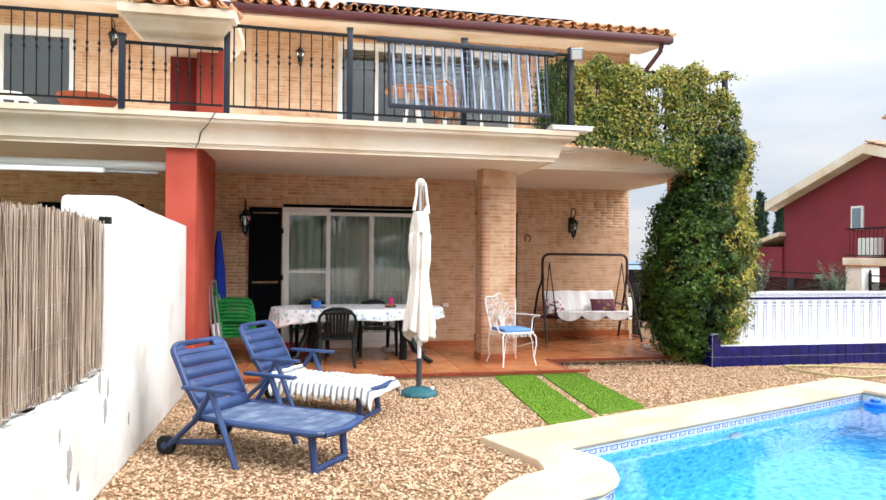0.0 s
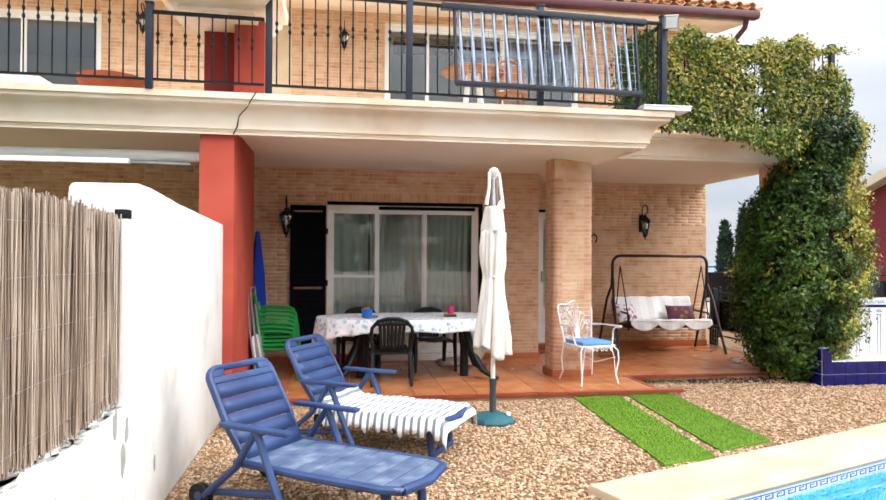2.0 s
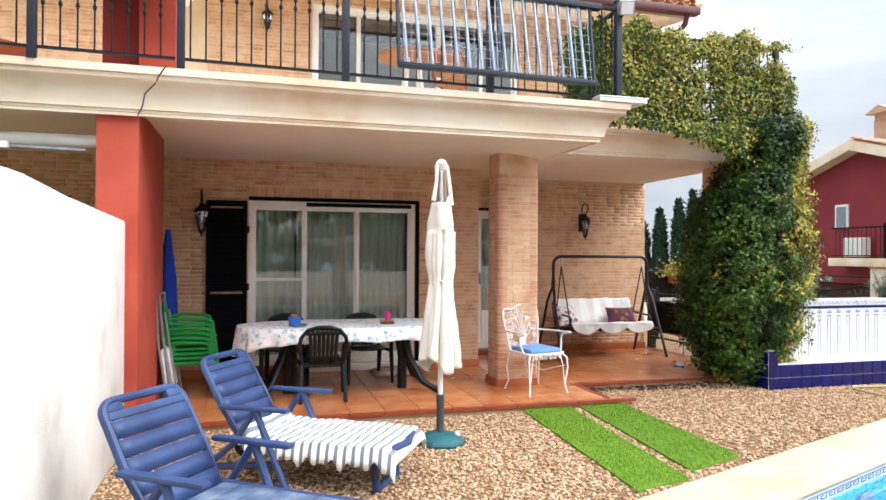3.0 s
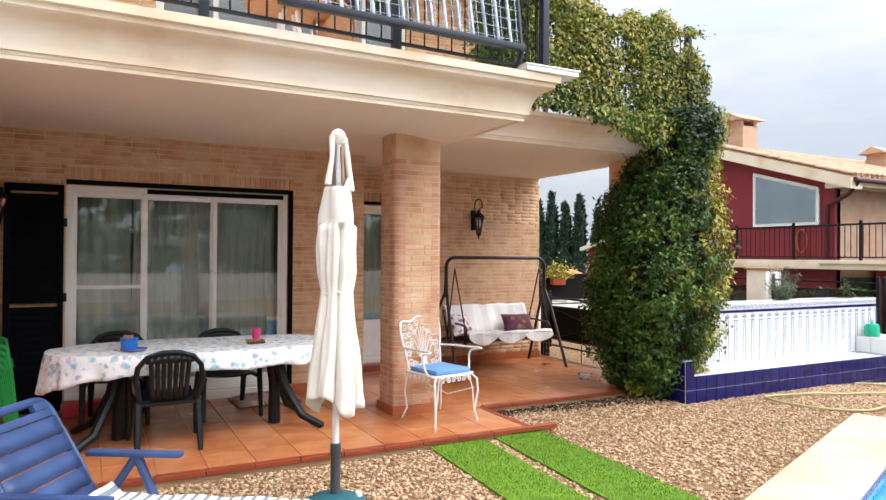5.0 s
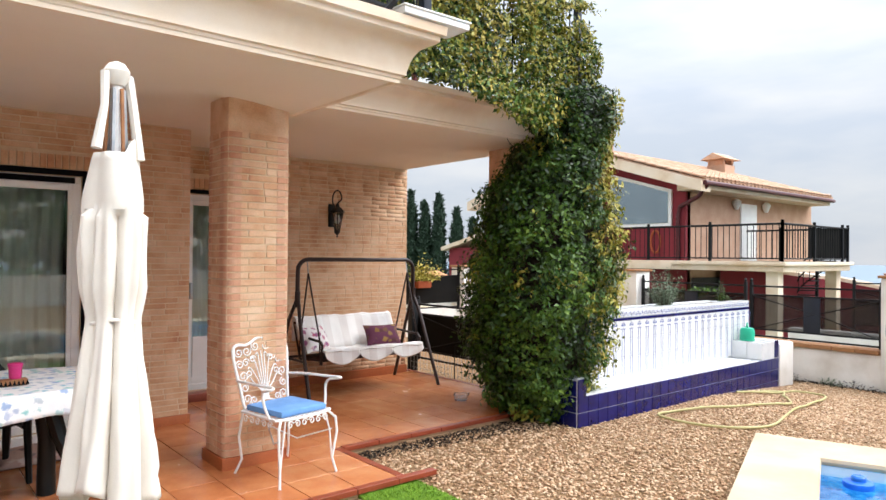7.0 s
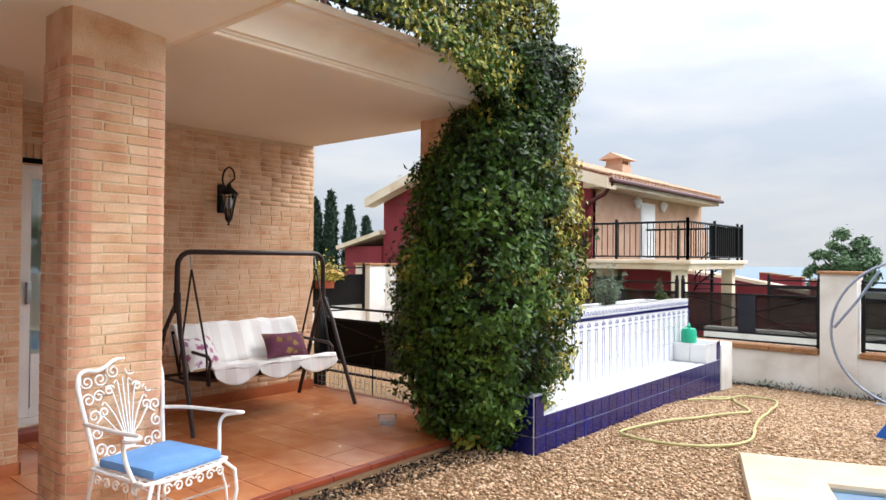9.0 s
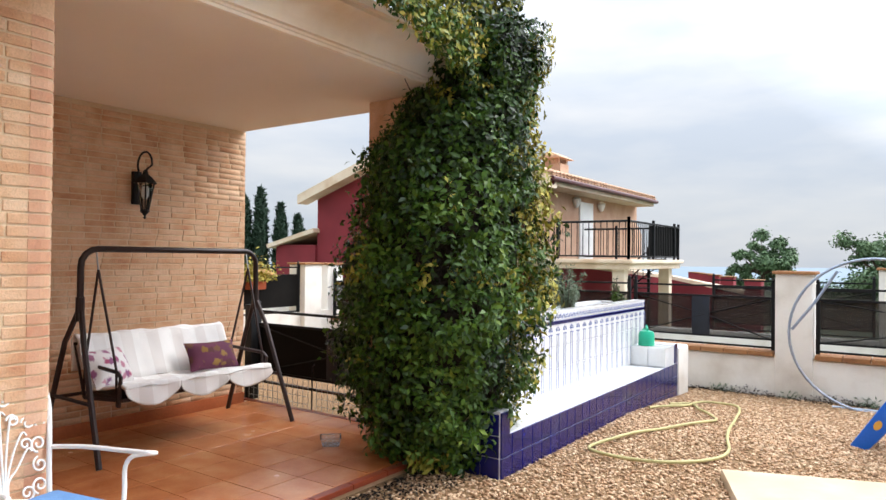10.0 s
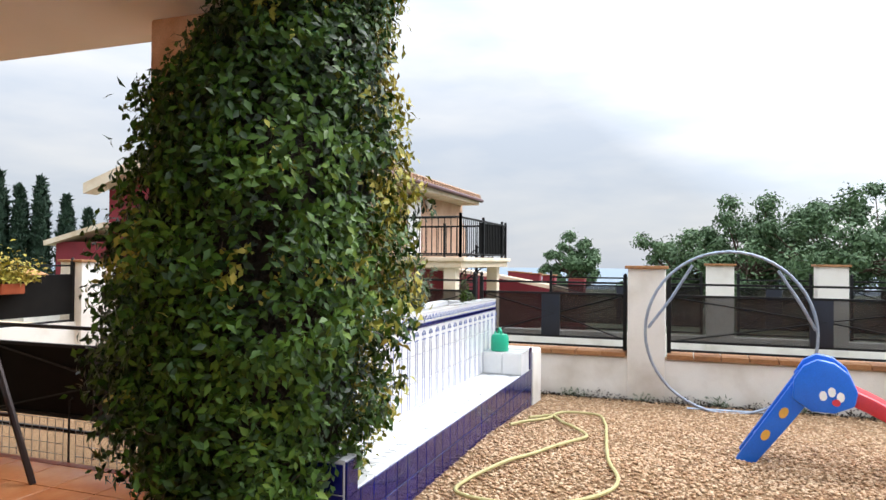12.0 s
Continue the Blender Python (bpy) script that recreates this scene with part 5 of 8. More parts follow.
cd.location = (1.23, 9.35, TT)
cush = tagged(build("floor_cushion", Mesh().grid(lambda a, b: (-0.32 + 0.64 * a, -0.22 + 0.44 * b, 0.07 * (max(0, math.sin(math.pi * a)) * max(0, math.sin(math.pi * b))) ** 0.35 + 0.005), 14, 12), MAT_CLOTH, smooth=True, solid=0.01), "floral cushion lying on the tiles", "cushion")
cush.matrix_basis = pose(1.55, 10.38, TZ + 0.006, 0, 0, 4)
crate = tagged(build("red_crate", Mesh().box(-0.3, 0.3, -0.1, 0.1, 0.0, 0.12), TOY_RED, bevel=0.02), "low red plastic box under the window", "box")
crate.location = (0.05, 10.55, TZ)

# green stacked chairs
g1 = resin_chair((-0.80, 9.62, TZ), -84, GREEN_PLASTIC, "bright green resin armchair in a stack", "stacked green chairs")
g1.scale = (1, 1, 0.9)
for i in range(1, 6):
    copy_thing(g1, pose(-0.80 + 0.006 * i, 9.62, TZ + 0.048 * i, 0, 0, -84))
# folded metal chairs and a folded blue parasol leaning on the red pier
for k in range(2):
    fc = thing("folding_chair", (-0.98 + 0.05 * k, 9.25 + 0.16 * k, TZ), "folded aluminium chair leaning on the red pier", "folding chair", "folded chairs", turn=0)
    L = Matrix.Rotation(radians(-6 - 2 * k), 4, "Y")
    for y in (-0.2, 0.2):
        part("leg", Mesh().tube([L @ Vector((0.03, y, 0.0)), L @ Vector((0.0, y, 0.6)), L @ Vector((0.02, y, 1.08))], 0.012, 6), GREY_METAL, fc, smooth=True)
        part("leg", Mesh().tube([L @ Vector((0.055, y * 0.9, 0.02)), L @ Vector((0.045, y * 0.9, 0.9))], 0.011, 6), GREY_METAL, fc, smooth=True)
    part("seat", Mesh().box(0.015, 0.035, -0.185, 0.185, 0.15, 0.55, L), WHITE_IRON, fc, bevel=0.004)
    part("crossbar", Mesh().tube([L @ Vector((0.02, -0.2, 1.08)), L @ Vector((0.02, 0.2, 1.08))], 0.012, 6), GREY_METAL, fc)
bp_ = thing("folded_parasol", (-1.12, 10.4, TZ), "rolled blue parasol propped against the wall", "parasol")
L = Matrix.Rotation(radians(-5), 4, "Y")
part("pole", Mesh().tube([L @ Vector((0, 0, 0)), L @ Vector((0, 0, 2.02))], 0.014, 8), GREY_METAL, bp_)
part("rib", Mesh().tube([L @ Vector((0.03, -0.02, 1.4)), L @ Vector((0.04, -0.02, 2.0))], 0.008, 6), GREY_METAL, bp_)
part("cover", Mesh().lathe([(0.03, 0.25), (0.085, 0.4), (0.10, 0.8), (0.085, 1.2), (0.05, 1.55), (0.025, 1.75)], n=20, wave=lambda w, z: 1 + 0.14 * math.sin(4 * w + z * 2)), BLUE_CLOTH, bp_, smooth=True)


# ---- white wrought-iron armchair ----
def scroll(m, cx, cz, r, a0, turns, M, rad=0.0045, grow=0.25):
    n = int(14 * abs(turns)) + 4
    p = []
    for i in range(n + 1):
        t = i / n
        a = radians(a0) + 2 * math.pi * turns * t
        rr = r * (grow + (1 - grow) * t)
        p.append(M @ Vector((cx + rr * math.cos(a), 0, cz + rr * math.sin(a))))
    m.tube(p, rad, 5)


wc = thing("iron_armchair", (2.78, 8.93, TZ), "white wrought-iron armchair with scrolled back", "chair", turn=192)
# local: faces +y; origin under the seat's middle
B = Matrix.Translation((0, -0.21, 0.43)) @ Matrix.Rotation(radians(12), 4, "X")
half = [(-0.185, 0.0), (-0.20, 0.13), (-0.222, 0.28), (-0.232, 0.38), (-0.222, 0.435), (-0.185, 0.455), (-0.13, 0.448), (-0.085, 0.46), (-0.04, 0.485), (0.0, 0.493)]
outline = half + [(-x, z) for x, z in half[-2::-1]]
part("back_frame", Mesh().tube([B @ Vector((q.x, 0, q.y)) for q in smooth_path(outline, 5)], 0.0105, 8), WHITE_IRON, wc, smooth=True)
sc = Mesh()
for s in (-1, 1):
    for (x, z, r, a, t) in ((0.185, 0.40, 0.034, 250, 1.4), (0.118, 0.405, 0.036, 290, -1.4), (0.045, 0.435, 0.034, 250, 1.4), (0.187, 0.315, 0.032, 120, -1.3), (0.135, 0.325, 0.030, 60, 1.3), (0.168, 0.235, 0.034, 150, 1.3), (0.165, 0.155, 0.032, 210, -1.3), (0.155, 0.075, 0.034, 140, 1.3), (0.10, 0.06, 0.030, 20, -1.3), (0.115, 0.245, 0.026, 20, -1.2), (0.075, 0.345, 0.026, 60, 1.3)):
        scroll(sc, s * x, z, r, a if s > 0 else 180 - a, t * s, B)
    for k, (x1, z1, x2, z2) in enumerate(((0.022, 0.30, 0.03, 0.385), (0.045, 0.27, 0.07, 0.36), (0.062, 0.22, 0.105, 0.29), (0.07, 0.16, 0.12, 0.225))):
        stem = smooth_path([(s * 0.006 * (k + 1), 0.055), (s * (0.007 * (k + 1) + 0.004), 0.12), (s * x1, z1), (s * x2, z2), (s * (x2 + 0.018), z2 - 0.012)], 4)
        sc.tube([B @ Vector((q.x, 0, q.y)) for q in stem], 0.0042, 5)
sc.tube([B @ Vector((0, 0, 0.05)), B @ Vector((0, 0, 0.40))], 0.0045, 5)
sc.tube([B @ Vector((q.x, 0, q.y)) for q in smooth_path([(-0.19, 0.02), (-0.1, 0.03), (0, 0.055), (0.1, 0.03), (0.19, 0.02)], 4)], 0.006, 6)
part("scrollwork", sc, WHITE_IRON, wc, "white iron scrolls and fan", smooth=True)
part("seat_frame", Mesh().tube([(-0.21, -0.21, 0.43), (0.21, -0.21, 0.43), (0.235, 0.19, 0.43), (0.15, 0.225, 0.43), (0, 0.235, 0.43), (-0.15, 0.225, 0.43), (-0.235, 0.19, 0.43)], 0.0095, 8, closed=True), WHITE_IRON, wc, smooth=True)
lat = Mesh()
for i in range(9):
    x = -0.19 + 0.38 * i / 8
    lat.box(x - 0.006, x + 0.006, -0.21, 0.22, 0.428, 0.432)
for i in range(7):
    y = -0.17 + 0.36 * i / 6
    lat.box(-0.215, 0.215, y - 0.006, y + 0.006, 0.433, 0.436)
part("seat_lattice", lat, WHITE_IRON, wc)
I4 = Matrix.Translation((0, 0.235, 0))
apr = Mesh()
for i in range(6):
    scroll(apr, -0.15 + 0.06 * i, 0.395, 0.026, 90, 1.2 * (1 if i % 2 else -1), I4)
part("apron", apr, WHITE_IRON, wc, smooth=True)
for s in (-1, 1):
    apr = Mesh()
    SM = Matrix.Translation((s * 0.235, 0, 0)) @ Matrix.Rotation(radians(90), 4, "Z")
    for i in range(5):
        scroll(apr, -0.13 + 0.065 * i, 0.395, 0.026, 90, 1.2 * (1 if i % 2 else -1), SM)
    part("apron", apr, WHITE_IRON, wc, smooth=True)
for s in (-1, 1):
    part("front_leg", Mesh().tube([(s * 0.20, 0.2, 0.43), (s * 0.245, 0.235, 0.38), (s * 0.25, 0.245, 0.28), (s * 0.225, 0.225, 0.1), (s * 0.245, 0.25, 0.0)], 0.009, 8), WHITE_IRON, wc, smooth=True)
    part("front_leg_inner", Mesh().tube([(s * 0.17, 0.21, 0.43), (s * 0.20, 0.225, 0.3), (s * 0.222, 0.225, 0.1)], 0.006, 6), WHITE_IRON, wc, smooth=True)
    part("back_leg", Mesh().tube([(s * 0.2, -0.21, 0.43), (s * 0.215, -0.235, 0.25), (s * 0.2, -0.22, 0.1), (s * 0.225, -0.26, 0.0)], 0.009, 8), WHITE_IRON, wc, smooth=True)
    part("stretcher", Mesh().tube([(s * 0.225, 0.22, 0.30), (s * 0.1, 0, 0.22), (0, -0.2, 0.30)], 0.005, 6), WHITE_IRON, wc, smooth=True)
    arm = [(s * 0.215, -0.262, 0.635), (s * 0.25, -0.1, 0.645), (s * 0.268, 0.08, 0.648), (s * 0.272, 0.19, 0.652), (s * 0.288, 0.228, 0.650), (s * 0.312, 0.215, 0.642), (s * 0.312, 0.165, 0.632), (s * 0.285, 0.12, 0.622), (s * 0.272, 0.10, 0.58), (s * 0.262, 0.11, 0.51), (s * 0.24, 0.13, 0.435)]
    part("armrest", Mesh().tube(smooth_path(arm, 4), 0.0095, 8), WHITE_IRON, wc, smooth=True)
sc_ = tagged(build("seat_cushion", Mesh().box(-0.195, 0.195, -0.185, 0.20, 0.0, 0.045), CUSHION_BLUE, bevel=0.018), "light blue square cushion on the iron armchair", "cushion")
sc_.matrix_basis = wc.matrix_basis @ Matrix.Translation((0, 0, 0.4375))

# ---- garden swing ----
SX0, SX1, SYF, SYB, SH = 4.02, 5.56, 10.72, 11.58, 1.60
swg = thing("garden_swing", ((SX0 + SX1) / 2, 11.15, TZ), "dark brown steel garden swing frame", "swing")
hx = (SX1 - SX0) / 2
for s in (-1, 1):
    part("front_leg", Mesh().tube([(s * hx, -0.02, 1.02), (s * (hx + 0.03), -0.12, 0.8), (s * (hx + 0.07), -0.42, 0.0)], 0.02, 8), BROWN_STEEL, swg, smooth=True)
    part("back_leg", Mesh().tube([(s * hx, 0.02, 1.02), (s * (hx + 0.03), 0.14, 0.8), (s * (hx + 0.05), 0.43, 0.0)], 0.02, 8), BROWN_STEEL, swg, smooth=True)
    part("side_brace", Mesh().tube([(s * (hx + 0.045), -0.27, 0.4), (s * (hx + 0.04), 0.29, 0.4)], 0.014, 6), BROWN_STEEL, swg)
    part("sleeve", Mesh().lathe([(0.03, 0.95), (0.03, 1.12)], (s * hx, 0, 0), 10), BROWN_STEEL, swg)
top = [(-hx, 0, 1.0), (-hx, 0, 1.33)] + [(-hx + 0.12 - 0.12 * math.cos(radians(a)), 0, 1.34 + 0.12 * math.sin(radians(a))) for a in (20, 45, 70, 90)]
top += [(-x, y, z) for x, y, z in top[::-1]]
part("top_frame", Mesh().tube(top, 0.023, 10), BROWN_STEEL, swg, smooth=True)
part("rear_bar", Mesh().tube([(-hx - 0.05, 0.30, 0.38), (hx + 0.05, 0.30, 0.38)], 0.014, 6), BROWN_STEEL, swg)
sx = hx - 0.13
bench = part("hanging_bench", Mesh().tube([(-sx, -0.27, 0.41), (sx, -0.27, 0.41), (sx, 0.2, 0.37), (-sx, 0.2, 0.37)], 0.014, 8, closed=True), BROWN_STEEL, swg)
bench.location = (0, -0.03, 0)
for s in (-1, 1):
    part("hanger", Mesh().tube([(s * (sx + 0.02), 0.03, 1.45), (s * (sx + 0.02), 0, 1.30)], 0.006, 6), GREY_METAL, bench)
    part("hanger_rod", Mesh().tube([(s * (sx + 0.02), 0, 1.31), (s * sx, -0.22, 0.62), (s * sx, -0.24, 0.36)], 0.010, 6), BROWN_STEEL, bench, smooth=True)
    part("hanger_rod", Mesh().tube([(s * (sx + 0.02), 0, 1.31), (s * sx, 0.2, 0.62), (s * sx, 0.22, 0.40)], 0.010, 6), BROWN_STEEL, bench, smooth=True)
    part("armrest", Mesh().tube([(s * sx, 0.18, 0.62), (s * sx, -0.24, 0.60), (s * sx, -0.28, 0.57), (s * sx, -0.26, 0.36)], 0.014, 8), BROWN_STEEL, bench, smooth=True)
part("back_frame", Mesh().tube([(-sx, 0.2, 0.37), (-sx, 0.36, 0.75), (sx, 0.36, 0.75), (sx, 0.2, 0.37)], 0.013, 8), BROWN_STEEL, bench)


def strip_fn(pts, wave):
    """A length of cloth over the profile pts (y, z), rippled across."""
    def fn(a, b):
        x = -sx * 1.0 + 2 * sx * a
        t = b * (len(pts) - 1)
        i = min(int(t), len(pts) - 2)
        w = t - i
        y = pts[i][0] + (pts[i + 1][0] - pts[i][0]) * w
        z = pts[i][1] + (pts[i + 1][1] - pts[i][1]) * w
        z += wave * (math.sin(x * 14 + b * 9) + 0.7 * math.sin(x * 33 - b * 15))
        return (x, y + 0.8 * wave * math.sin(x * 21 + b * 6), z)
    return fn


def flap_fn(k):
    """One rounded lobe of the front flap."""
    def fn(a, b):
        x = -sx + 2 * sx * (k + a) / 3
        deep = 0.035 + 0.10 * max(0.0, math.sin(math.pi * a)) ** 0.6
        return (x, -0.335 - 0.02 * b + 0.012 * b * math.sin(9 * a + k), 0.495 - deep * b + 0.004 * math.sin(x * 17))
    return fn


cov = thing("swing_cover", ((SX0 + SX1) / 2, 11.12, TZ), "white striped quilted cover draped over the swing", "cover")
part("back_cover", Mesh().grid(strip_fn([(0.395, 0.55), (0.40, 0.785), (0.365, 0.81), (0.32, 0.795), (0.17, 0.465)], 0.006), 72, 24), SWING_CLOTH, cov, smooth=True, solid=0.02)
part("seat_cover", Mesh().grid(strip_fn([(0.185, 0.465), (0.10, 0.445), (-0.10, 0.47), (-0.28, 0.505), (-0.325, 0.51), (-0.34, 0.49)], 0.005), 72, 24), SWING_CLOTH, cov, smooth=True, solid=0.02)
for k in range(3):
    part("front_flap", Mesh().grid(flap_fn(k), 24, 8), SWING_CLOTH, cov, smooth=True, solid=0.008)
part("seat_sling", Mesh().box(-sx + 0.01, sx - 0.01, -0.29, 0.16, 0.392, 0.425), BROWN_STEEL, bench, bevel=0.01)


def pillow(place, rx, rz, material, label, w=0.42, h=0.28):
    m = Mesh()
    for s in (-1, 1):
        m.grid(lambda a, b, s=s: ((a - 0.5) * w * (1 - 0.06 * math.sin(math.pi * b)), s * 0.075 * (max(0, math.sin(math.pi * a)) * max(0, math.sin(math.pi * b))) ** 0.45, (b - 0.5) * h * (1 - 0.08 * math.sin(math.pi * a))), 14, 12)
    ob = build("pillow", m, material, smooth=True)
    ob.matrix_basis = pose(*place, rx, 0, rz)
    return tagged(ob, label, "pillow")


pillow((5.13, 11.17, TZ + 0.585), -32, -8, PURPLE, "purple and ochre leaf-print pillow on the swing", 0.44, 0.26)
pillow((4.27, 11.22, TZ + 0.59), -28, 24, FLORAL, "white pillow printed with pink flowers on the swing", 0.42, 0.30)

# ---- artificial turf ----
def turf(x0, x1, x2, x3, y1, y0, label):
    base = Mesh().prism([(x2, y0[0]), (x3, y0[1]), (x1, y1), (x0, y1)], 0.0, 0.022)
    ob = build("turf_strip", base, TURF)
    tagged(ob, label, "turf", "turf path strips")
    V, F = [], []
    n = 15000
    a, b = rng.random(n), rng.random(n)
    L0, L1 = x2 + (x0 - x2) * b, x3 + (x1 - x3) * b
    ys = y0[0] + (y0[1] - y0[0]) * a
    X, Y = L0 + (L1 - L0) * a, ys + (y1 - ys) * b
    an = rng.random(n) * 6.28
    ln = 0.012 + 0.012 * rng.random(n)
    dx, dy = np.cos(an), np.sin(an)
    wv = 0.0018
    v = np.stack([np.stack([X - dy * wv, Y + dx * wv, np.full(n, 0.02)], 1), np.stack([X + dy * wv, Y - dx * wv, np.full(n, 0.02)], 1), np.stack([X + dx * ln * 0.7, Y + dy * ln * 0.7, 0.022 + ln], 1)], 1).reshape(-1, 3)
    f = np.arange(3 * n).reshape(-1, 3)
    g = fast_mesh("turf_fibre", v, f, TURF, ob)
    g["kind"] = "stuff"


turf(2.39, 2.90, 2.24, 2.72, 8.33, (6.02, 6.16), "bright green artificial turf strip on the gravel")
turf(3.02, 3.50, 2.84, 3.42, 8.45, (6.28, 6.52), "bright green artificial turf strip beside its twin")

# ---- tiled bench planter ----
PXA, PXB, PYF, PYB = 5.56, 9.66, 8.62, 9.02
bn = structure(build("bench_core", Mesh().box(PXA, PXB, PYF + 0.008, PYB + 0.4, -0.25, 0.282).box(PXA, PXB, PYB + 0.008, PYB + 0.12, 0.28, 1.0).box(PXA, PXB, PYB + 0.5, PYB + 0.6, -0.25, 0.98).box(PXA, PXA + 0.1, PYB, PYB + 0.6, -0.25, 0.98).box(PXB - 0.1, PXB, PYB, PYB + 0.6, -0.25, 0.98).box(9.22, PXB, PYF + 0.008, PYB + 0.1, 0.28, 0.492).box(PXA, PXA + 0.12, PYF + 0.008, PYB, 0.28, 0.455).box(PXA + 0.1, PXB - 0.1, PYB + 0.1, PYB + 0.5, 0.2, 0.85), PALE_GROUT), "tiled masonry bench and raised planter", "planter bench")
TS = 0.15


def tile_mesh(name, w, d, h, material):
    bm = bmesh.new()
    bmesh.ops.create_cube(bm, size=1)
    bmesh.ops.scale(bm, vec=(w, d, h), verts=bm.verts)
    bmesh.ops.bevel(bm, geom=bm.edges[:], offset=0.0018, segments=1, affect="EDGES")
    me = bpy.data.meshes.new(name)
    bm.to_mesh(me)
    bm.free()
    me.materials.append(material)
    return me


def piece(name, me, parent, x, y, z, s=(1, 1, 1)):
    o = new(name, me)
    o.parent = parent
    o.matrix_basis = Matrix.Translation((x, y, z)) @ Matrix.Diagonal((*s, 1))
    return o


blue = tile_mesh("blue_tile", TS - 0.007, 0.014, TS - 0.007, BLUE_TILE)
nx = int((PXB - PXA) / TS)
for i in range(nx + 1):
    w = min(TS, PXB - PXA - i * TS)
    if w < 0.03:
        continue
    for j in range(-2, 2):
        piece("blue_tile", blue, bn, PXA + i * TS + w / 2, PYF + 0.003, 0.0 + TS * (j + 0.5) - 0.012, (w / TS, 1, 1))
for z in (0.36,):
    piece("blue_tile", blue, bn, PXA + 0.06, PYF + 0.003, 0.36, (0.8, 1, 1.2))
for z in (0.36, 0.47):
    piece("blue_tile", blue, bn, PXB - 0.05, PYF + 0.003, z - 0.01, (0.66, 1, 0.75))
blue_end = tile_mesh("blue_tile", 0.014, TS - 0.007, TS - 0.007, BLUE_TILE)
for k in range(3):
    for j in range(3):
        piece("blue_tile", blue_end, bn, PXA - 0.003, PYF + 0.012 + TS * (k + 0.5), TS * (j + 0.5) - 0.012)
seat_t = tile_mesh("white_tile", 0.192, 0.192, 0.012, WHITE_TILE)
for i in range(int((9.22 - PXA - 0.12) / 0.2)):
    for j in range(2):
        piece("white_tile", seat_t, bn, PXA + 0.12 + 0.2 * (i + 0.5), PYF + 0.1 + 0.2 * j, 0.288)
for i in range(2):
    for j in range(2):
        piece("white_tile", seat_t, bn, 9.22 + 0.2 * (i + 0.5), PYF + 0.1 + 0.2 * j, 0.498)
side_t = tile_mesh("white_tile", 0.012, 0.19, 0.2, WHITE_TILE)
for j in range(2):
    piece("white_tile", side_t, bn, 9.215, PYF + 0.1 + 0.2 * j, 0.395)
back_t = tile_mesh("white_tile", TS - 0.003, 0.012, 0.196, WHITE_TILE)
paint = Mesh()
BX0 = PXA + 0.05
for i in range(int((PXB - BX0) / TS)):
    x = BX0 + TS * (i + 0.5)
    for j in range(3):
        piece("white_tile", back_t, bn, x, PYB, 0.295 + 0.2 * (j + 0.5) - 0.0)
    # painted pilaster lines and arch on each tile column
    yb = PYB - 0.0075
    for dx in (-0.022, 0.022):
        paint.box(x + TS / 2 + dx - 0.004, x + TS / 2 + dx + 0.004, yb - 0.001, yb, 0.31, 0.80)
    pp = [(x + TS / 2 + 0.035 * math.cos(a), yb - 0.0006, 0.835 + 0.035 * math.sin(a)) for a in [math.pi * k / 8 for k in range(9)]]
    paint.tube(pp, 0.003, 4)
    for k in (-1, 0, 1):
        paint.add([(x + TS / 2 + 0.018 * k - 0.009, yb - 0.001, 0.835), (x + TS / 2 + 0.018 * k + 0.009, yb - 0.001, 0.835), (x + TS / 2 + 0.026 * k, yb - 0.001, 0.868)], [(0, 1, 2)])
    paint.box(x + TS / 2 - 0.04, x + TS / 2 + 0.04, yb - 0.001, yb, 0.80, 0.808)
part("painted_pattern", paint, BLUE_GLAZE, bn, "blue painted pilaster pattern")
cap_t = tile_mesh("border_tile", TS - 0.003, 0.012, 0.07, WHITE_TILE)
for i in range(int((PXB - BX0) / TS)):
    piece("border_tile", cap_t, bn, BX0 + TS * (i + 0.5), PYB - 0.001, 0.965)
part("blue_listel", Mesh().box(BX0, PXB, PYB - 0.014, PYB, 0.898, 0.925), BLUE_TILE, bn, bevel=0.004)
frieze = Mesh()
for i in range(int((PXB - BX0) / 0.075)):
    x = BX0 + 0.075 * (i + 0.5)
    frieze.tube([(x - 0.03, PYB - 0.0085, 0.945), (x - 0.01, PYB - 0.0085, 0.975), (x + 0.015, PYB - 0.0085, 0.985), (x + 0.03, PYB - 0.0085, 0.95)], 0.004, 4)
    frieze.lathe([(0.002, -0.003), (0.009, 0), (0.002, 0.003)], (x, PYB - 0.007, 0.955), 6)
part("painted_frieze", frieze, BLUE_GLAZE, bn, "blue painted leaf frieze")
part("cap", Mesh().box(BX0, PXB, PYB - 0.01, PYB + 0.13, 1.0, 1.012), WHITE_TILE, bn, bevel=0.003)
scr_ = Mesh()
for i in range(26):
    for j in range(2):
        x, y = PXA + 0.12 + 0.14 * (i + 0.5), PYF + 0.1 + 0.2 * j
        for k in range(2):
            q = rng.random(4)
            scr_.tube([(x + 0.1 * (q[0] - 0.5), y + 0.12 * (q[1] - 0.5), 0.2935), (x + 0.06 * (q[2] - 0.5), y + 0.06 * (q[3] - 0.5), 0.2935), (x + 0.08 * (q[1] - 0.5), y + 0.1 * (q[2] - 0.5), 0.2935)], 0.0026, 4)
part("seat_veins", scr_, GREY_METAL, bn, "grey marbled pattern")
structure(build("trim_white_pier", Mesh().box(PXB + 0.01, PXB + 0.42, PYF - 0.02, PYB + 0.2, -0.25, 0.47), WHITE_WALL, bevel=0.03), "stubby white rendered pier closing the bench", "pier")
wcan = thing("watering_can", (9.16, PYB - 0.14, 0.295), "mint-green plastic watering can on the bench step", "watering can", turn=30)
wcan.location.z = 0.505
wcan.location.x = 9.34
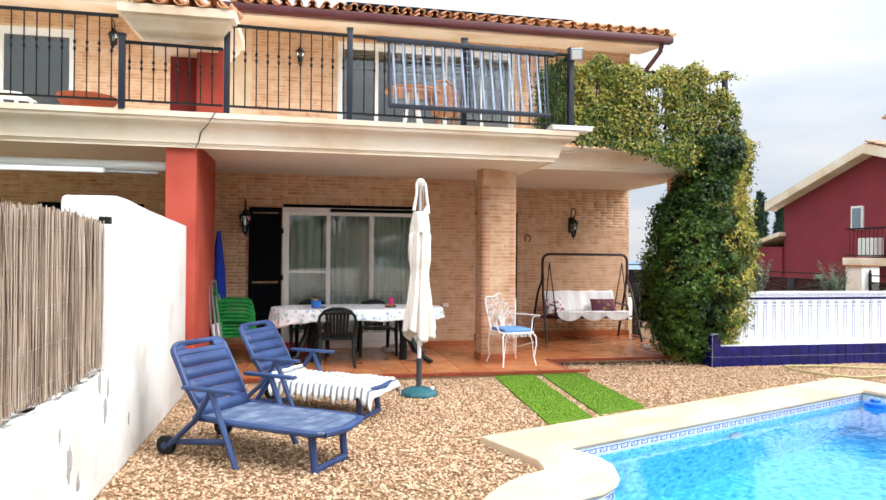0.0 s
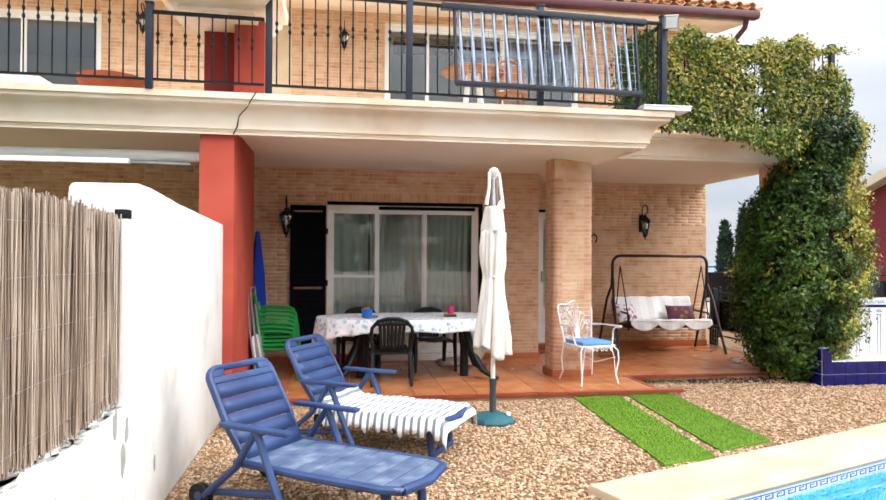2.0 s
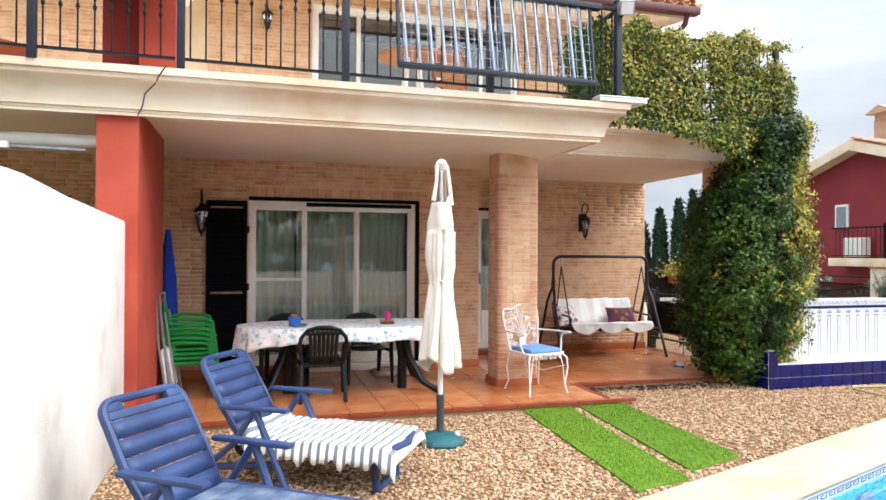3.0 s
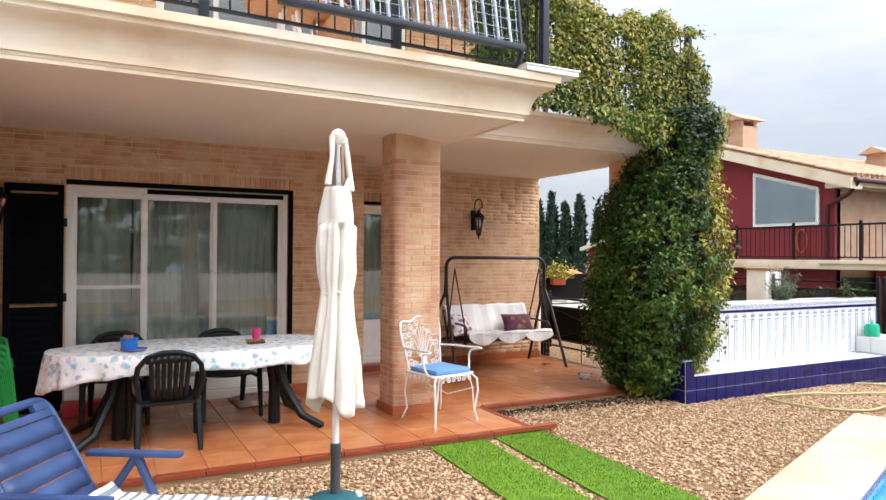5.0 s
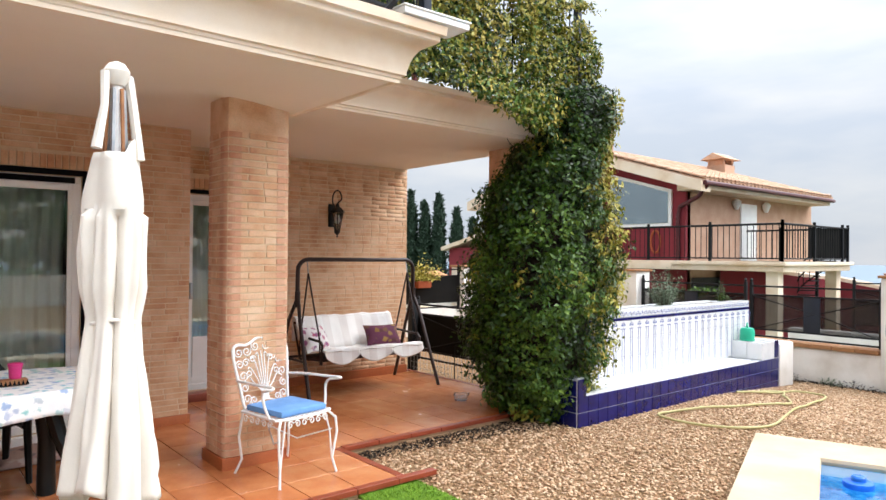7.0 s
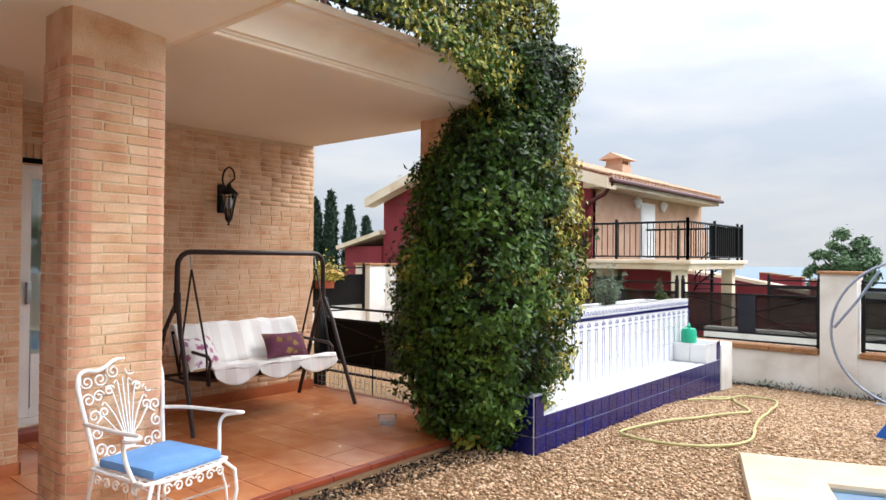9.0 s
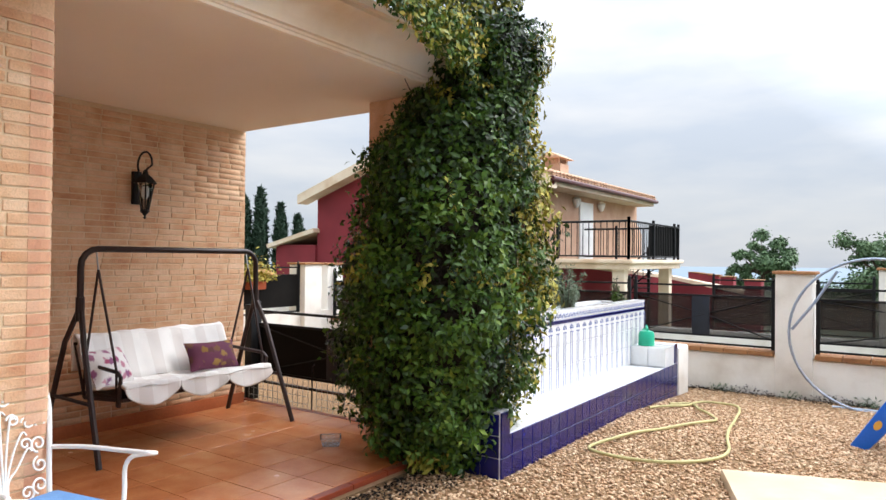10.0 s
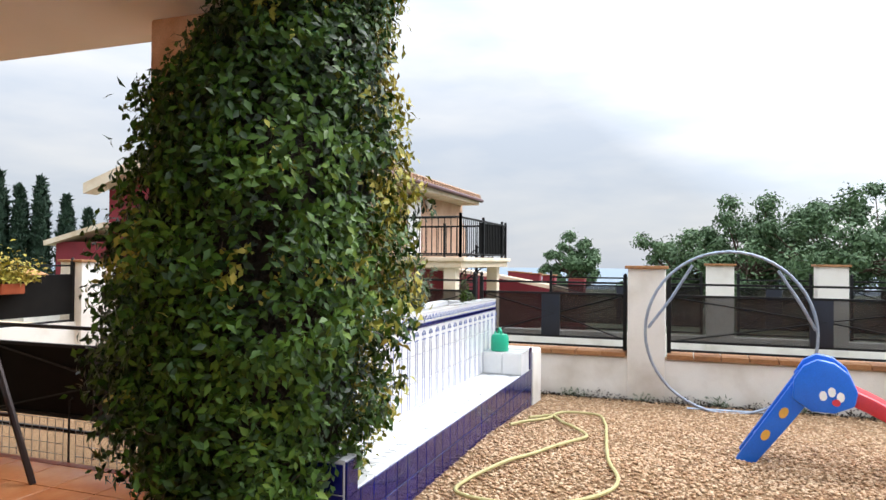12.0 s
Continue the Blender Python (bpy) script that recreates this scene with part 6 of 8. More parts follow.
part("body", Mesh().lathe([(0.085, 0.0), (0.092, 0.01), (0.09, 0.13), (0.075, 0.165), (0.03, 0.175)], n=16), CAN_GREEN, wcan, smooth=True)
part("handle", Mesh().tube([(0.05, 0, 0.16), (0.05, 0, 0.2), (0.0, 0, 0.225), (-0.05, 0, 0.2), (-0.05, 0, 0.16)], 0.011, 8), CAN_GREEN, wcan, smooth=True)
part("spout", Mesh().tube([(0.08, 0, 0.05), (0.16, 0, 0.13), (0.19, 0, 0.17)], [0.02, 0.014, 0.012], 8), CAN_GREEN, wcan, smooth=True)


# ---- leaves ----
def leaf_cloud(name, parent, pts, nrm, size, material, droop=0.3, seed=5, slim=0.5):
    """One folded pointed leaf (4 triangles) at each point, turned about the given outward way."""
    r = np.random.default_rng(seed)
    n = len(pts)
    up = nrm + r.normal(0, 0.55, (n, 3))
    up /= np.linalg.norm(up, axis=1, keepdims=True)
    d = r.normal(0, 1, (n, 3)) + np.array([0, 0, -droop])
    d -= up * np.sum(d * up, 1, keepdims=True)
    d /= np.linalg.norm(d, axis=1, keepdims=True)
    s = np.cross(up, d)
    L = (size * (0.65 + 0.7 * r.random(n)))[:, None]
    W = L * slim
    base, tip = pts, pts + d * L
    m1 = pts + d * L * 0.45
    v = np.stack([base, m1 + s * W * 0.5 + up * W * 0.14, tip - up * L * 0.12, m1 - s * W * 0.5 + up * W * 0.14, m1], 1).reshape(-1, 3)
    o = (np.arange(n) * 5)[:, None]
    f = np.concatenate([o + np.array([[0, 1, 4]]), o + np.array([[1, 2, 4]]), o + np.array([[2, 3, 4]]), o + np.array([[3, 0, 4]])], 1).reshape(-1, 3)
    return fast_mesh(name, v, f, material, parent)


def lump(p, s=1.0):
    return noise.noise(Vector(p) * s)


iv = thing("creeper", (5.72, 9.25, 0.0), "dense evergreen creeper climbing the corner column", "creeper")
IC = np.array([5.72, 9.25, 0.0])


def ivy_radius(z):
    zs = [0.0, 0.12, 0.35, 0.7, 1.2, 1.6, 1.9, 2.2, 2.45, 2.7, 3.0, 3.2]
    rs = [0.36, 0.46, 0.60, 0.71, 0.75, 0.74, 0.70, 0.62, 0.53, 0.48, 0.50, 0.44]
    return np.interp(z, zs, rs)


def ivy_points(n, seed, depth=0.26):
    r = np.random.default_rng(seed)
    z = 0.02 + 3.15 * r.random(n)
    a = 2 * np.pi * r.random(n)
    rad = ivy_radius(z)
    l1 = np.array([lump((math.cos(q) * 1.2, math.sin(q) * 1.2, w * 1.3), 1.6) for q, w in zip(a, z)])
    l2 = np.array([lump((math.cos(q) * 3 + 5, math.sin(q) * 3, w * 3.3), 1.8) for q, w in zip(a, z)])
    rad = rad * (1 + 0.20 * l1 + 0.24 * l2) + 0.05 * np.maximum(0, r.normal(0, 1, n) - 1.2) - depth * r.random(n) ** 2.2 + 0.03 * r.normal(0, 1, n)
    cx = np.interp(z, [0, 1.2, 1.9, 2.3, 2.7, 3.2], [5.70, 5.67, 5.66, 5.72, 5.86, 5.84])
    cy = np.interp(z, [0, 1.2, 2.3, 3.2], [9.25, 9.20, 9.08, 8.98])
    l3 = np.array([lump((math.cos(q) * 5 + 2, math.sin(q) * 5, w * 6.0 + 7), 1.7) for q, w in zip(a, z)])
    ok = l3 > -0.27
    a, z, rad, cx, cy = a[ok], z[ok], rad[ok], cx[ok], cy[ok]
    n = len(a)
    p = np.stack([cx + rad * np.cos(a), cy + rad * np.sin(a) * 0.92, z], 1)
    nr = np.stack([np.cos(a), np.sin(a), np.full(n, 0.25)], 1)
    return p, nr, a


p, nr, a = ivy_points(72000, 11)
# yellowed patches, plus sunlight painted in as yellow leaves on the sunward side
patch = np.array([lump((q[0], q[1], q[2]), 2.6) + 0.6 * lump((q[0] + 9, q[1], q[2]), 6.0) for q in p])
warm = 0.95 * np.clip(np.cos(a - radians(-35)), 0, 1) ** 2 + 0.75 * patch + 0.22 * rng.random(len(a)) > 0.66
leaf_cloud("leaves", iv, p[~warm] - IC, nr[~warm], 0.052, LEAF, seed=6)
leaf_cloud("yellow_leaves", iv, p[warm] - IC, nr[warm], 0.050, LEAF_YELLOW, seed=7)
# curtain of creeper along the balcony fence, hanging over the edge
r = np.random.default_rng(21)
n = 38000
x = 3.2 + 3.0 * r.random(n)
top_ = 4.10 + 0.06 * np.sin(x * 5) + 0.06 * np.sin(x * 13) + 0.07 * r.random(n) ** 4
low_ = np.interp(x, [3.2, 3.6, 4.2, 4.6, 5.0, 5.4, 6.2], [3.08, 3.0, 2.95, 2.85, 2.74, 2.6, 2.6])
z = low_ + (top_ - low_) * r.random(n) ** 0.8
keep_ = np.array([lump((q * 1.7, 3.0, w * 1.7), 1.5) + 0.5 * lump((q * 5, 1.0, w * 4), 1.6) for q, w in zip(x, z)]) > np.interp(x, [3.2, 4.2, 5.3, 5.7, 6.2], [-0.75, -0.62, -0.5, -0.34, -0.16])
side_y = np.where(r.random(n) < 0.75, -1, 1)
y = 8.96 + side_y * (0.05 + 0.12 * r.random(n)) - 0.10 * np.maximum(0, np.array([lump((q * 2.5, 9.0, w * 2.5), 1.2) for q, w in zip(x, z)]))
y = np.where(z < 3.05, np.minimum(y, 8.80 - 0.12 * r.random(n)), y)
p2 = np.stack([x, y, z], 1)[keep_]
n2 = np.stack([np.zeros(n), side_y.astype(float), np.full(n, 0.35)], 1)[keep_]
warm2 = r.random(len(p2)) < np.interp(p2[:, 2], [2.7, 4.2], [0.30, 0.85])
leaf_cloud("leaves", iv, p2[~warm2] - IC, n2[~warm2], 0.05, LEAF, seed=8)
leaf_cloud("yellow_leaves", iv, p2[warm2] - IC, n2[warm2], 0.048, LEAF_YELLOW, seed=9)
# the side railing's creeper
n = 3500
p3 = np.stack([3.12 + 0.06 * r.normal(0, 1, n), 7.95 + 0.95 * r.random(n) ** 0.7, 3.02 + 0.9 * r.random(n)], 1)
leaf_cloud("leaves", iv, p3 - IC, np.tile([1.0, -0.3, 0.2], (n, 1)), 0.045, LEAF, seed=10)
twig = Mesh()
for i in range(40):
    q = r.random(3)
    a0 = 2 * math.pi * q[0]
    z0 = 0.3 + 2.8 * q[1]
    rr = float(ivy_radius(z0)) * 0.85
    b0 = Vector((5.72 + rr * math.cos(a0), 9.27 + rr * math.sin(a0), z0)) - Vector(IC)
    d0 = Vector((math.cos(a0), math.sin(a0), 0.5 * (q[2] - 0.3)))
    twig.tube([b0, b0 + d0 * 0.08, b0 + d0 * 0.14 + Vector((0, 0, 0.02)), b0 + d0 * (0.17 + 0.06 * q[2]) + Vector((0.02, 0, 0.05))], [0.004, 0.0035, 0.003, 0.002], 4)
for i in range(5):
    a0 = 1.2 * i
    twig.tube([Vector((5.7 + 0.3 * math.cos(a0), 9.2 + 0.3 * math.sin(a0), 0.0)) - Vector(IC), Vector((5.72 + 0.28 * math.cos(a0 + 0.5), 9.25 + 0.28 * math.sin(a0 + 0.5), 1.0)) - Vector(IC), Vector((5.8 + 0.26 * math.cos(a0 + 1), 9.3 + 0.26 * math.sin(a0 + 1), 2.4)) - Vector(IC), Vector((5.8 + 0.2 * math.cos(a0 + 1), 9.0, 3.2)) - Vector(IC)], [0.025, 0.018, 0.012, 0.008], 6)
st_ = part("stem_mass", twig, BARK, iv, "woody brown stems")
st_["kind"] = "stuff"


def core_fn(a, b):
    """A near-black shell inside the creeper; its colour stands in for the shade between leaves."""
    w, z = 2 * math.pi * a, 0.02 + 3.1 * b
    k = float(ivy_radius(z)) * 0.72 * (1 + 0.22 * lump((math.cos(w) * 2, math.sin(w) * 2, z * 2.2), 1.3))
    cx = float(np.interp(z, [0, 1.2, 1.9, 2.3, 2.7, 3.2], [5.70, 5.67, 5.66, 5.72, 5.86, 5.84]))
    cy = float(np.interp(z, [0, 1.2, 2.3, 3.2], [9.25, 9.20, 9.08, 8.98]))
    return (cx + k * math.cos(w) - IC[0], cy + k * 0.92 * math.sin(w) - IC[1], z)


part("shade_core", Mesh().grid(core_fn, 60, 60), LITTER_AND_SHADE, iv, "dark inner shell standing in for shade between the leaves", smooth=True)


def bush(name, label, place, size, n, material, leaf=0.03, seed=3, slim=0.4, upright=0.6):
    r = np.random.default_rng(seed)
    e = thing(name, place, label, "shrub")
    st = Mesh()
    pts, nrm = [], []
    k = 26
    for i in range(k):
        a = 2 * math.pi * r.random()
        s = 0.35 + 0.65 * r.random()
        end = Vector((math.cos(a) * size[0] * s * r.random() ** 0.5, math.sin(a) * size[1] * s * r.random() ** 0.5, size[2] * (0.5 + 0.5 * r.random())))
        st.tube([(0, 0, 0), end * 0.5 + Vector((0, 0, 0.05 * size[2])), end], [0.008, 0.005, 0.002], 4)
        for j in range(n // k):
            t = 0.3 + 0.75 * r.random()
            q = end * t + Vector(r.normal(0, 0.035 * (size[0] + size[1]), 3))
            q.z = max(q.z, 0.02)
            pts.append(q)
            nrm.append(Vector((q.x, q.y, upright)).normalized())
    part("stems", st, BARK, e)
    leaf_cloud("leaves", e, np.array(pts), np.array(nrm), leaf, material, seed=seed, slim=slim)
    return e


OLIVE = mat("olive_leaf", [hexc("4a5a40"), hexc("64745a"), hexc("808c74")], 0.6, scale=3, rand=0.6, bump=0.0)
bush("lavender_bush", "grey-green bushy shrub in the planter", (8.08, 9.30, 0.85), (0.34, 0.22, 0.55), 3400, OLIVE, 0.035, 3, 0.25)
bush("lavender_bush", "grey-green bushy shrub by the creeper", (6.75, 9.32, 0.85), (0.3, 0.2, 0.66), 2600, OLIVE, 0.035, 4, 0.25)
bush("young_plant", "small green seedling in the planter", (9.45, 9.30, 0.85), (0.07, 0.07, 0.42), 300, LEAF, 0.05, 5, 0.35)
bush("young_plant", "low green plant at the planter's end", (9.52, 9.24, 0.85), (0.08, 0.06, 0.22), 300, LEAF, 0.04, 6, 0.4)


# ---- reed screen and post ----
reed = thing("reed_screen", (WX - 0.08, 2.3, 0.735), "weathered brown reed screen on the low wall", "reed screen")
V, F = [], []
r = np.random.default_rng(31)
nre = 1150
for i in range(nre):
    y = -2.4 + 5.2 * (i + r.random()) / nre
    for lay_ in range(3):
        x = 0.014 * (lay_ - 1) + 0.012 * r.normal()
        z0 = 0.005 + 0.028 * abs(r.normal()) + 0.02 * max(0.0, math.sin(y * 5.3))
        z1 = 0.985 + 0.013 * r.normal() + 0.012 * math.sin(y * 4)
        w = 0.0020 + 0.0024 * r.random()
        lean = 0.028 * r.normal()
        o = len(V)
        for (z, s) in ((z0, 0), (0.5, 0.5), (z1, 1)):
            for k in range(4):
                a = math.pi / 2 * k
                V.append((x + w * math.cos(a) + 0.004 * math.sin(9 * s + i), y + w * math.sin(a) + lean * s, z))
        for s in range(2):
            for k in range(4):
                F.append((o + s * 4 + k, o + s * 4 + (k + 1) % 4, o + s * 4 + 4 + (k + 1) % 4, o + s * 4 + 4 + k))
rd = fast_mesh("reed_bundle", V, F, REED, reed)
rd["kind"] = "stuff"
for z in (0.1, 0.3, 0.5, 0.7, 0.9):
    part("binding_wire", Mesh().tube([(0.032, -2.4 + 0.26 * i, z + 0.004 * math.sin(i * 2)) for i in range(21)], 0.0011, 4), GREY_METAL, reed)
part("backing", Mesh().box(-0.035, -0.028, -2.4, 2.8, 0.03, 0.96), MESH_CLOTH, reed)
p0 = part("post", Mesh().box(-0.07, -0.037, 1.41, 1.44, -0.01, 1.0), WHITE_IRON, reed, "white square post")
part("post_cap", Mesh().box(-0.076, -0.031, 1.404, 1.446, 1.0, 1.035), IRON, p0, "black cap", bevel=0.008)
fp = part("post", Mesh().box(0.0, 0.06, 2.82, 2.88, -0.01, 0.97), WHITE_IRON, reed, "white square post", bevel=0.006)
part("post_cap", Mesh().box(-0.004, 0.064, 2.816, 2.884, 0.965, 1.015), IRON, fp, "black cap", bevel=0.008)

# ---- adjoining porch ----
aw = thing("awning", (-3.0, 8.25, 2.36), "rolled white retractable awning of the adjoining porch", "awning")
part("cassette", Mesh().tube([(-2.6, 0, 0.10), (1.58, 0, 0.10)], 0.055, 12), PVC, aw, smooth=True)
part("front_bar", Mesh().box(-2.6, 1.0, -0.25, -0.19, -0.01, 0.04), PVC, aw, bevel=0.006)
part("arm", Mesh().tube([(0.9, -0.2, 0.015), (1.5, -0.05, 0.02)], 0.018, 6), GREY_METAL, aw)
nbw = structure(build("window_adjoining", Mesh().box(-3.6, -2.2, FACADE - 0.01, FACADE + 0.005, 1.0, 2.2), BLACK), "dark window grille of the adjoining porch", "window")
wch = thing("plastic_chair", (-3.55, 8.9, FLOOR2 + 0.02), "white plastic lounger top behind the railing", "chair")
wch.scale = (1, 1, 0.5)
part("slats", Mesh().grid(lambda a, b: (-0.5 + 1.0 * a, -0.25 + 0.5 * b, 0.56 + 0.06 * math.sin(a * 3)), 10, 4), PVC, wch, smooth=True, solid=0.02)
for sx_ in (-0.45, 0.45):
    part("leg", Mesh().tube([(sx_, -0.2, 0.56), (sx_, -0.22, 0.0)], 0.02, 6), PVC, wch)
    part("leg", Mesh().tube([(sx_, 0.2, 0.56), (sx_, 0.22, 0.0)], 0.02, 6), PVC, wch)
pot = tagged(build("clay_pot", Mesh().lathe([(0.2, 0.0), (0.27, 0.12), (0.30, 0.16), (0.30, 0.2), (0.27, 0.2), (0.2, 0.05)], n=20), POT, smooth=True), "wide terracotta bowl on the adjoining balcony", "pot")
pot.location = (-2.25, 8.3, FLOOR2 + 0.02)
bt = thing("bistro_table", (1.5, 9.4, FLOOR2 + 0.02), "wooden topped table on white legs on the balcony", "table")
part("tabletop", Mesh().lathe([(0.36, 0.70), (0.38, 0.715), (0.38, 0.735), (0.36, 0.74)], n=28), WOOD, bt)
for i in range(4):
    a = radians(45 + 90 * i)
    part("leg", Mesh().tube([(0.08 * math.cos(a), 0.08 * math.sin(a), 0.70), (0.13 * math.cos(a), 0.13 * math.sin(a), 0.35), (0.3 * math.cos(a), 0.3 * math.sin(a), 0.0)], 0.02, 6), WHITE_IRON, bt, smooth=True)
bc = thing("bentwood_chair", (1.95, 9.3, FLOOR2 + 0.02), "wooden chair with a round back on the balcony", "chair")
part("back_hoop", Mesh().tube([(0.2 * math.cos(radians(a)), 0.18, 0.66 + 0.26 * math.sin(radians(a))) for a in range(-40, 221, 20)], 0.018, 8), WOOD, bc, smooth=True)
part("back_panel", Mesh().grid(lambda a, b: (-0.16 + 0.32 * a, 0.18, 0.55 + 0.3 * b), 4, 4), WOOD, bc, solid=0.012)
part("seat", Mesh().lathe([(0.19, 0.42), (0.21, 0.43), (0.21, 0.45), (0.19, 0.455)], n=20), WOOD, bc)
for i in range(4):
    a = radians(45 + 90 * i)
    part("leg", Mesh().tube([(0.15 * math.cos(a), 0.15 * math.sin(a), 0.43), (0.2 * math.cos(a), 0.2 * math.sin(a), 0.0)], 0.016, 6), WOOD, bc)

# ---- boundary wall with pillars and fence panels ----
GX = 10.58
def pillar(place, h, label, material=WHITE_WALL, w=0.4):
    e = thing("boundary_pillar", place, label, "pillar", "boundary pillars")
    part("shaft", Mesh().box(-w / 2, w / 2, -w / 2, w / 2, 0, h), material, e, bevel=0.01)
    part("cap", Mesh().box(-w / 2 - 0.03, w / 2 + 0.03, -w / 2 - 0.03, w / 2 + 0.03, h, h + 0.035), CLAY, e, bevel=0.006)
    return e


structure(build("wall_boundary", Mesh().box(GX, GX + 0.24, -5.5, 18, -0.5, 0.33), WHITE_WALL, bevel=0.01), "low white rendered boundary wall stained at its foot", "wall")
cop = structure(build("wall_coping", Mesh().box(GX + 0.02, GX + 0.22, -5.5, 18, 0.33, 0.345), MORTAR), "mortar bed under the clay wall coping", "coping")
ct = tile_mesh("coping_tile", 0.32, 0.27, 0.05, CLAY)
for b0, b1 in ((0.42, 3.78), (4.22, 7.30), (7.74, 11.38), (11.82, 15.18)):
    k = round((b1 - b0) / 0.275)
    for i in range(k):
        piece("coping_tile", ct, cop, GX + 0.11 + 0.008 * random.random(), b0 + (b1 - b0) * (i + 0.5) / k, 0.370 + 0.005 * random.random())
for y in (7.52, 4.0, 0.2, 11.6, 15.4):
    pillar((GX + 0.17, y, -0.2), 1.54, "white rendered boundary pillar with a clay cap")


def fence_panel(a, b, z0, h, label, diamond=True, cloth=None, group="fence panels"):
    a, b = Vector(a), Vector(b)
    L = (b - a).length
    e = thing("iron_fence", (a.x, a.y, z0), label, "fence", group, math.degrees(math.atan2(b.y - a.y, b.x - a.x)))
    for z in (0.0, 0.10, h - 0.13, h):
        part("rail", Mesh().box(0, L, -0.014, 0.014, z - 0.012, z + 0.012), IRON, e)
    for x in (0.02, L - 0.02):
        part("post", Mesh().box(x - 0.022, x + 0.022, -0.022, 0.022, -0.03, h + 0.06), IRON, e, bevel=0.004)
        part("finial", Mesh().lathe([(0.012, h + 0.06), (0.024, h + 0.08), (0.02, h + 0.10), (0.004, h + 0.115)], (x, 0, 0), 8), IRON, e, smooth=True)
    if diamond:
        for s in (-1, 1):
            part("brace", Mesh().tube([(L / 2 - 0.05, 0.006 * s, h / 2 + s * 0.0), (0.06 if s < 0 else L - 0.06, 0.006 * s, h - 0.15)], 0.008, 5), IRON, e)
            part("brace", Mesh().tube([(L / 2 - 0.05, 0.006 * s, h / 2), (0.06 if s < 0 else L - 0.06, 0.006 * s, 0.1)], 0.008, 5), IRON, e)
        part("centre_plate", Mesh().box(L / 2 - 0.11, L / 2 + 0.11, -0.012, 0.012, 0.10, h - 0.13), NAVY_IRON, e, bevel=0.003)
    part("shade_net", Mesh().box(0.04, L - 0.04, -0.020, -0.016, 0.10, h - 0.13), cloth or NET, e, "dark shade net")
    return e


def net_mat():
    m = mat("shade_net", [hexc("2a2320"), hexc("38302b")], 0.9, scale=3, fine=300, bump=0.1)
    t = m.node_tree
    b = t.nodes["Principled BSDF"]
    tr = t.nodes.new("ShaderNodeBsdfTransparent")
    mx = t.nodes.new("ShaderNodeMixShader")
    mx.inputs[0].default_value = 0.62
    t.links.new(tr.outputs[0], mx.inputs[1])
    t.links.new(b.outputs[0], mx.inputs[2])
    t.links.new(mx.outputs[0], t.nodes["Material Output"].inputs["Surface"])
    return m


NET = net_mat()
for y0, y1 in ((7.74, 9.5), (9.55, 11.38), (4.22, 7.30), (0.42, 3.78), (11.82, 15.18)):
    fence_panel((GX + 0.12, y0), (GX + 0.12, y1), 0.43, 0.74, "black iron fence panel with brown shade net")

# fence and wire edging at the terrace's end
gate = fence_panel((6.25, 9.7), (6.25, 11.95), 0.20, 0.72, "black iron side gate with dark netting", cloth=MESH_CLOTH, group="side gate")
we = thing("wire_edging", (6.04, 10.0, TZ), "low grey wire edging along the terrace", "wire edging", turn=90)
for k in range(2):
    g = Mesh()
    x0 = 0.02 + 0.95 * k
    for i in range(13):
        g.tube([(x0 + 0.07 * i, 0, 0.0), (x0 + 0.07 * i, 0, 0.27)], 0.0025, 4)
    for z in (0.04, 0.11, 0.19, 0.27):
        g.tube([(x0, 0, z), (x0 + 0.84, 0, z)], 0.0025, 4)
    part("wire_panel", g, GREY_METAL, we)
    part("stake", Mesh().tube([(x0 + 0.9, 0, -0.05), (x0 + 0.9, 0, 0.4), (x0 + 0.87, 0, 0.42)], 0.007, 6), IRON, we)
part("gate_post", Mesh().box(2.1, 2.2, 0.1, 0.2, -0.15, 0.80), IRON, gate, bevel=0.006)

# far fence and pillars across the lane, and potted plants
for y in (6.6, 5.05, 2.9):
    pillar((14.2, y, -1.7), 3.07, "white boundary pillar across the lane")
for y0, y1 in ((5.3, 6.35), (6.85, 9.3), (3.2, 4.8)):
    fence_panel((14.2, y0), (14.2, y1), 0.30, 0.85, "black fence panel across the lane")
structure(build("wall_lane", Mesh().box(14.1, 14.35, -6, 10.4, -1.75, 0.25), WHITE_WALL, bevel=0.01), "white wall across the lane", "wall")
for i in range(6):
    k = (i / 5) ** 0.8
    pillar((21.3 + 16.9 * k, 9.9 + 6.0 * k, -1.7), 2.66 - 0.1 * k, "terracotta-red gate pillar along the lane", NB_RED, 0.42)
structure(build("wall_red_lane", Mesh().add([(20.0, 14.9, -1.7), (23.6, 12.96, -1.7), (22.75, 10.25, -1.7), (22.75, 10.25, 0.47), (23.6, 12.96, 0.9), (20.0, 14.9, 1.3), (20.2, 15.2, -1.7), (23.9, 13.1, -1.7), (23.05, 10.2, -1.7), (23.05, 10.2, 0.47), (23.9, 13.1, 0.9), (20.2, 15.2, 1.3)], [(0, 1, 4, 5), (1, 2, 3, 4), (7, 6, 11, 10), (8, 7, 10, 9), (5, 4, 10, 11), (4, 3, 9, 10), (2, 8, 9, 3)]), NB_RED), "red rendered wall sloping down the lane", "wall")
structure(build("trim_red_wall_cap", Mesh().tube([(20.1, 15.0, 1.34), (23.7, 13.0, 0.95), (22.85, 10.15, 0.51)], 0.1, 6), CREAM), "cream coping on the sloping red wall", "coping")
pt = thing("flower_pot", (8.75, 15.02, 0.95), "terracotta trough of greenery hooked on the fence", "flower pot")
part("trough", Mesh().box(-0.16, 0.16, -0.07, 0.07, 0.0, 0.13), POT, pt, bevel=0.015)
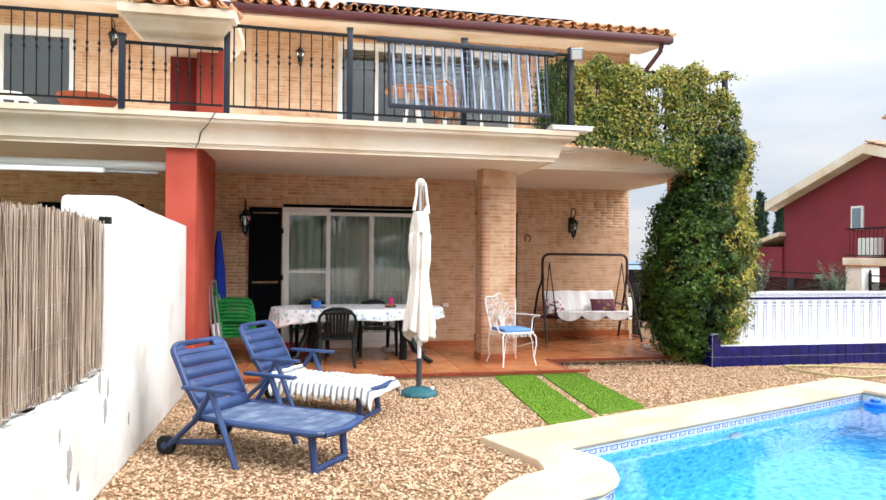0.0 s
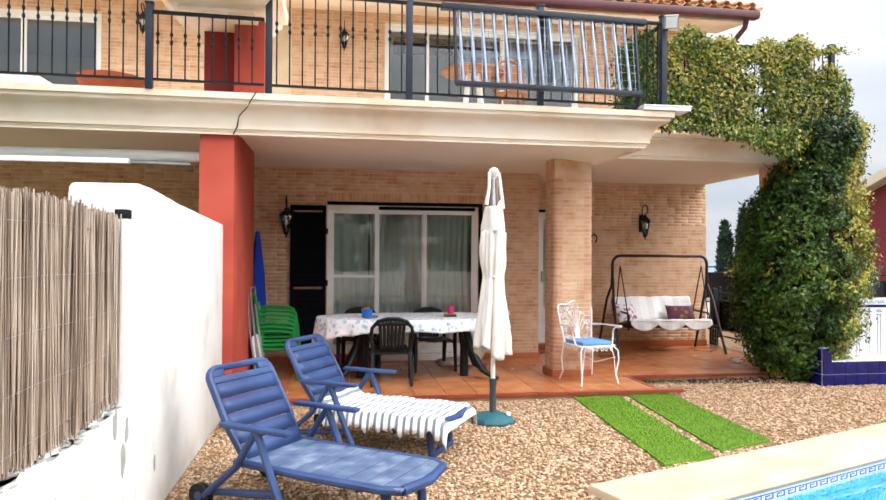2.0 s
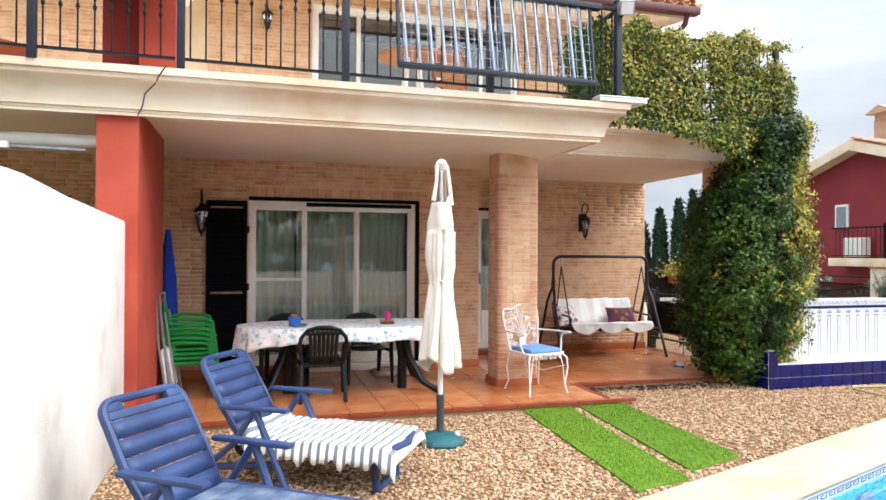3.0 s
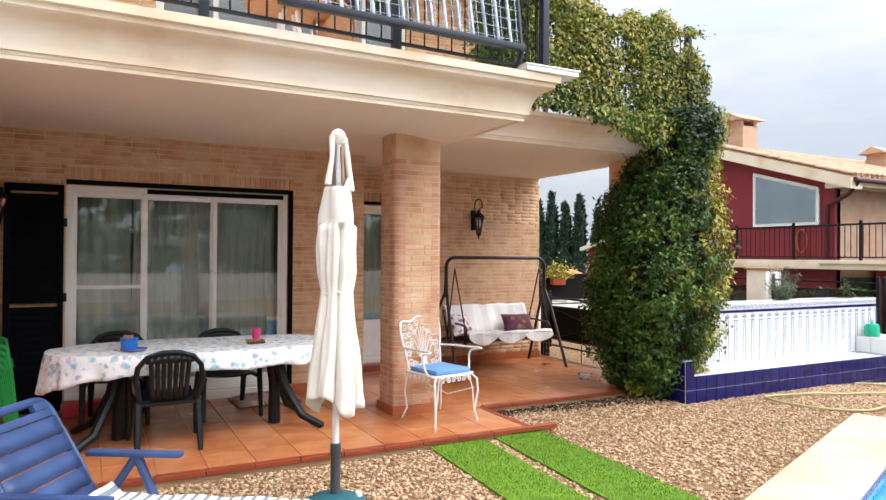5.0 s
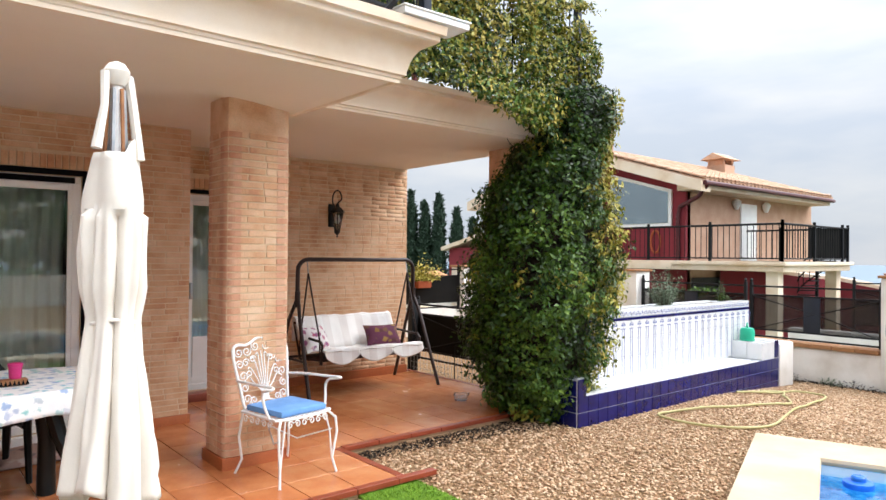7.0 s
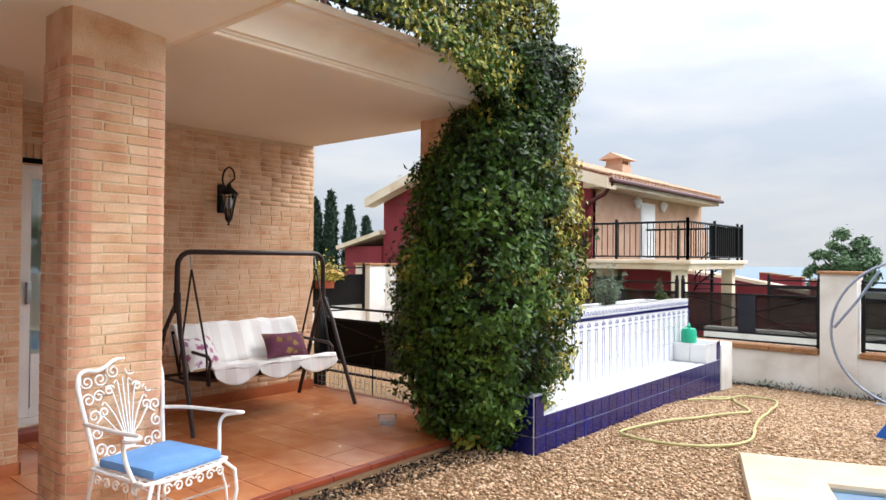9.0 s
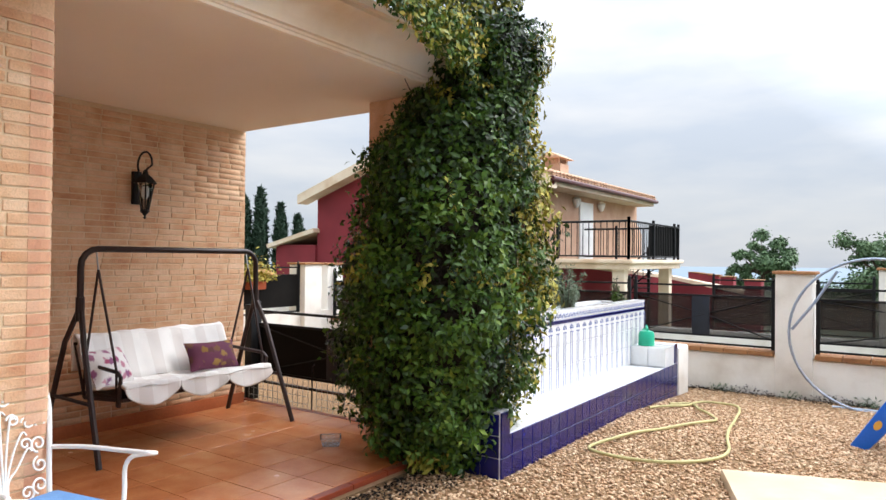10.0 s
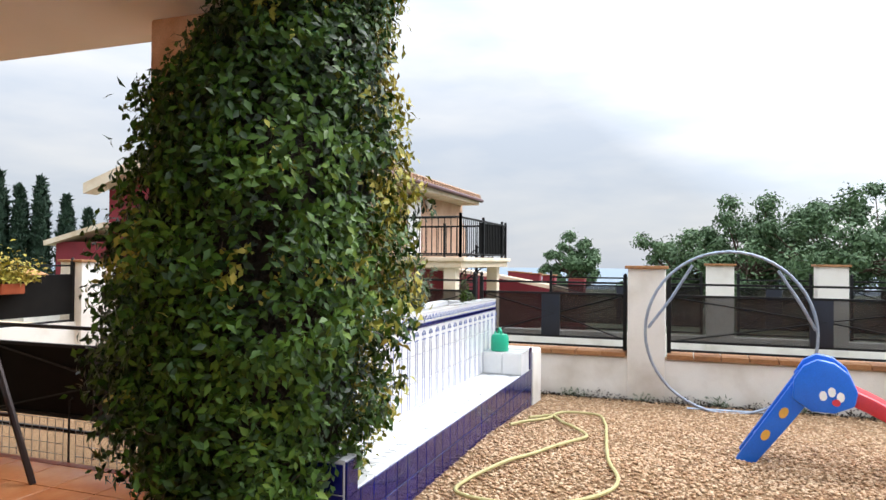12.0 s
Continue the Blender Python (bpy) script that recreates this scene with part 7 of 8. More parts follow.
part("hook", Mesh().tube([(0.0, -0.06, 0.02), (0.0, 0.08, 0.06), (0.0, 0.12, 0.33)], 0.006, 5), IRON, pt)
leaf_cloud("leaves", pt, np.array([[0.3 * q[0], 0.16 * q[1], 0.15 + 0.22 * abs(q[2])] for q in rng.normal(0, 0.6, (900, 3))]), np.tile([0, 0, 1.0], (900, 1)), 0.06, LEAF_YELLOW, seed=12)
fence_panel((6.5, 15.15), (9.8, 15.15), 0.54, 0.76, "black fence panel at the end of the side yard", cloth=MESH_CLOTH)
structure(build("wall_north_side", Mesh().box(6.4, GX, 15.1, 15.3, -0.2, 0.52), WHITE_WALL), "low white wall closing the side yard", "wall")
pillar((10.0, 15.2, -0.2), 1.55, "white rendered boundary pillar beside the side yard")
structure(build("ground_side", Mesh().box(6.1, GX, 11.0, 15.1, -0.05, 0.004), SOIL), "bare side yard beyond the gate", "ground")

# ---- hoop, slide, hose, pool float ----
hoop = thing("garden_hoop", (10.18, 6.68, -0.15), "large grey metal ring frame leaning by the wall", "ring frame", turn=98)
R = 0.83
part("ring", Mesh().tube([(R * math.cos(2 * math.pi * i / 48), 0.02 * math.sin(4 * math.pi * i / 48), R + 0.02 + R * math.sin(2 * math.pi * i / 48)) for i in range(48)], 0.016, 8, closed=True), GALV, hoop, smooth=True)
part("brace", Mesh().tube([(-0.46, 0.0, 1.49), (-0.64, 0.03, 1.2), (-0.81, 0.0, 0.90)], 0.016, 6), GALV, hoop, smooth=True)
part("brace", Mesh().tube([(0.36, 0.0, 1.54), (0.57, 0.03, 1.2), (0.80, 0.0, 0.88)], 0.016, 6), GALV, hoop, smooth=True)
part("foot_bar", Mesh().tube([(-0.55, -0.05, 0.03), (0.4, -0.1, 0.03)], 0.02, 6), GALV, hoop)
sl = thing("toy_slide", (8.03, 6.15, -0.02), "blue plastic toddler slide with a red chute", "slide", turn=-98)
sl.scale = (0.85, 0.85, 0.97)
# ladder side: a slanting blue panel with hand holes; head block; red chute
A = Matrix.Translation((-0.66, 0, 0.0)) @ Matrix.Rotation(radians(38), 4, "Y")
outl = [(-0.06, 0.0), (0.07, 0.0), (0.085, 0.4), (0.09, 0.8), (-0.09, 0.8), (-0.075, 0.4)]
for y in (-0.17, 0.17):
    part("ladder_side", Mesh().plate([(x, z) for x, z in outl], 0.06, A @ Matrix.Translation((0, y, 0))), TOY_BLUE, sl, bevel=0.02)
for z in (0.2, 0.42, 0.64):
    part("rung", Mesh().box(-0.05, 0.05, -0.15, 0.15, z - 0.02, z + 0.02, A), TOY_BLUE, sl, bevel=0.008)
    for y in (-0.203, 0.203):
        part("hole_ring", Mesh().add([tuple(A @ Vector((0.03 * math.cos(2 * math.pi * i / 12), y, z + 0.1 + 0.045 * math.sin(2 * math.pi * i / 12)))) for i in range(12)], [tuple(range(12))]), TOY_YELLOW, sl, solid=0.006)
ho = [(-0.28, 0.52), (-0.27, 0.66), (-0.2, 0.76), (-0.1, 0.81), (0.02, 0.79), (0.12, 0.72), (0.18, 0.60), (0.16, 0.50), (0.02, 0.44), (-0.14, 0.44)]
for y in (-0.2, 0.2):
    part("head_panel", Mesh().plate(ho, 0.07, Matrix.Translation((0, y, 0))), TOY_BLUE, sl, bevel=0.025)
part("platform", Mesh().box(-0.2, 0.14, -0.17, 0.17, 0.50, 0.54), TOY_BLUE, sl, bevel=0.01)
emb = Mesh()
for i in range(3):
    emb.add([(-0.06 + 0.06 * i + 0.028 * math.cos(2 * math.pi * k / 10), -0.237, 0.56 + 0.03 * (i % 2) + 0.035 * math.sin(2 * math.pi * k / 10)) for k in range(10)], [tuple(range(10))])
part("sticker", emb, PVC, sl, "white and red sticker patch", solid=0.002)
part("sticker", Mesh().add([(0.03 + 0.03 * math.cos(2 * math.pi * k / 10), -0.239, 0.52 + 0.025 * math.sin(2 * math.pi * k / 10)) for k in range(10)], [tuple(range(10))]), TOY_RED, sl, solid=0.002)
chute = Mesh().grid(lambda a, b: (0.12 + 1.0 * a, -0.17 + 0.34 * b, 0.52 - 0.48 * a ** 0.85 + 0.04 * math.sin(a * 6.5) + (0.10 if b in (0, 1) else 0.0)), 24, 8)
part("chute", chute, TOY_RED, sl, "red wavy chute", smooth=True, solid=0.03)

hp = [(8.35, 8.52), (8.77, 8.31), (9.1, 8.25), (9.22, 8.13), (9.18, 7.87), (8.75, 7.76), (8.34, 7.71), (7.6, 7.62), (7.07, 7.50), (6.78, 7.59), (6.52, 7.8), (6.43, 8.09), (6.50, 8.38), (6.79, 8.40), (7.1, 8.3), (7.33, 8.22), (7.64, 8.07), (7.95, 7.9), (8.21, 7.85), (8.45, 7.98), (8.65, 8.12), (8.87, 8.20), (9.0, 8.3), (8.8, 8.45)]


hosep = [(q.x, q.y, 0.033 + float(ground_z(q.x)) + 0.006 * math.sin(q.x * 9)) for q in smooth_path(hp)]
tagged(build("garden_hose", Mesh().tube(hosep, 0.0125, 8), HOSE, smooth=True), "yellow garden hose looped on the gravel", "hose")
fx, fy = pool_xy(7.95, 3.95)
flt = thing("pool_float", (fx, fy, -0.08), "round blue floating chlorine dispenser", "pool float")
part("ring", Mesh().lathe([(0.05, 0.0), (0.095, 0.0), (0.105, 0.025), (0.10, 0.05), (0.06, 0.06), (0.05, 0.06)], n=20), TOY_BLUE, flt, smooth=True)
part("cap", Mesh().lathe([(0.05, 0.05), (0.05, 0.085), (0.04, 0.095), (0.004, 0.097)], n=16), CUP_BLUE, flt, smooth=True)
lamp_ = tagged(build("pool_lamp", Mesh().lathe([(0.09, 0.0), (0.09, 0.02), (0.06, 0.03), (0.004, 0.03)], n=16), GREY_METAL, smooth=True), "round grey underwater lamp in the pool wall", "pool lamp")
lx, ly = pool_xy(5.9, 4.20)
lamp_.matrix_basis = pose(lx, ly, -0.4, 90, 0, 20.35)

# ---- neighbouring house ----
NX, NYF = 18.4, 15.1
nb = thing("neighbour_house", (NX, NYF, -1.7), "neighbouring red and brick house with tiled roof", "house")
o = Vector((NX, NYF, -1.7))
gab = Mesh()
g_ = [(0, 0), (0, 5.55), (4.1, 6.75), (8.4, 5.35), (8.4, 0)]
gab.add([(0, y, z) for y, z in g_] + [(0.25, y, z) for y, z in g_], [(0, 1, 2, 3, 4), (9, 8, 7, 6, 5)] + [(i, 5 + i, 5 + (i + 1) % 5, (i + 1) % 5) for i in range(5)])
part("gable_wall", gab, NB_RED, nb, "dark red rendered gable wall")
part("front_wall", Mesh().box(0.1, 8.6, 0, 0.25, 0, 5.35), NB_BRICK, nb, "buff brick front wall")
part("side_wing", Mesh().add([(8.3, 0.2, 0), (8.3, 0.2, 5.2), (9.8, 0.2, 4.2), (9.8, 0.2, 0), (8.3, 6, 0), (8.3, 6, 5.2), (9.8, 6, 4.2), (9.8, 6, 0)], [(0, 1, 2, 3), (7, 6, 5, 4), (1, 5, 6, 2), (2, 6, 7, 3), (0, 4, 5, 1)]), NB_BRICK, nb)
part("core", Mesh().box(0.25, 8.3, 0.25, 8.4, 0, 5.3), ROOM, nb)
rf = part("roof", Mesh().add([(-0.45, -0.75, 5.40), (8.5, -0.75, 5.40), (8.5, 4.1, 6.9), (-0.45, 4.1, 6.9), (8.5, 8.9, 5.3), (-0.45, 8.9, 5.3)], [(0, 1, 2, 3), (3, 2, 4, 5)]), NB_ROOF, nb, "sandy tiled roof", solid=0.1)
bt_ = barrel_roof("roof_tiles", "", -0.45, 8.5, -0.78, 5.45, 4.1, 6.96, pitch=0.24, parent=nb, material=NB_ROOF)
del bt_["category"]
part("verge", Mesh().add([(-0.5, -0.75, 5.12), (-0.5, 4.1, 6.62), (-0.5, 4.1, 6.93), (-0.5, -0.75, 5.43), (0.0, -0.75, 5.12), (0.0, 4.1, 6.62), (0.0, 4.1, 6.93), (0.0, -0.75, 5.43)], [(0, 1, 2, 3), (7, 6, 5, 4), (0, 4, 5, 1), (0, 3, 7, 4)]), CREAM, nb, "cream verge moulding")
part("verge", Mesh().add([(-0.5, 8.9, 5.02), (-0.5, 4.1, 6.62), (-0.5, 4.1, 6.93), (-0.5, 8.9, 5.33), (0.0, 8.9, 5.02), (0.0, 4.1, 6.62), (0.0, 4.1, 6.93), (0.0, 8.9, 5.33)], [(0, 3, 2, 1), (7, 4, 5, 6), (0, 1, 5, 4), (0, 4, 7, 3)]), CREAM, nb, "cream verge moulding")
part("eave", Mesh().box(-0.3, 8.45, -0.7, 0.1, 5.2, 5.36), CREAM, nb)
part("gutter", Mesh().tube([(-0.4, -0.8, 5.36), (8.5, -0.8, 5.36)], 0.07, 8), MAROON, nb)
part("downpipe", Mesh().tube([(-0.25, -0.78, 5.3), (-0.2, -0.5, 5.0), (-0.08, 0.15, 4.75), (-0.08, 0.2, 4.5), (-0.08, 0.2, 3.2)], 0.06, 8), MAROON, nb, smooth=True)
wn_ = part("window", Mesh().add([(-0.03, 0.43, 4.2), (-0.03, 0.43, 5.27), (-0.03, 2.58, 5.9), (-0.03, 2.58, 4.2)], [(0, 1, 2, 3)]), PVC, nb, "sloping-topped white framed window", solid=0.08)
part("pane", Mesh().add([(-0.08, 0.53, 4.3), (-0.08, 0.53, 5.2), (-0.08, 2.48, 5.77), (-0.08, 2.48, 4.3)], [(0, 1, 2, 3)]), NB_GLASS, wn_, solid=0.01)
w2 = part("window", Mesh().box(-0.06, 0.02, 4.55, 5.05, 4.15, 4.95), PVC, nb)
part("pane", Mesh().box(-0.08, -0.05, 4.62, 4.98, 4.22, 4.88), NB_GLASS, w2)
dr = part("balcony_door", Mesh().box(3.2, 4.25, -0.05, 0.02, 3.2, 5.02), PVC, nb, "white shuttered balcony door", bevel=0.01)
for x in (2.75, 4.75):
    part("wall_lamp", Mesh().lathe([(0.05, -0.15), (0.12, 0.0), (0.14, 0.1), (0.05, 0.18)], (x, -0.12, 4.95), 10), PVC, nb)
slab2 = part("balcony_slab", Mesh().box(-0.7, 3.6, -3.05, 0.0, 2.95, 3.2).box(-0.78, 3.68, -3.13, 0.0, 3.1, 3.2).box(-0.7, 0.0, 0.0, 4.7, 2.95, 3.2), CREAM, nb, "cream moulded balcony slab", bevel=0.02)
for (x, y) in ((-0.4, -2.7), (3.3, -2.7), (3.3, -0.4)):
    part("balcony_column", Mesh().box(x - 0.15, x + 0.15, y - 0.15, y + 0.15, 0, 2.96), CREAM, nb)
# added dark sheet on the ground-floor wall, in place of the balcony's deep shadow
part("balcony_shade_panel", Mesh().box(0.3, 8.0, -0.06, 0.0, 0.0, 2.7), CAR_GREY, nb, "dark grey panel standing in for the shadow under the balcony")
for nm, a_, b_ in (("a", (-0.65, -3.0), (-0.65, 4.6)), ("b", (-0.65, -3.0), (3.55, -3.0)), ("c", (3.55, -3.0), (3.55, 0.0))):
    a_, b_ = Vector(a_), Vector(b_)
    L_ = (b_ - a_).length
    d_ = (b_ - a_).normalized()
    pnl = part("balcony_railing", Mesh().tube([(a_.x, a_.y, 4.15), (b_.x, b_.y, 4.15)], 0.028, 6).tube([(a_.x, a_.y, 3.28), (b_.x, b_.y, 3.28)], 0.018, 6), IRON, nb)
    bar_ = Mesh().tube([(0, 0, 3.28), (0, 0, 4.15)], 0.011, 5)
    first = None
    for i in range(int(L_ / 0.16)):
        q = a_ + d_ * (0.16 * (i + 0.5))
        if first is None:
            first = part("bar", bar_, IRON, pnl)
            first.location = (q.x, q.y, 0)
        else:
            c_ = first.copy()
            scene.collection.objects.link(c_)
            c_.location = (q.x, q.y, 0)
    for i in range(int(L_ / 1.9) + 1):
        q = a_ + d_ * min(1.9 * i, L_)
        part("post", Mesh().box(q.x - 0.03, q.x + 0.03, q.y - 0.03, q.y + 0.03, 3.2, 4.25), IRON, pnl)
part("shade_screen", Mesh().box(1.0, 3.5, -2.97, -2.95, 3.3, 4.12), MESH_CLOTH, nb, "dark mesh screen on the balcony")
stair = Mesh()
for dz in (0.0, 0.35, 0.7):
    stair.tube([(4.25 + 0.55 * math.cos(0.35 * i), -1.9 + 0.55 * math.sin(0.35 * i), 1.3 + 0.15 * i + dz) for i in range(15)], 0.02, 5)
for i in range(15):
    stair.tube([(4.25 + 0.55 * math.cos(0.35 * i), -1.9 + 0.55 * math.sin(0.35 * i), 1.25 + 0.15 * i), (4.25 + 0.55 * math.cos(0.35 * i), -1.9 + 0.55 * math.sin(0.35 * i), 2.02 + 0.15 * i)], 0.014, 4)
    stair.box(4.25, 4.8, -0.09, 0.09, 0, 0.03, Matrix.Translation((4.25, -1.9, 1.25 + 0.15 * i)) @ Matrix.Rotation(0.35 * i, 4, "Z") @ Matrix.Translation((-4.25, 0, 0)))
stair.tube([(4.25, -1.9, 0.0), (4.25, -1.9, 3.6)], 0.05, 8)
part("spiral_stair", stair, IRON, nb, "black iron spiral stair")
part("hose_reel", Mesh().tube([(-0.06 + 0.0, 0.95 + 0.16 * math.cos(2 * math.pi * i / 20), 3.75 + 0.33 * math.sin(2 * math.pi * i / 20)) for i in range(20)], 0.03, 6, closed=True), POT, nb, "coiled orange hose")
for (x, y, z) in ((1.1, 3.95, 6.65), (6.5, 2.4, 6.35)):
    ch = part("chimney", Mesh().box(x - 0.36, x + 0.36, y - 0.36, y + 0.36, z - 0.6, z + 1.0 if x < 2 else z + 0.4), NB_BRICK, nb)
    zt = z + (1.0 if x < 2 else 0.4)
    part("chimney_roof", Mesh().add([(x - 0.6, y - 0.5, zt + 0.2), (x + 0.6, y - 0.5, zt + 0.2), (x + 0.6, y + 0.5, zt + 0.2), (x - 0.6, y + 0.5, zt + 0.2), (x - 0.6, y, zt + 0.45), (x + 0.6, y, zt + 0.45)], [(0, 1, 5, 4), (2, 3, 4, 5), (0, 4, 3), (1, 2, 5), (0, 3, 2, 1)]), NB_ROOF, ch)
    for dx in (-0.32, 0.32):
        part("chimney_pier", Mesh().box(x + dx - 0.07, x + dx + 0.07, y - 0.3, y + 0.3, zt, zt + 0.21), NB_BRICK, ch)
part("annex", Mesh().box(-0.1, 4, 8.4, 10.4, 0, 3.6), NB_RED, nb)
part("annex_roof", Mesh().add([(-0.3, 8.3, 4.1), (4, 8.3, 4.1), (4, 10.7, 3.55), (-0.3, 10.7, 3.55)], [(0, 1, 2, 3)]), CREAM, nb, solid=0.15)
ac = part("air_conditioner", Mesh().box(-0.5, -0.15, 3.6, 4.3, 3.25, 3.85), PVC, nb, bevel=0.02)

gh = thing("gate_house", (13.4, 20.4, -2.1), "small white gate lodge with a tiled roof", "gate lodge")
part("wall", Mesh().box(-0.9, 0.9, -0.9, 0.9, 0, 2.75), WHITE_WALL, gh)
part("roof", Mesh().lathe([(1.5, 2.7), (1.45, 2.78), (0.05, 3.25)], n=4), ROOF, gh)
hedge_p = np.stack([12.2 + 5.5 * rng.random(9000), 13.4 + 0.7 * rng.random(9000), -1.7 + 2.5 * rng.random(9000)], 1)
hd = thing("hedge", (12.2, 13.4, -1.7), "clipped dark green hedge by the neighbour's wall", "hedge")
leaf_cloud("leaves", hd, hedge_p - np.array([12.2, 13.4, -1.7]), np.tile([0, -0.5, 0.6], (9000, 1)), 0.10, LEAF, seed=14)
part("stems", Mesh().box(0.1, 5.4, 0.2, 0.5, 0, 2.3), BARK, hd)


# ---- trees ----
def cypress(place, h, w, seed):
    r = np.random.default_rng(seed)
    e = thing("cypress", place, "tall slim dark green cypress", "tree", "row of cypresses")
    part("trunk", Mesh().tube([(0, 0, 0), (0, 0, h * 0.7)], [0.14, 0.05], 6), BARK, e)
    n = 6500
    t = r.random(n) ** 0.8
    spires = r.integers(0, 3, n)
    off = np.array([[0, 0], [0.35 * w, 0.1], [-0.3 * w, -0.15]])[spires]
    top_ = np.array([1.0, 0.86, 0.8])[spires]
    rad = w * (1 - t) ** 0.55 * np.minimum(1, t * 6 + 0.3) * (0.55 + 0.45 * r.random(n)) * np.where(spires == 0, 0.8, 0.5)
    a = 2 * np.pi * r.random(n)
    p = np.stack([off[:, 0] + rad * np.cos(a), off[:, 1] + rad * np.sin(a), h * t * top_ + 0.2], 1)
    leaf_cloud("crown", e, p, np.stack([np.cos(a), np.sin(a), np.full(n, 0.2)], 1), 0.36, CYPRESS, droop=-2.0, seed=seed, slim=0.35)


for i, (x, y, h) in enumerate(((26.0, 41.8, 6.0), (26.9, 41.0, 6.6), (27.7, 40.6, 7.2), (28.4, 40.0, 6.5), (29.2, 39.5, 7.0), (30.2, 38.8, 6.1), (31.0, 38.1, 5.4), (25.2, 42.6, 5.2))):
    cypress((x, y, -1.7), h, 0.85, 40 + i)


def round_tree(place, h, spread, label, seed, n=15000, leaf=0.21, material=TREE_LEAF, low=0.16, limbs=44):
    r = np.random.default_rng(seed)
    e = thing("garden_tree", place, label, "tree", "trees beyond the wall")
    tr = Mesh().tube([(0, 0, 0), (0.05, 0.03, h * 0.3), (0, 0.1, h * 0.55)], [0.16, 0.12, 0.07], 8)
    P, Nn = [], []
    for i in range(limbs):
        a = 2 * math.pi * r.random()
        s = spread * (0.25 + 0.85 * r.random())
        c = Vector((s * math.cos(a), s * math.sin(a), h * (low + (0.96 - low) * r.random() ** 0.8 * (1 - 0.5 * (s / spread) ** 2))))
        tr.tube([(0, 0.05, h * 0.35), (c.x * 0.5, c.y * 0.5, h * 0.45 + 0.2 * (c.z - h * 0.45)), c], [0.06, 0.04, 0.015], 5)
        k = n // limbs
        q = r.normal(0, 1, (k, 3))
        q /= np.linalg.norm(q, axis=1, keepdims=True)
        sz = spread * (0.12 + 0.17 * r.random() ** 1.5)
        P.append(np.array(c) + q * (sz * (r.random(k) ** 0.5 + 0.25 * np.maximum(0, r.normal(0, 1, k))))[:, None] * np.array([1, 1, 0.8]))
        Nn.append(q + np.array([0, 0, 0.4]))
    part("trunk", tr, BARK, e, smooth=True)
    leaf_cloud("crown", e, np.concatenate(P), np.concatenate(Nn), leaf, material, seed=seed, slim=0.55)


for i, (x, y, h, s) in enumerate(((43, 7.4, 6.0, 3.0), (41, 4.0, 6.9, 3.4), (39, 0.6, 7.0, 3.4), (43, -2.5, 7.8, 3.8), (42, -7, 7.2, 3.8), (47, 2.0, 7.2, 3.6), (41, -12, 7.0, 3.8))):
    round_tree((x, y, -1.7), h, s, "broad grey-green tree beyond the boundary wall", 60 + i)
round_tree((62, 16.6, -1.7), 5.9, 2.3, "small round grey-green tree in the distance", 71, leaf=0.28)
round_tree((11.6, 14.0, -1.7), 3.1, 0.6, "grey-leaved olive bush behind the creeper", 72, n=3000, leaf=0.07, material=OLIVE)

# trees behind the camera, seen only in the glass
for i in range(11):
    round_tree((-16 + 3.6 * i, -12.5 - 3.0 * (i % 2), -1.7), 6.2 + 0.9 * ((i * 7) % 4), 2.6, "leafy tree behind the garden", 90 + i, n=3600, leaf=0.4, low=0.12, limbs=30)
structure(build("wall_south", Mesh().box(-1.4, 10.8, -5.7, -5.5, -0.2, 0.9), WHITE_WALL), "white garden wall closing the far end", "wall")

# ---- gravel ----
def icosa():
    t = (1 + 5 ** 0.5) / 2
    v = np.array([(-1, t, 0), (1, t, 0), (-1, -t, 0), (1, -t, 0), (0, -1, t), (0, 1, t), (0, -1, -t), (0, 1, -t), (t, 0, -1), (t, 0, 1), (-t, 0, -1), (-t, 0, 1)], dtype=float)
    v /= np.linalg.norm(v[0])
    f = np.array([(0, 11, 5), (0, 5, 1), (0, 1, 7), (0, 7, 10), (0, 10, 11), (1, 5, 9), (5, 11, 4), (11, 10, 2), (10, 7, 6), (7, 1, 8), (3, 9, 4), (3, 4, 2), (3, 2, 6), (3, 6, 8), (3, 8, 9), (4, 9, 5), (2, 4, 11), (6, 2, 10), (8, 6, 7), (9, 8, 1)])
    return v, f


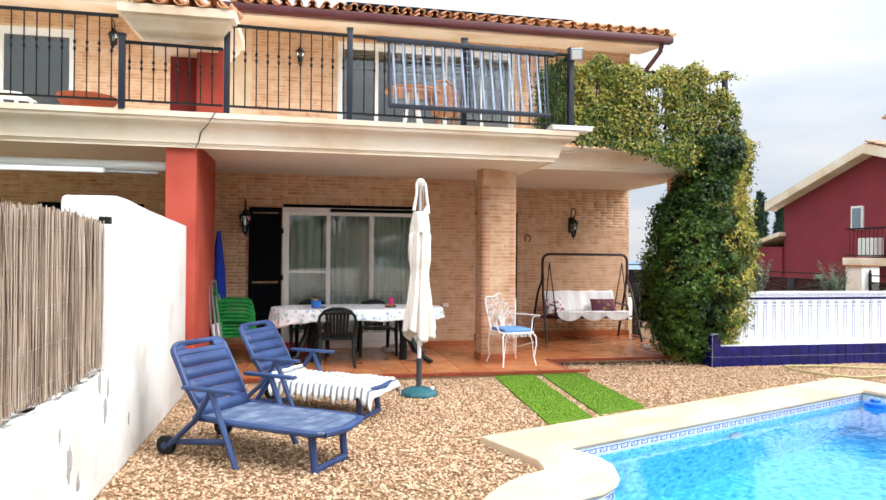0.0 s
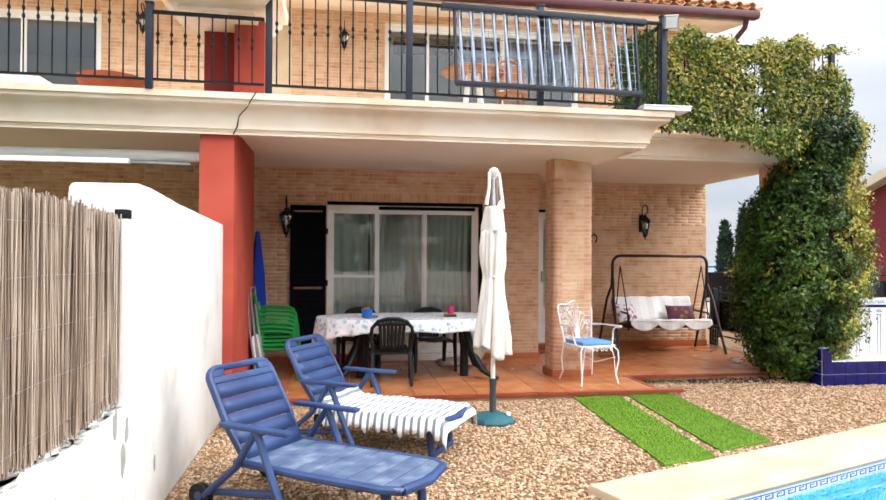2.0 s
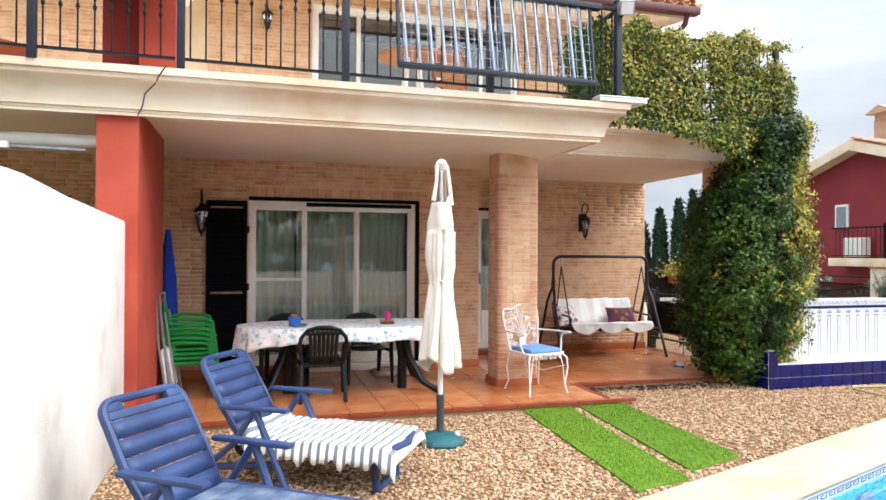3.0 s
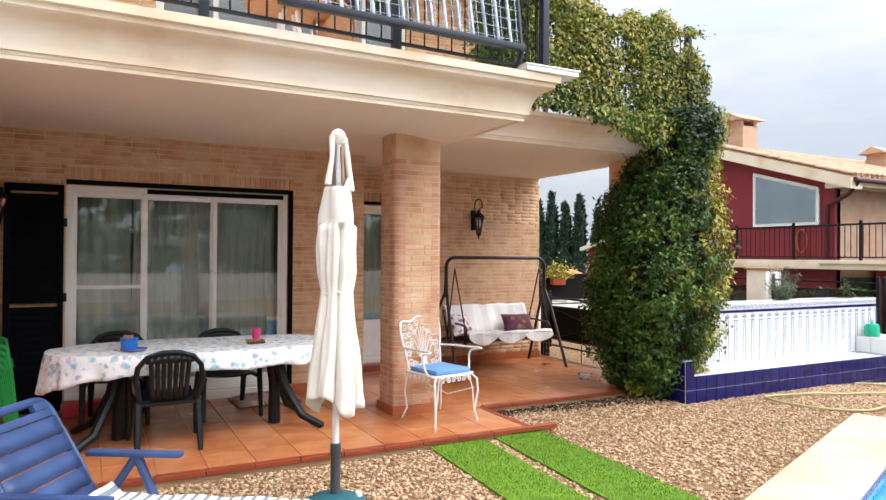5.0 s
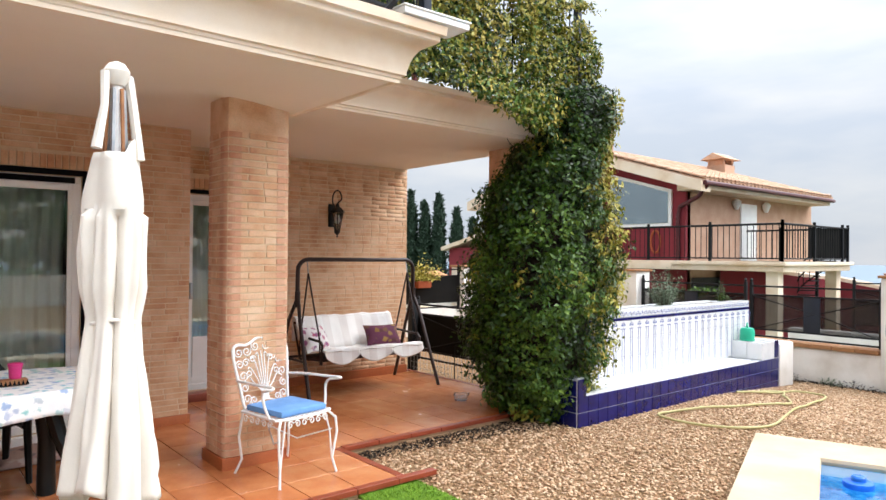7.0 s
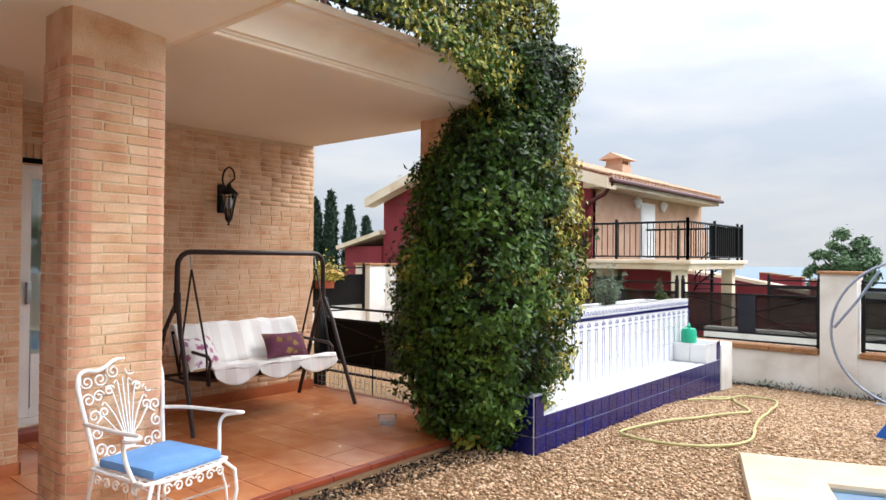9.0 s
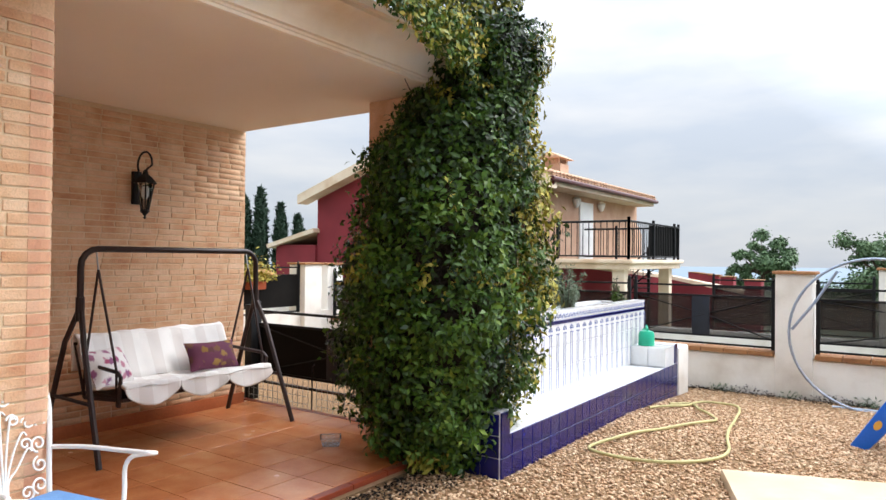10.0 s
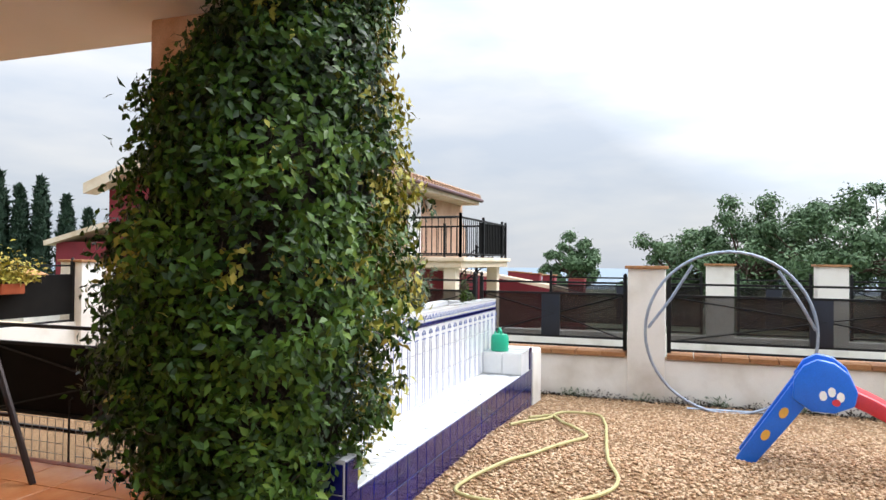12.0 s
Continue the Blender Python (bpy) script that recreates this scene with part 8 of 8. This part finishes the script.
def gravel(name, n, x0, x1, y0, y1, size, seed):
    r = np.random.default_rng(seed)
    x, y = x0 + (x1 - x0) * r.random(n), y0 + (y1 - y0) * r.random(n)
    bad = inside(COPING_EDGE, x, y) | ((y > 8.31) & (x < 3.42)) | (y > 9.18) & (x < 6.05) | ((x > PXA - 0.02) & (y > PYF - 0.01)) | (x < WX + 0.01)
    for (a0, a1, b0, b1, t1, t0) in ((2.39, 2.90, 2.24, 2.72, 8.33, 6.1), (3.02, 3.50, 2.84, 3.42, 8.45, 6.4)):
        k = (y - t0) / (t1 - t0)
        bad |= (k > 0) & (k < 1) & (x > b0 + (a0 - b0) * k) & (x < b1 + (a1 - b1) * k)
    x, y = x[~bad], y[~bad]
    n = len(x)
    v, f = icosa()
    s = size * (0.55 + 0.75 * r.random(n))[:, None] * np.stack([1 + 0.5 * r.random(n), 0.7 + 0.3 * r.random(n), 0.45 + 0.3 * r.random(n)], 1)
    an = 2 * np.pi * r.random(n)
    P = v[None] * s[:, None, :] * (1 + 0.16 * r.normal(0, 1, (n, 12, 1)))
    c, d = np.cos(an)[:, None], np.sin(an)[:, None]
    X = P[:, :, 0] * c - P[:, :, 1] * d + x[:, None]
    Y = P[:, :, 0] * d + P[:, :, 1] * c + y[:, None]
    Z = P[:, :, 2] + (ground_z(x) + s[:, 2] * 0.45 + 0.006 * r.random(n))[:, None]
    V = np.stack([X, Y, Z], 2).reshape(-1, 3)
    F = (f[None] + (np.arange(n) * 12)[:, None, None]).reshape(-1, 3)
    ob = fast_mesh(name, V, F, STONE, smooth=True)
    tagged(ob, "loose tan and cream gravel pebbles", "gravel", kind="stuff")


gravel("gravel", 42000, -1.15, 3.2, 3.9, 8.35, 0.0115, 51)
gravel("gravel", 34000, 3.2, 8.0, 5.0, 9.3, 0.0115, 52)
gravel("gravel", 26000, 7.4, 10.55, 3.5, 9.0, 0.0115, 53)

# fallen leaves and soil by the terrace edge, and a clear tub on the tiles
r = np.random.default_rng(33)
n = 1500
lt = thing("leaf_litter", (4.4, 9.05, 0.0), "dark dry leaf litter strewn on the gravel", "leaf litter")
lt["kind"] = "stuff"
lx = r.random(n)
leaf_cloud("dry_leaves", lt, np.stack([-0.9 + 2.2 * lx, 0.09 - 0.28 * r.random(n) ** 1.6 * (0.5 + lx), 0.012 + 0.012 * r.random(n)], 1), np.tile([0.0, 0.0, 1.0], (n, 1)), 0.028, LITTER_AND_SHADE, seed=34)
wd = thing("wall_weeds", (10.5, 6.0, -0.15), "dry weeds and dirt along the wall foot", "weeds")
wd["kind"] = "stuff"
n = 2600
wx, wy = r.random(n), -3.0 + 6.0 * r.random(n)
leaf_cloud("dry_leaves", wd, np.stack([0.07 - 0.22 * wx ** 2.2, wy, 0.01 + 0.05 * r.random(n) ** 3 * (1 + np.sin(wy * 7)) + 0.012], 1), np.tile([-0.2, 0.0, 1.0], (n, 1)), 0.03, LITTER_AND_SHADE, seed=36)
leaf_cloud("weeds", wd, np.stack([0.07 - 0.08 * wx[:700] ** 2, np.round(wy[:700] * 1.3) / 1.3 + 0.07 * r.normal(0, 1, 700), 0.01 + 0.09 * r.random(700) ** 2], 1), np.tile([-0.6, 0.0, 0.5], (700, 1)), 0.045, OLIVE, droop=-1.5, seed=37, slim=0.25)
tub = thing("plastic_tub", (5.30, 9.95, TZ), "small clear plastic tub standing on the tiles", "tub")
part("shell", Mesh().lathe([(0.085, 0.002), (0.10, 0.06), (0.112, 0.062), (0.112, 0.066), (0.097, 0.066), (0.082, 0.006)], n=4), CLEAR, tub, smooth=False)

# ---- skirting, terrace tiles and brick facing ----
structure(build("baseboard", Mesh().box(-1.4, WIN[0] - 0.03, FACADE - 0.018, FACADE + 0.005, TZ, 0.15).box(1.92, 2.75, FACADE - 0.018, FACADE + 0.005, TZ, 0.15).box(2.737, 2.752, FACADE - 0.018, BACK, TZ, 0.15).box(3.74, 5.87, BACK - 0.018, BACK + 0.005, TZ, 0.17), SKIRT, bevel=0.003), "terracotta tile skirting at the foot of the walls", "skirting")
structure(build("baseboard_column", Mesh().box(COL[0] - 0.014, COL[1] + 0.014, COL[2] - 0.014, COL[3] + 0.014, TZ - 0.005, 0.155), SKIRT, bevel=0.006), "terracotta tile plinth round the porch column", "skirting")
PT = 0.33
tile_m = tile_mesh("floor_tile", PT - 0.006, PT - 0.006, 0.014, TILE)
edge_m = tile_mesh("edge_tile", PT - 0.005, 0.06, 0.035, TILE_EDGE)
edge_n = tile_mesh("edge_tile", 0.06, PT - 0.005, 0.035, TILE_EDGE)


def tiles(x0, x1, y0, y1):
    y = y0
    while y < y1 - 0.03:
        h = min(PT, y1 - y)
        x = x1
        while x > x0 + 0.03:
            w = min(PT, x - x0)
            piece("floor_tile", tile_m, terrace, x - w / 2, y + h / 2, TZ - 0.007 + 0.0012 * random.random(), (w / PT, h / PT, 1))
            x -= w
        y += h


tiles(-1.35, 3.345, 8.39, BACK)
tiles(3.345, 5.96, 9.26, BACK)
x = -1.3
while x < 3.38:
    piece("edge_tile", edge_m, terrace, x + PT / 2, 8.36, TZ - 0.015)
    x += PT
piece("edge_tile", edge_n, terrace, 3.375, 8.56, TZ - 0.015)
piece("edge_tile", edge_n, terrace, 3.375, 8.89, TZ - 0.015)
piece("edge_tile", edge_n, terrace, 3.375, 9.14, TZ - 0.016, (1, 0.5, 1))
x = 3.42
while x < 5.9:
    piece("edge_tile", edge_m, terrace, x + PT / 2, 9.23, TZ - 0.015)
    x += PT
y = 9.26
while y < 11.6:
    piece("edge_tile", edge_n, terrace, 5.99, y + PT / 2, TZ - 0.015)
    y += PT

SOLD = (WIN[0], WIN[1] + 0.05, 2.19, 2.37)
lay(courses(-1.5, 2.735, 0.15, SOFF - 0.0, [(WIN[0] - 0.005, 1.918, 0.0, 2.25), (SOLD[0], SOLD[1], 2.24, 2.37)], 3), "x", FACADE, 1, front_wall, lambda a, z: a > 1.0)
soldiers(WIN[0] - 0.02, 1.9, 2.255, 2.365, FACADE, front_wall)
lay(courses(-5.9, -1.56, 0.15, SOFF, (), 4), "x", FACADE, 1, front_wall)
lay(courses(FACADE, BACK, 0.15, SOFF, (), 5), "y", 2.735, -1, side_return, lambda a, z: True)
lay(courses(2.745, 5.862, 0.17, SOFF, [(2.98, 3.735, 0, 2.25), (3.0, 3.7, 2.25, 2.37)], 6), "x", BACK, 1, back_wall, lambda a, z: z > 0.75)
soldiers(3.0, 3.7, 2.255, 2.365, BACK, back_wall)
lay(courses(BACK, 12.4, 0.0, 5.0, (), 7), "y", 5.862, -1, end_wall)
lay(courses(-5.9, -1.38, FLOOR2, 5.34, [(-5.6, -3.45, 3.02, 4.95)], 8), "x", BACK, 1, upper_wall)
lay(courses(-0.79, 5.862, FLOOR2, 5.34, [UPWIN], 9), "x", BACK, 1, upper_wall)
CR = 0.06
lay(courses(COL[0] + CR, COL[1] - CR, 0.16, 2.49, (), 10), "x", COL[2], 1, column, lambda a, z: True)
lay(courses(COL[2] + CR, COL[3] - CR, 0.16, 2.49, (), 11), "y", COL[0], 1, column, lambda a, z: True)
lay(courses(COL[2] + CR, COL[3] - CR, 0.16, 2.49, (), 12), "y", COL[1], -1, column, lambda a, z: True)
lay(courses(COL[0] + CR, COL[1] - CR, 0.16, 2.49, (), 13), "x", COL[3], -1, column)


def corner_brick():
    """A quarter-round brick, its centre of curvature at the origin, turning from -x to -y."""
    prof = [(-math.cos(radians(a)), -math.sin(radians(a))) for a in range(0, 91, 15)]
    m = Mesh()
    pts = [(-CR, 0.045)] + [(x * CR, y * CR) for x, y in prof] + [(0.045, -CR)]
    pts += [(0.045, -CR + 0.03), (-CR + 0.03, 0.045)]
    m.prism(pts, -BH / 2, BH / 2)
    me = bpy.data.meshes.new("corner_brick")
    me.from_pydata(m.v, [], m.f)
    me.materials.append(BRICK_PINK)
    return me


cb_mesh = corner_brick()
rc = random.Random(17)
for cx, cy, turn in ((COL[0] + CR, COL[2] + CR, 0), (COL[1] - CR, COL[2] + CR, 90), (COL[0] + CR, COL[3] - CR, -90)):
    z = 0.16
    while z + BH <= 2.491:
        ob = new("brick", cb_mesh)
        ob.parent = column
        ob.matrix_basis = pose(cx, cy, z + BH / 2, 0, 0, turn) @ Matrix.Diagonal((1.05 + 0.03 * rc.random(), 1.05 + 0.03 * rc.random(), 1, 1))
        z += BH + BJ
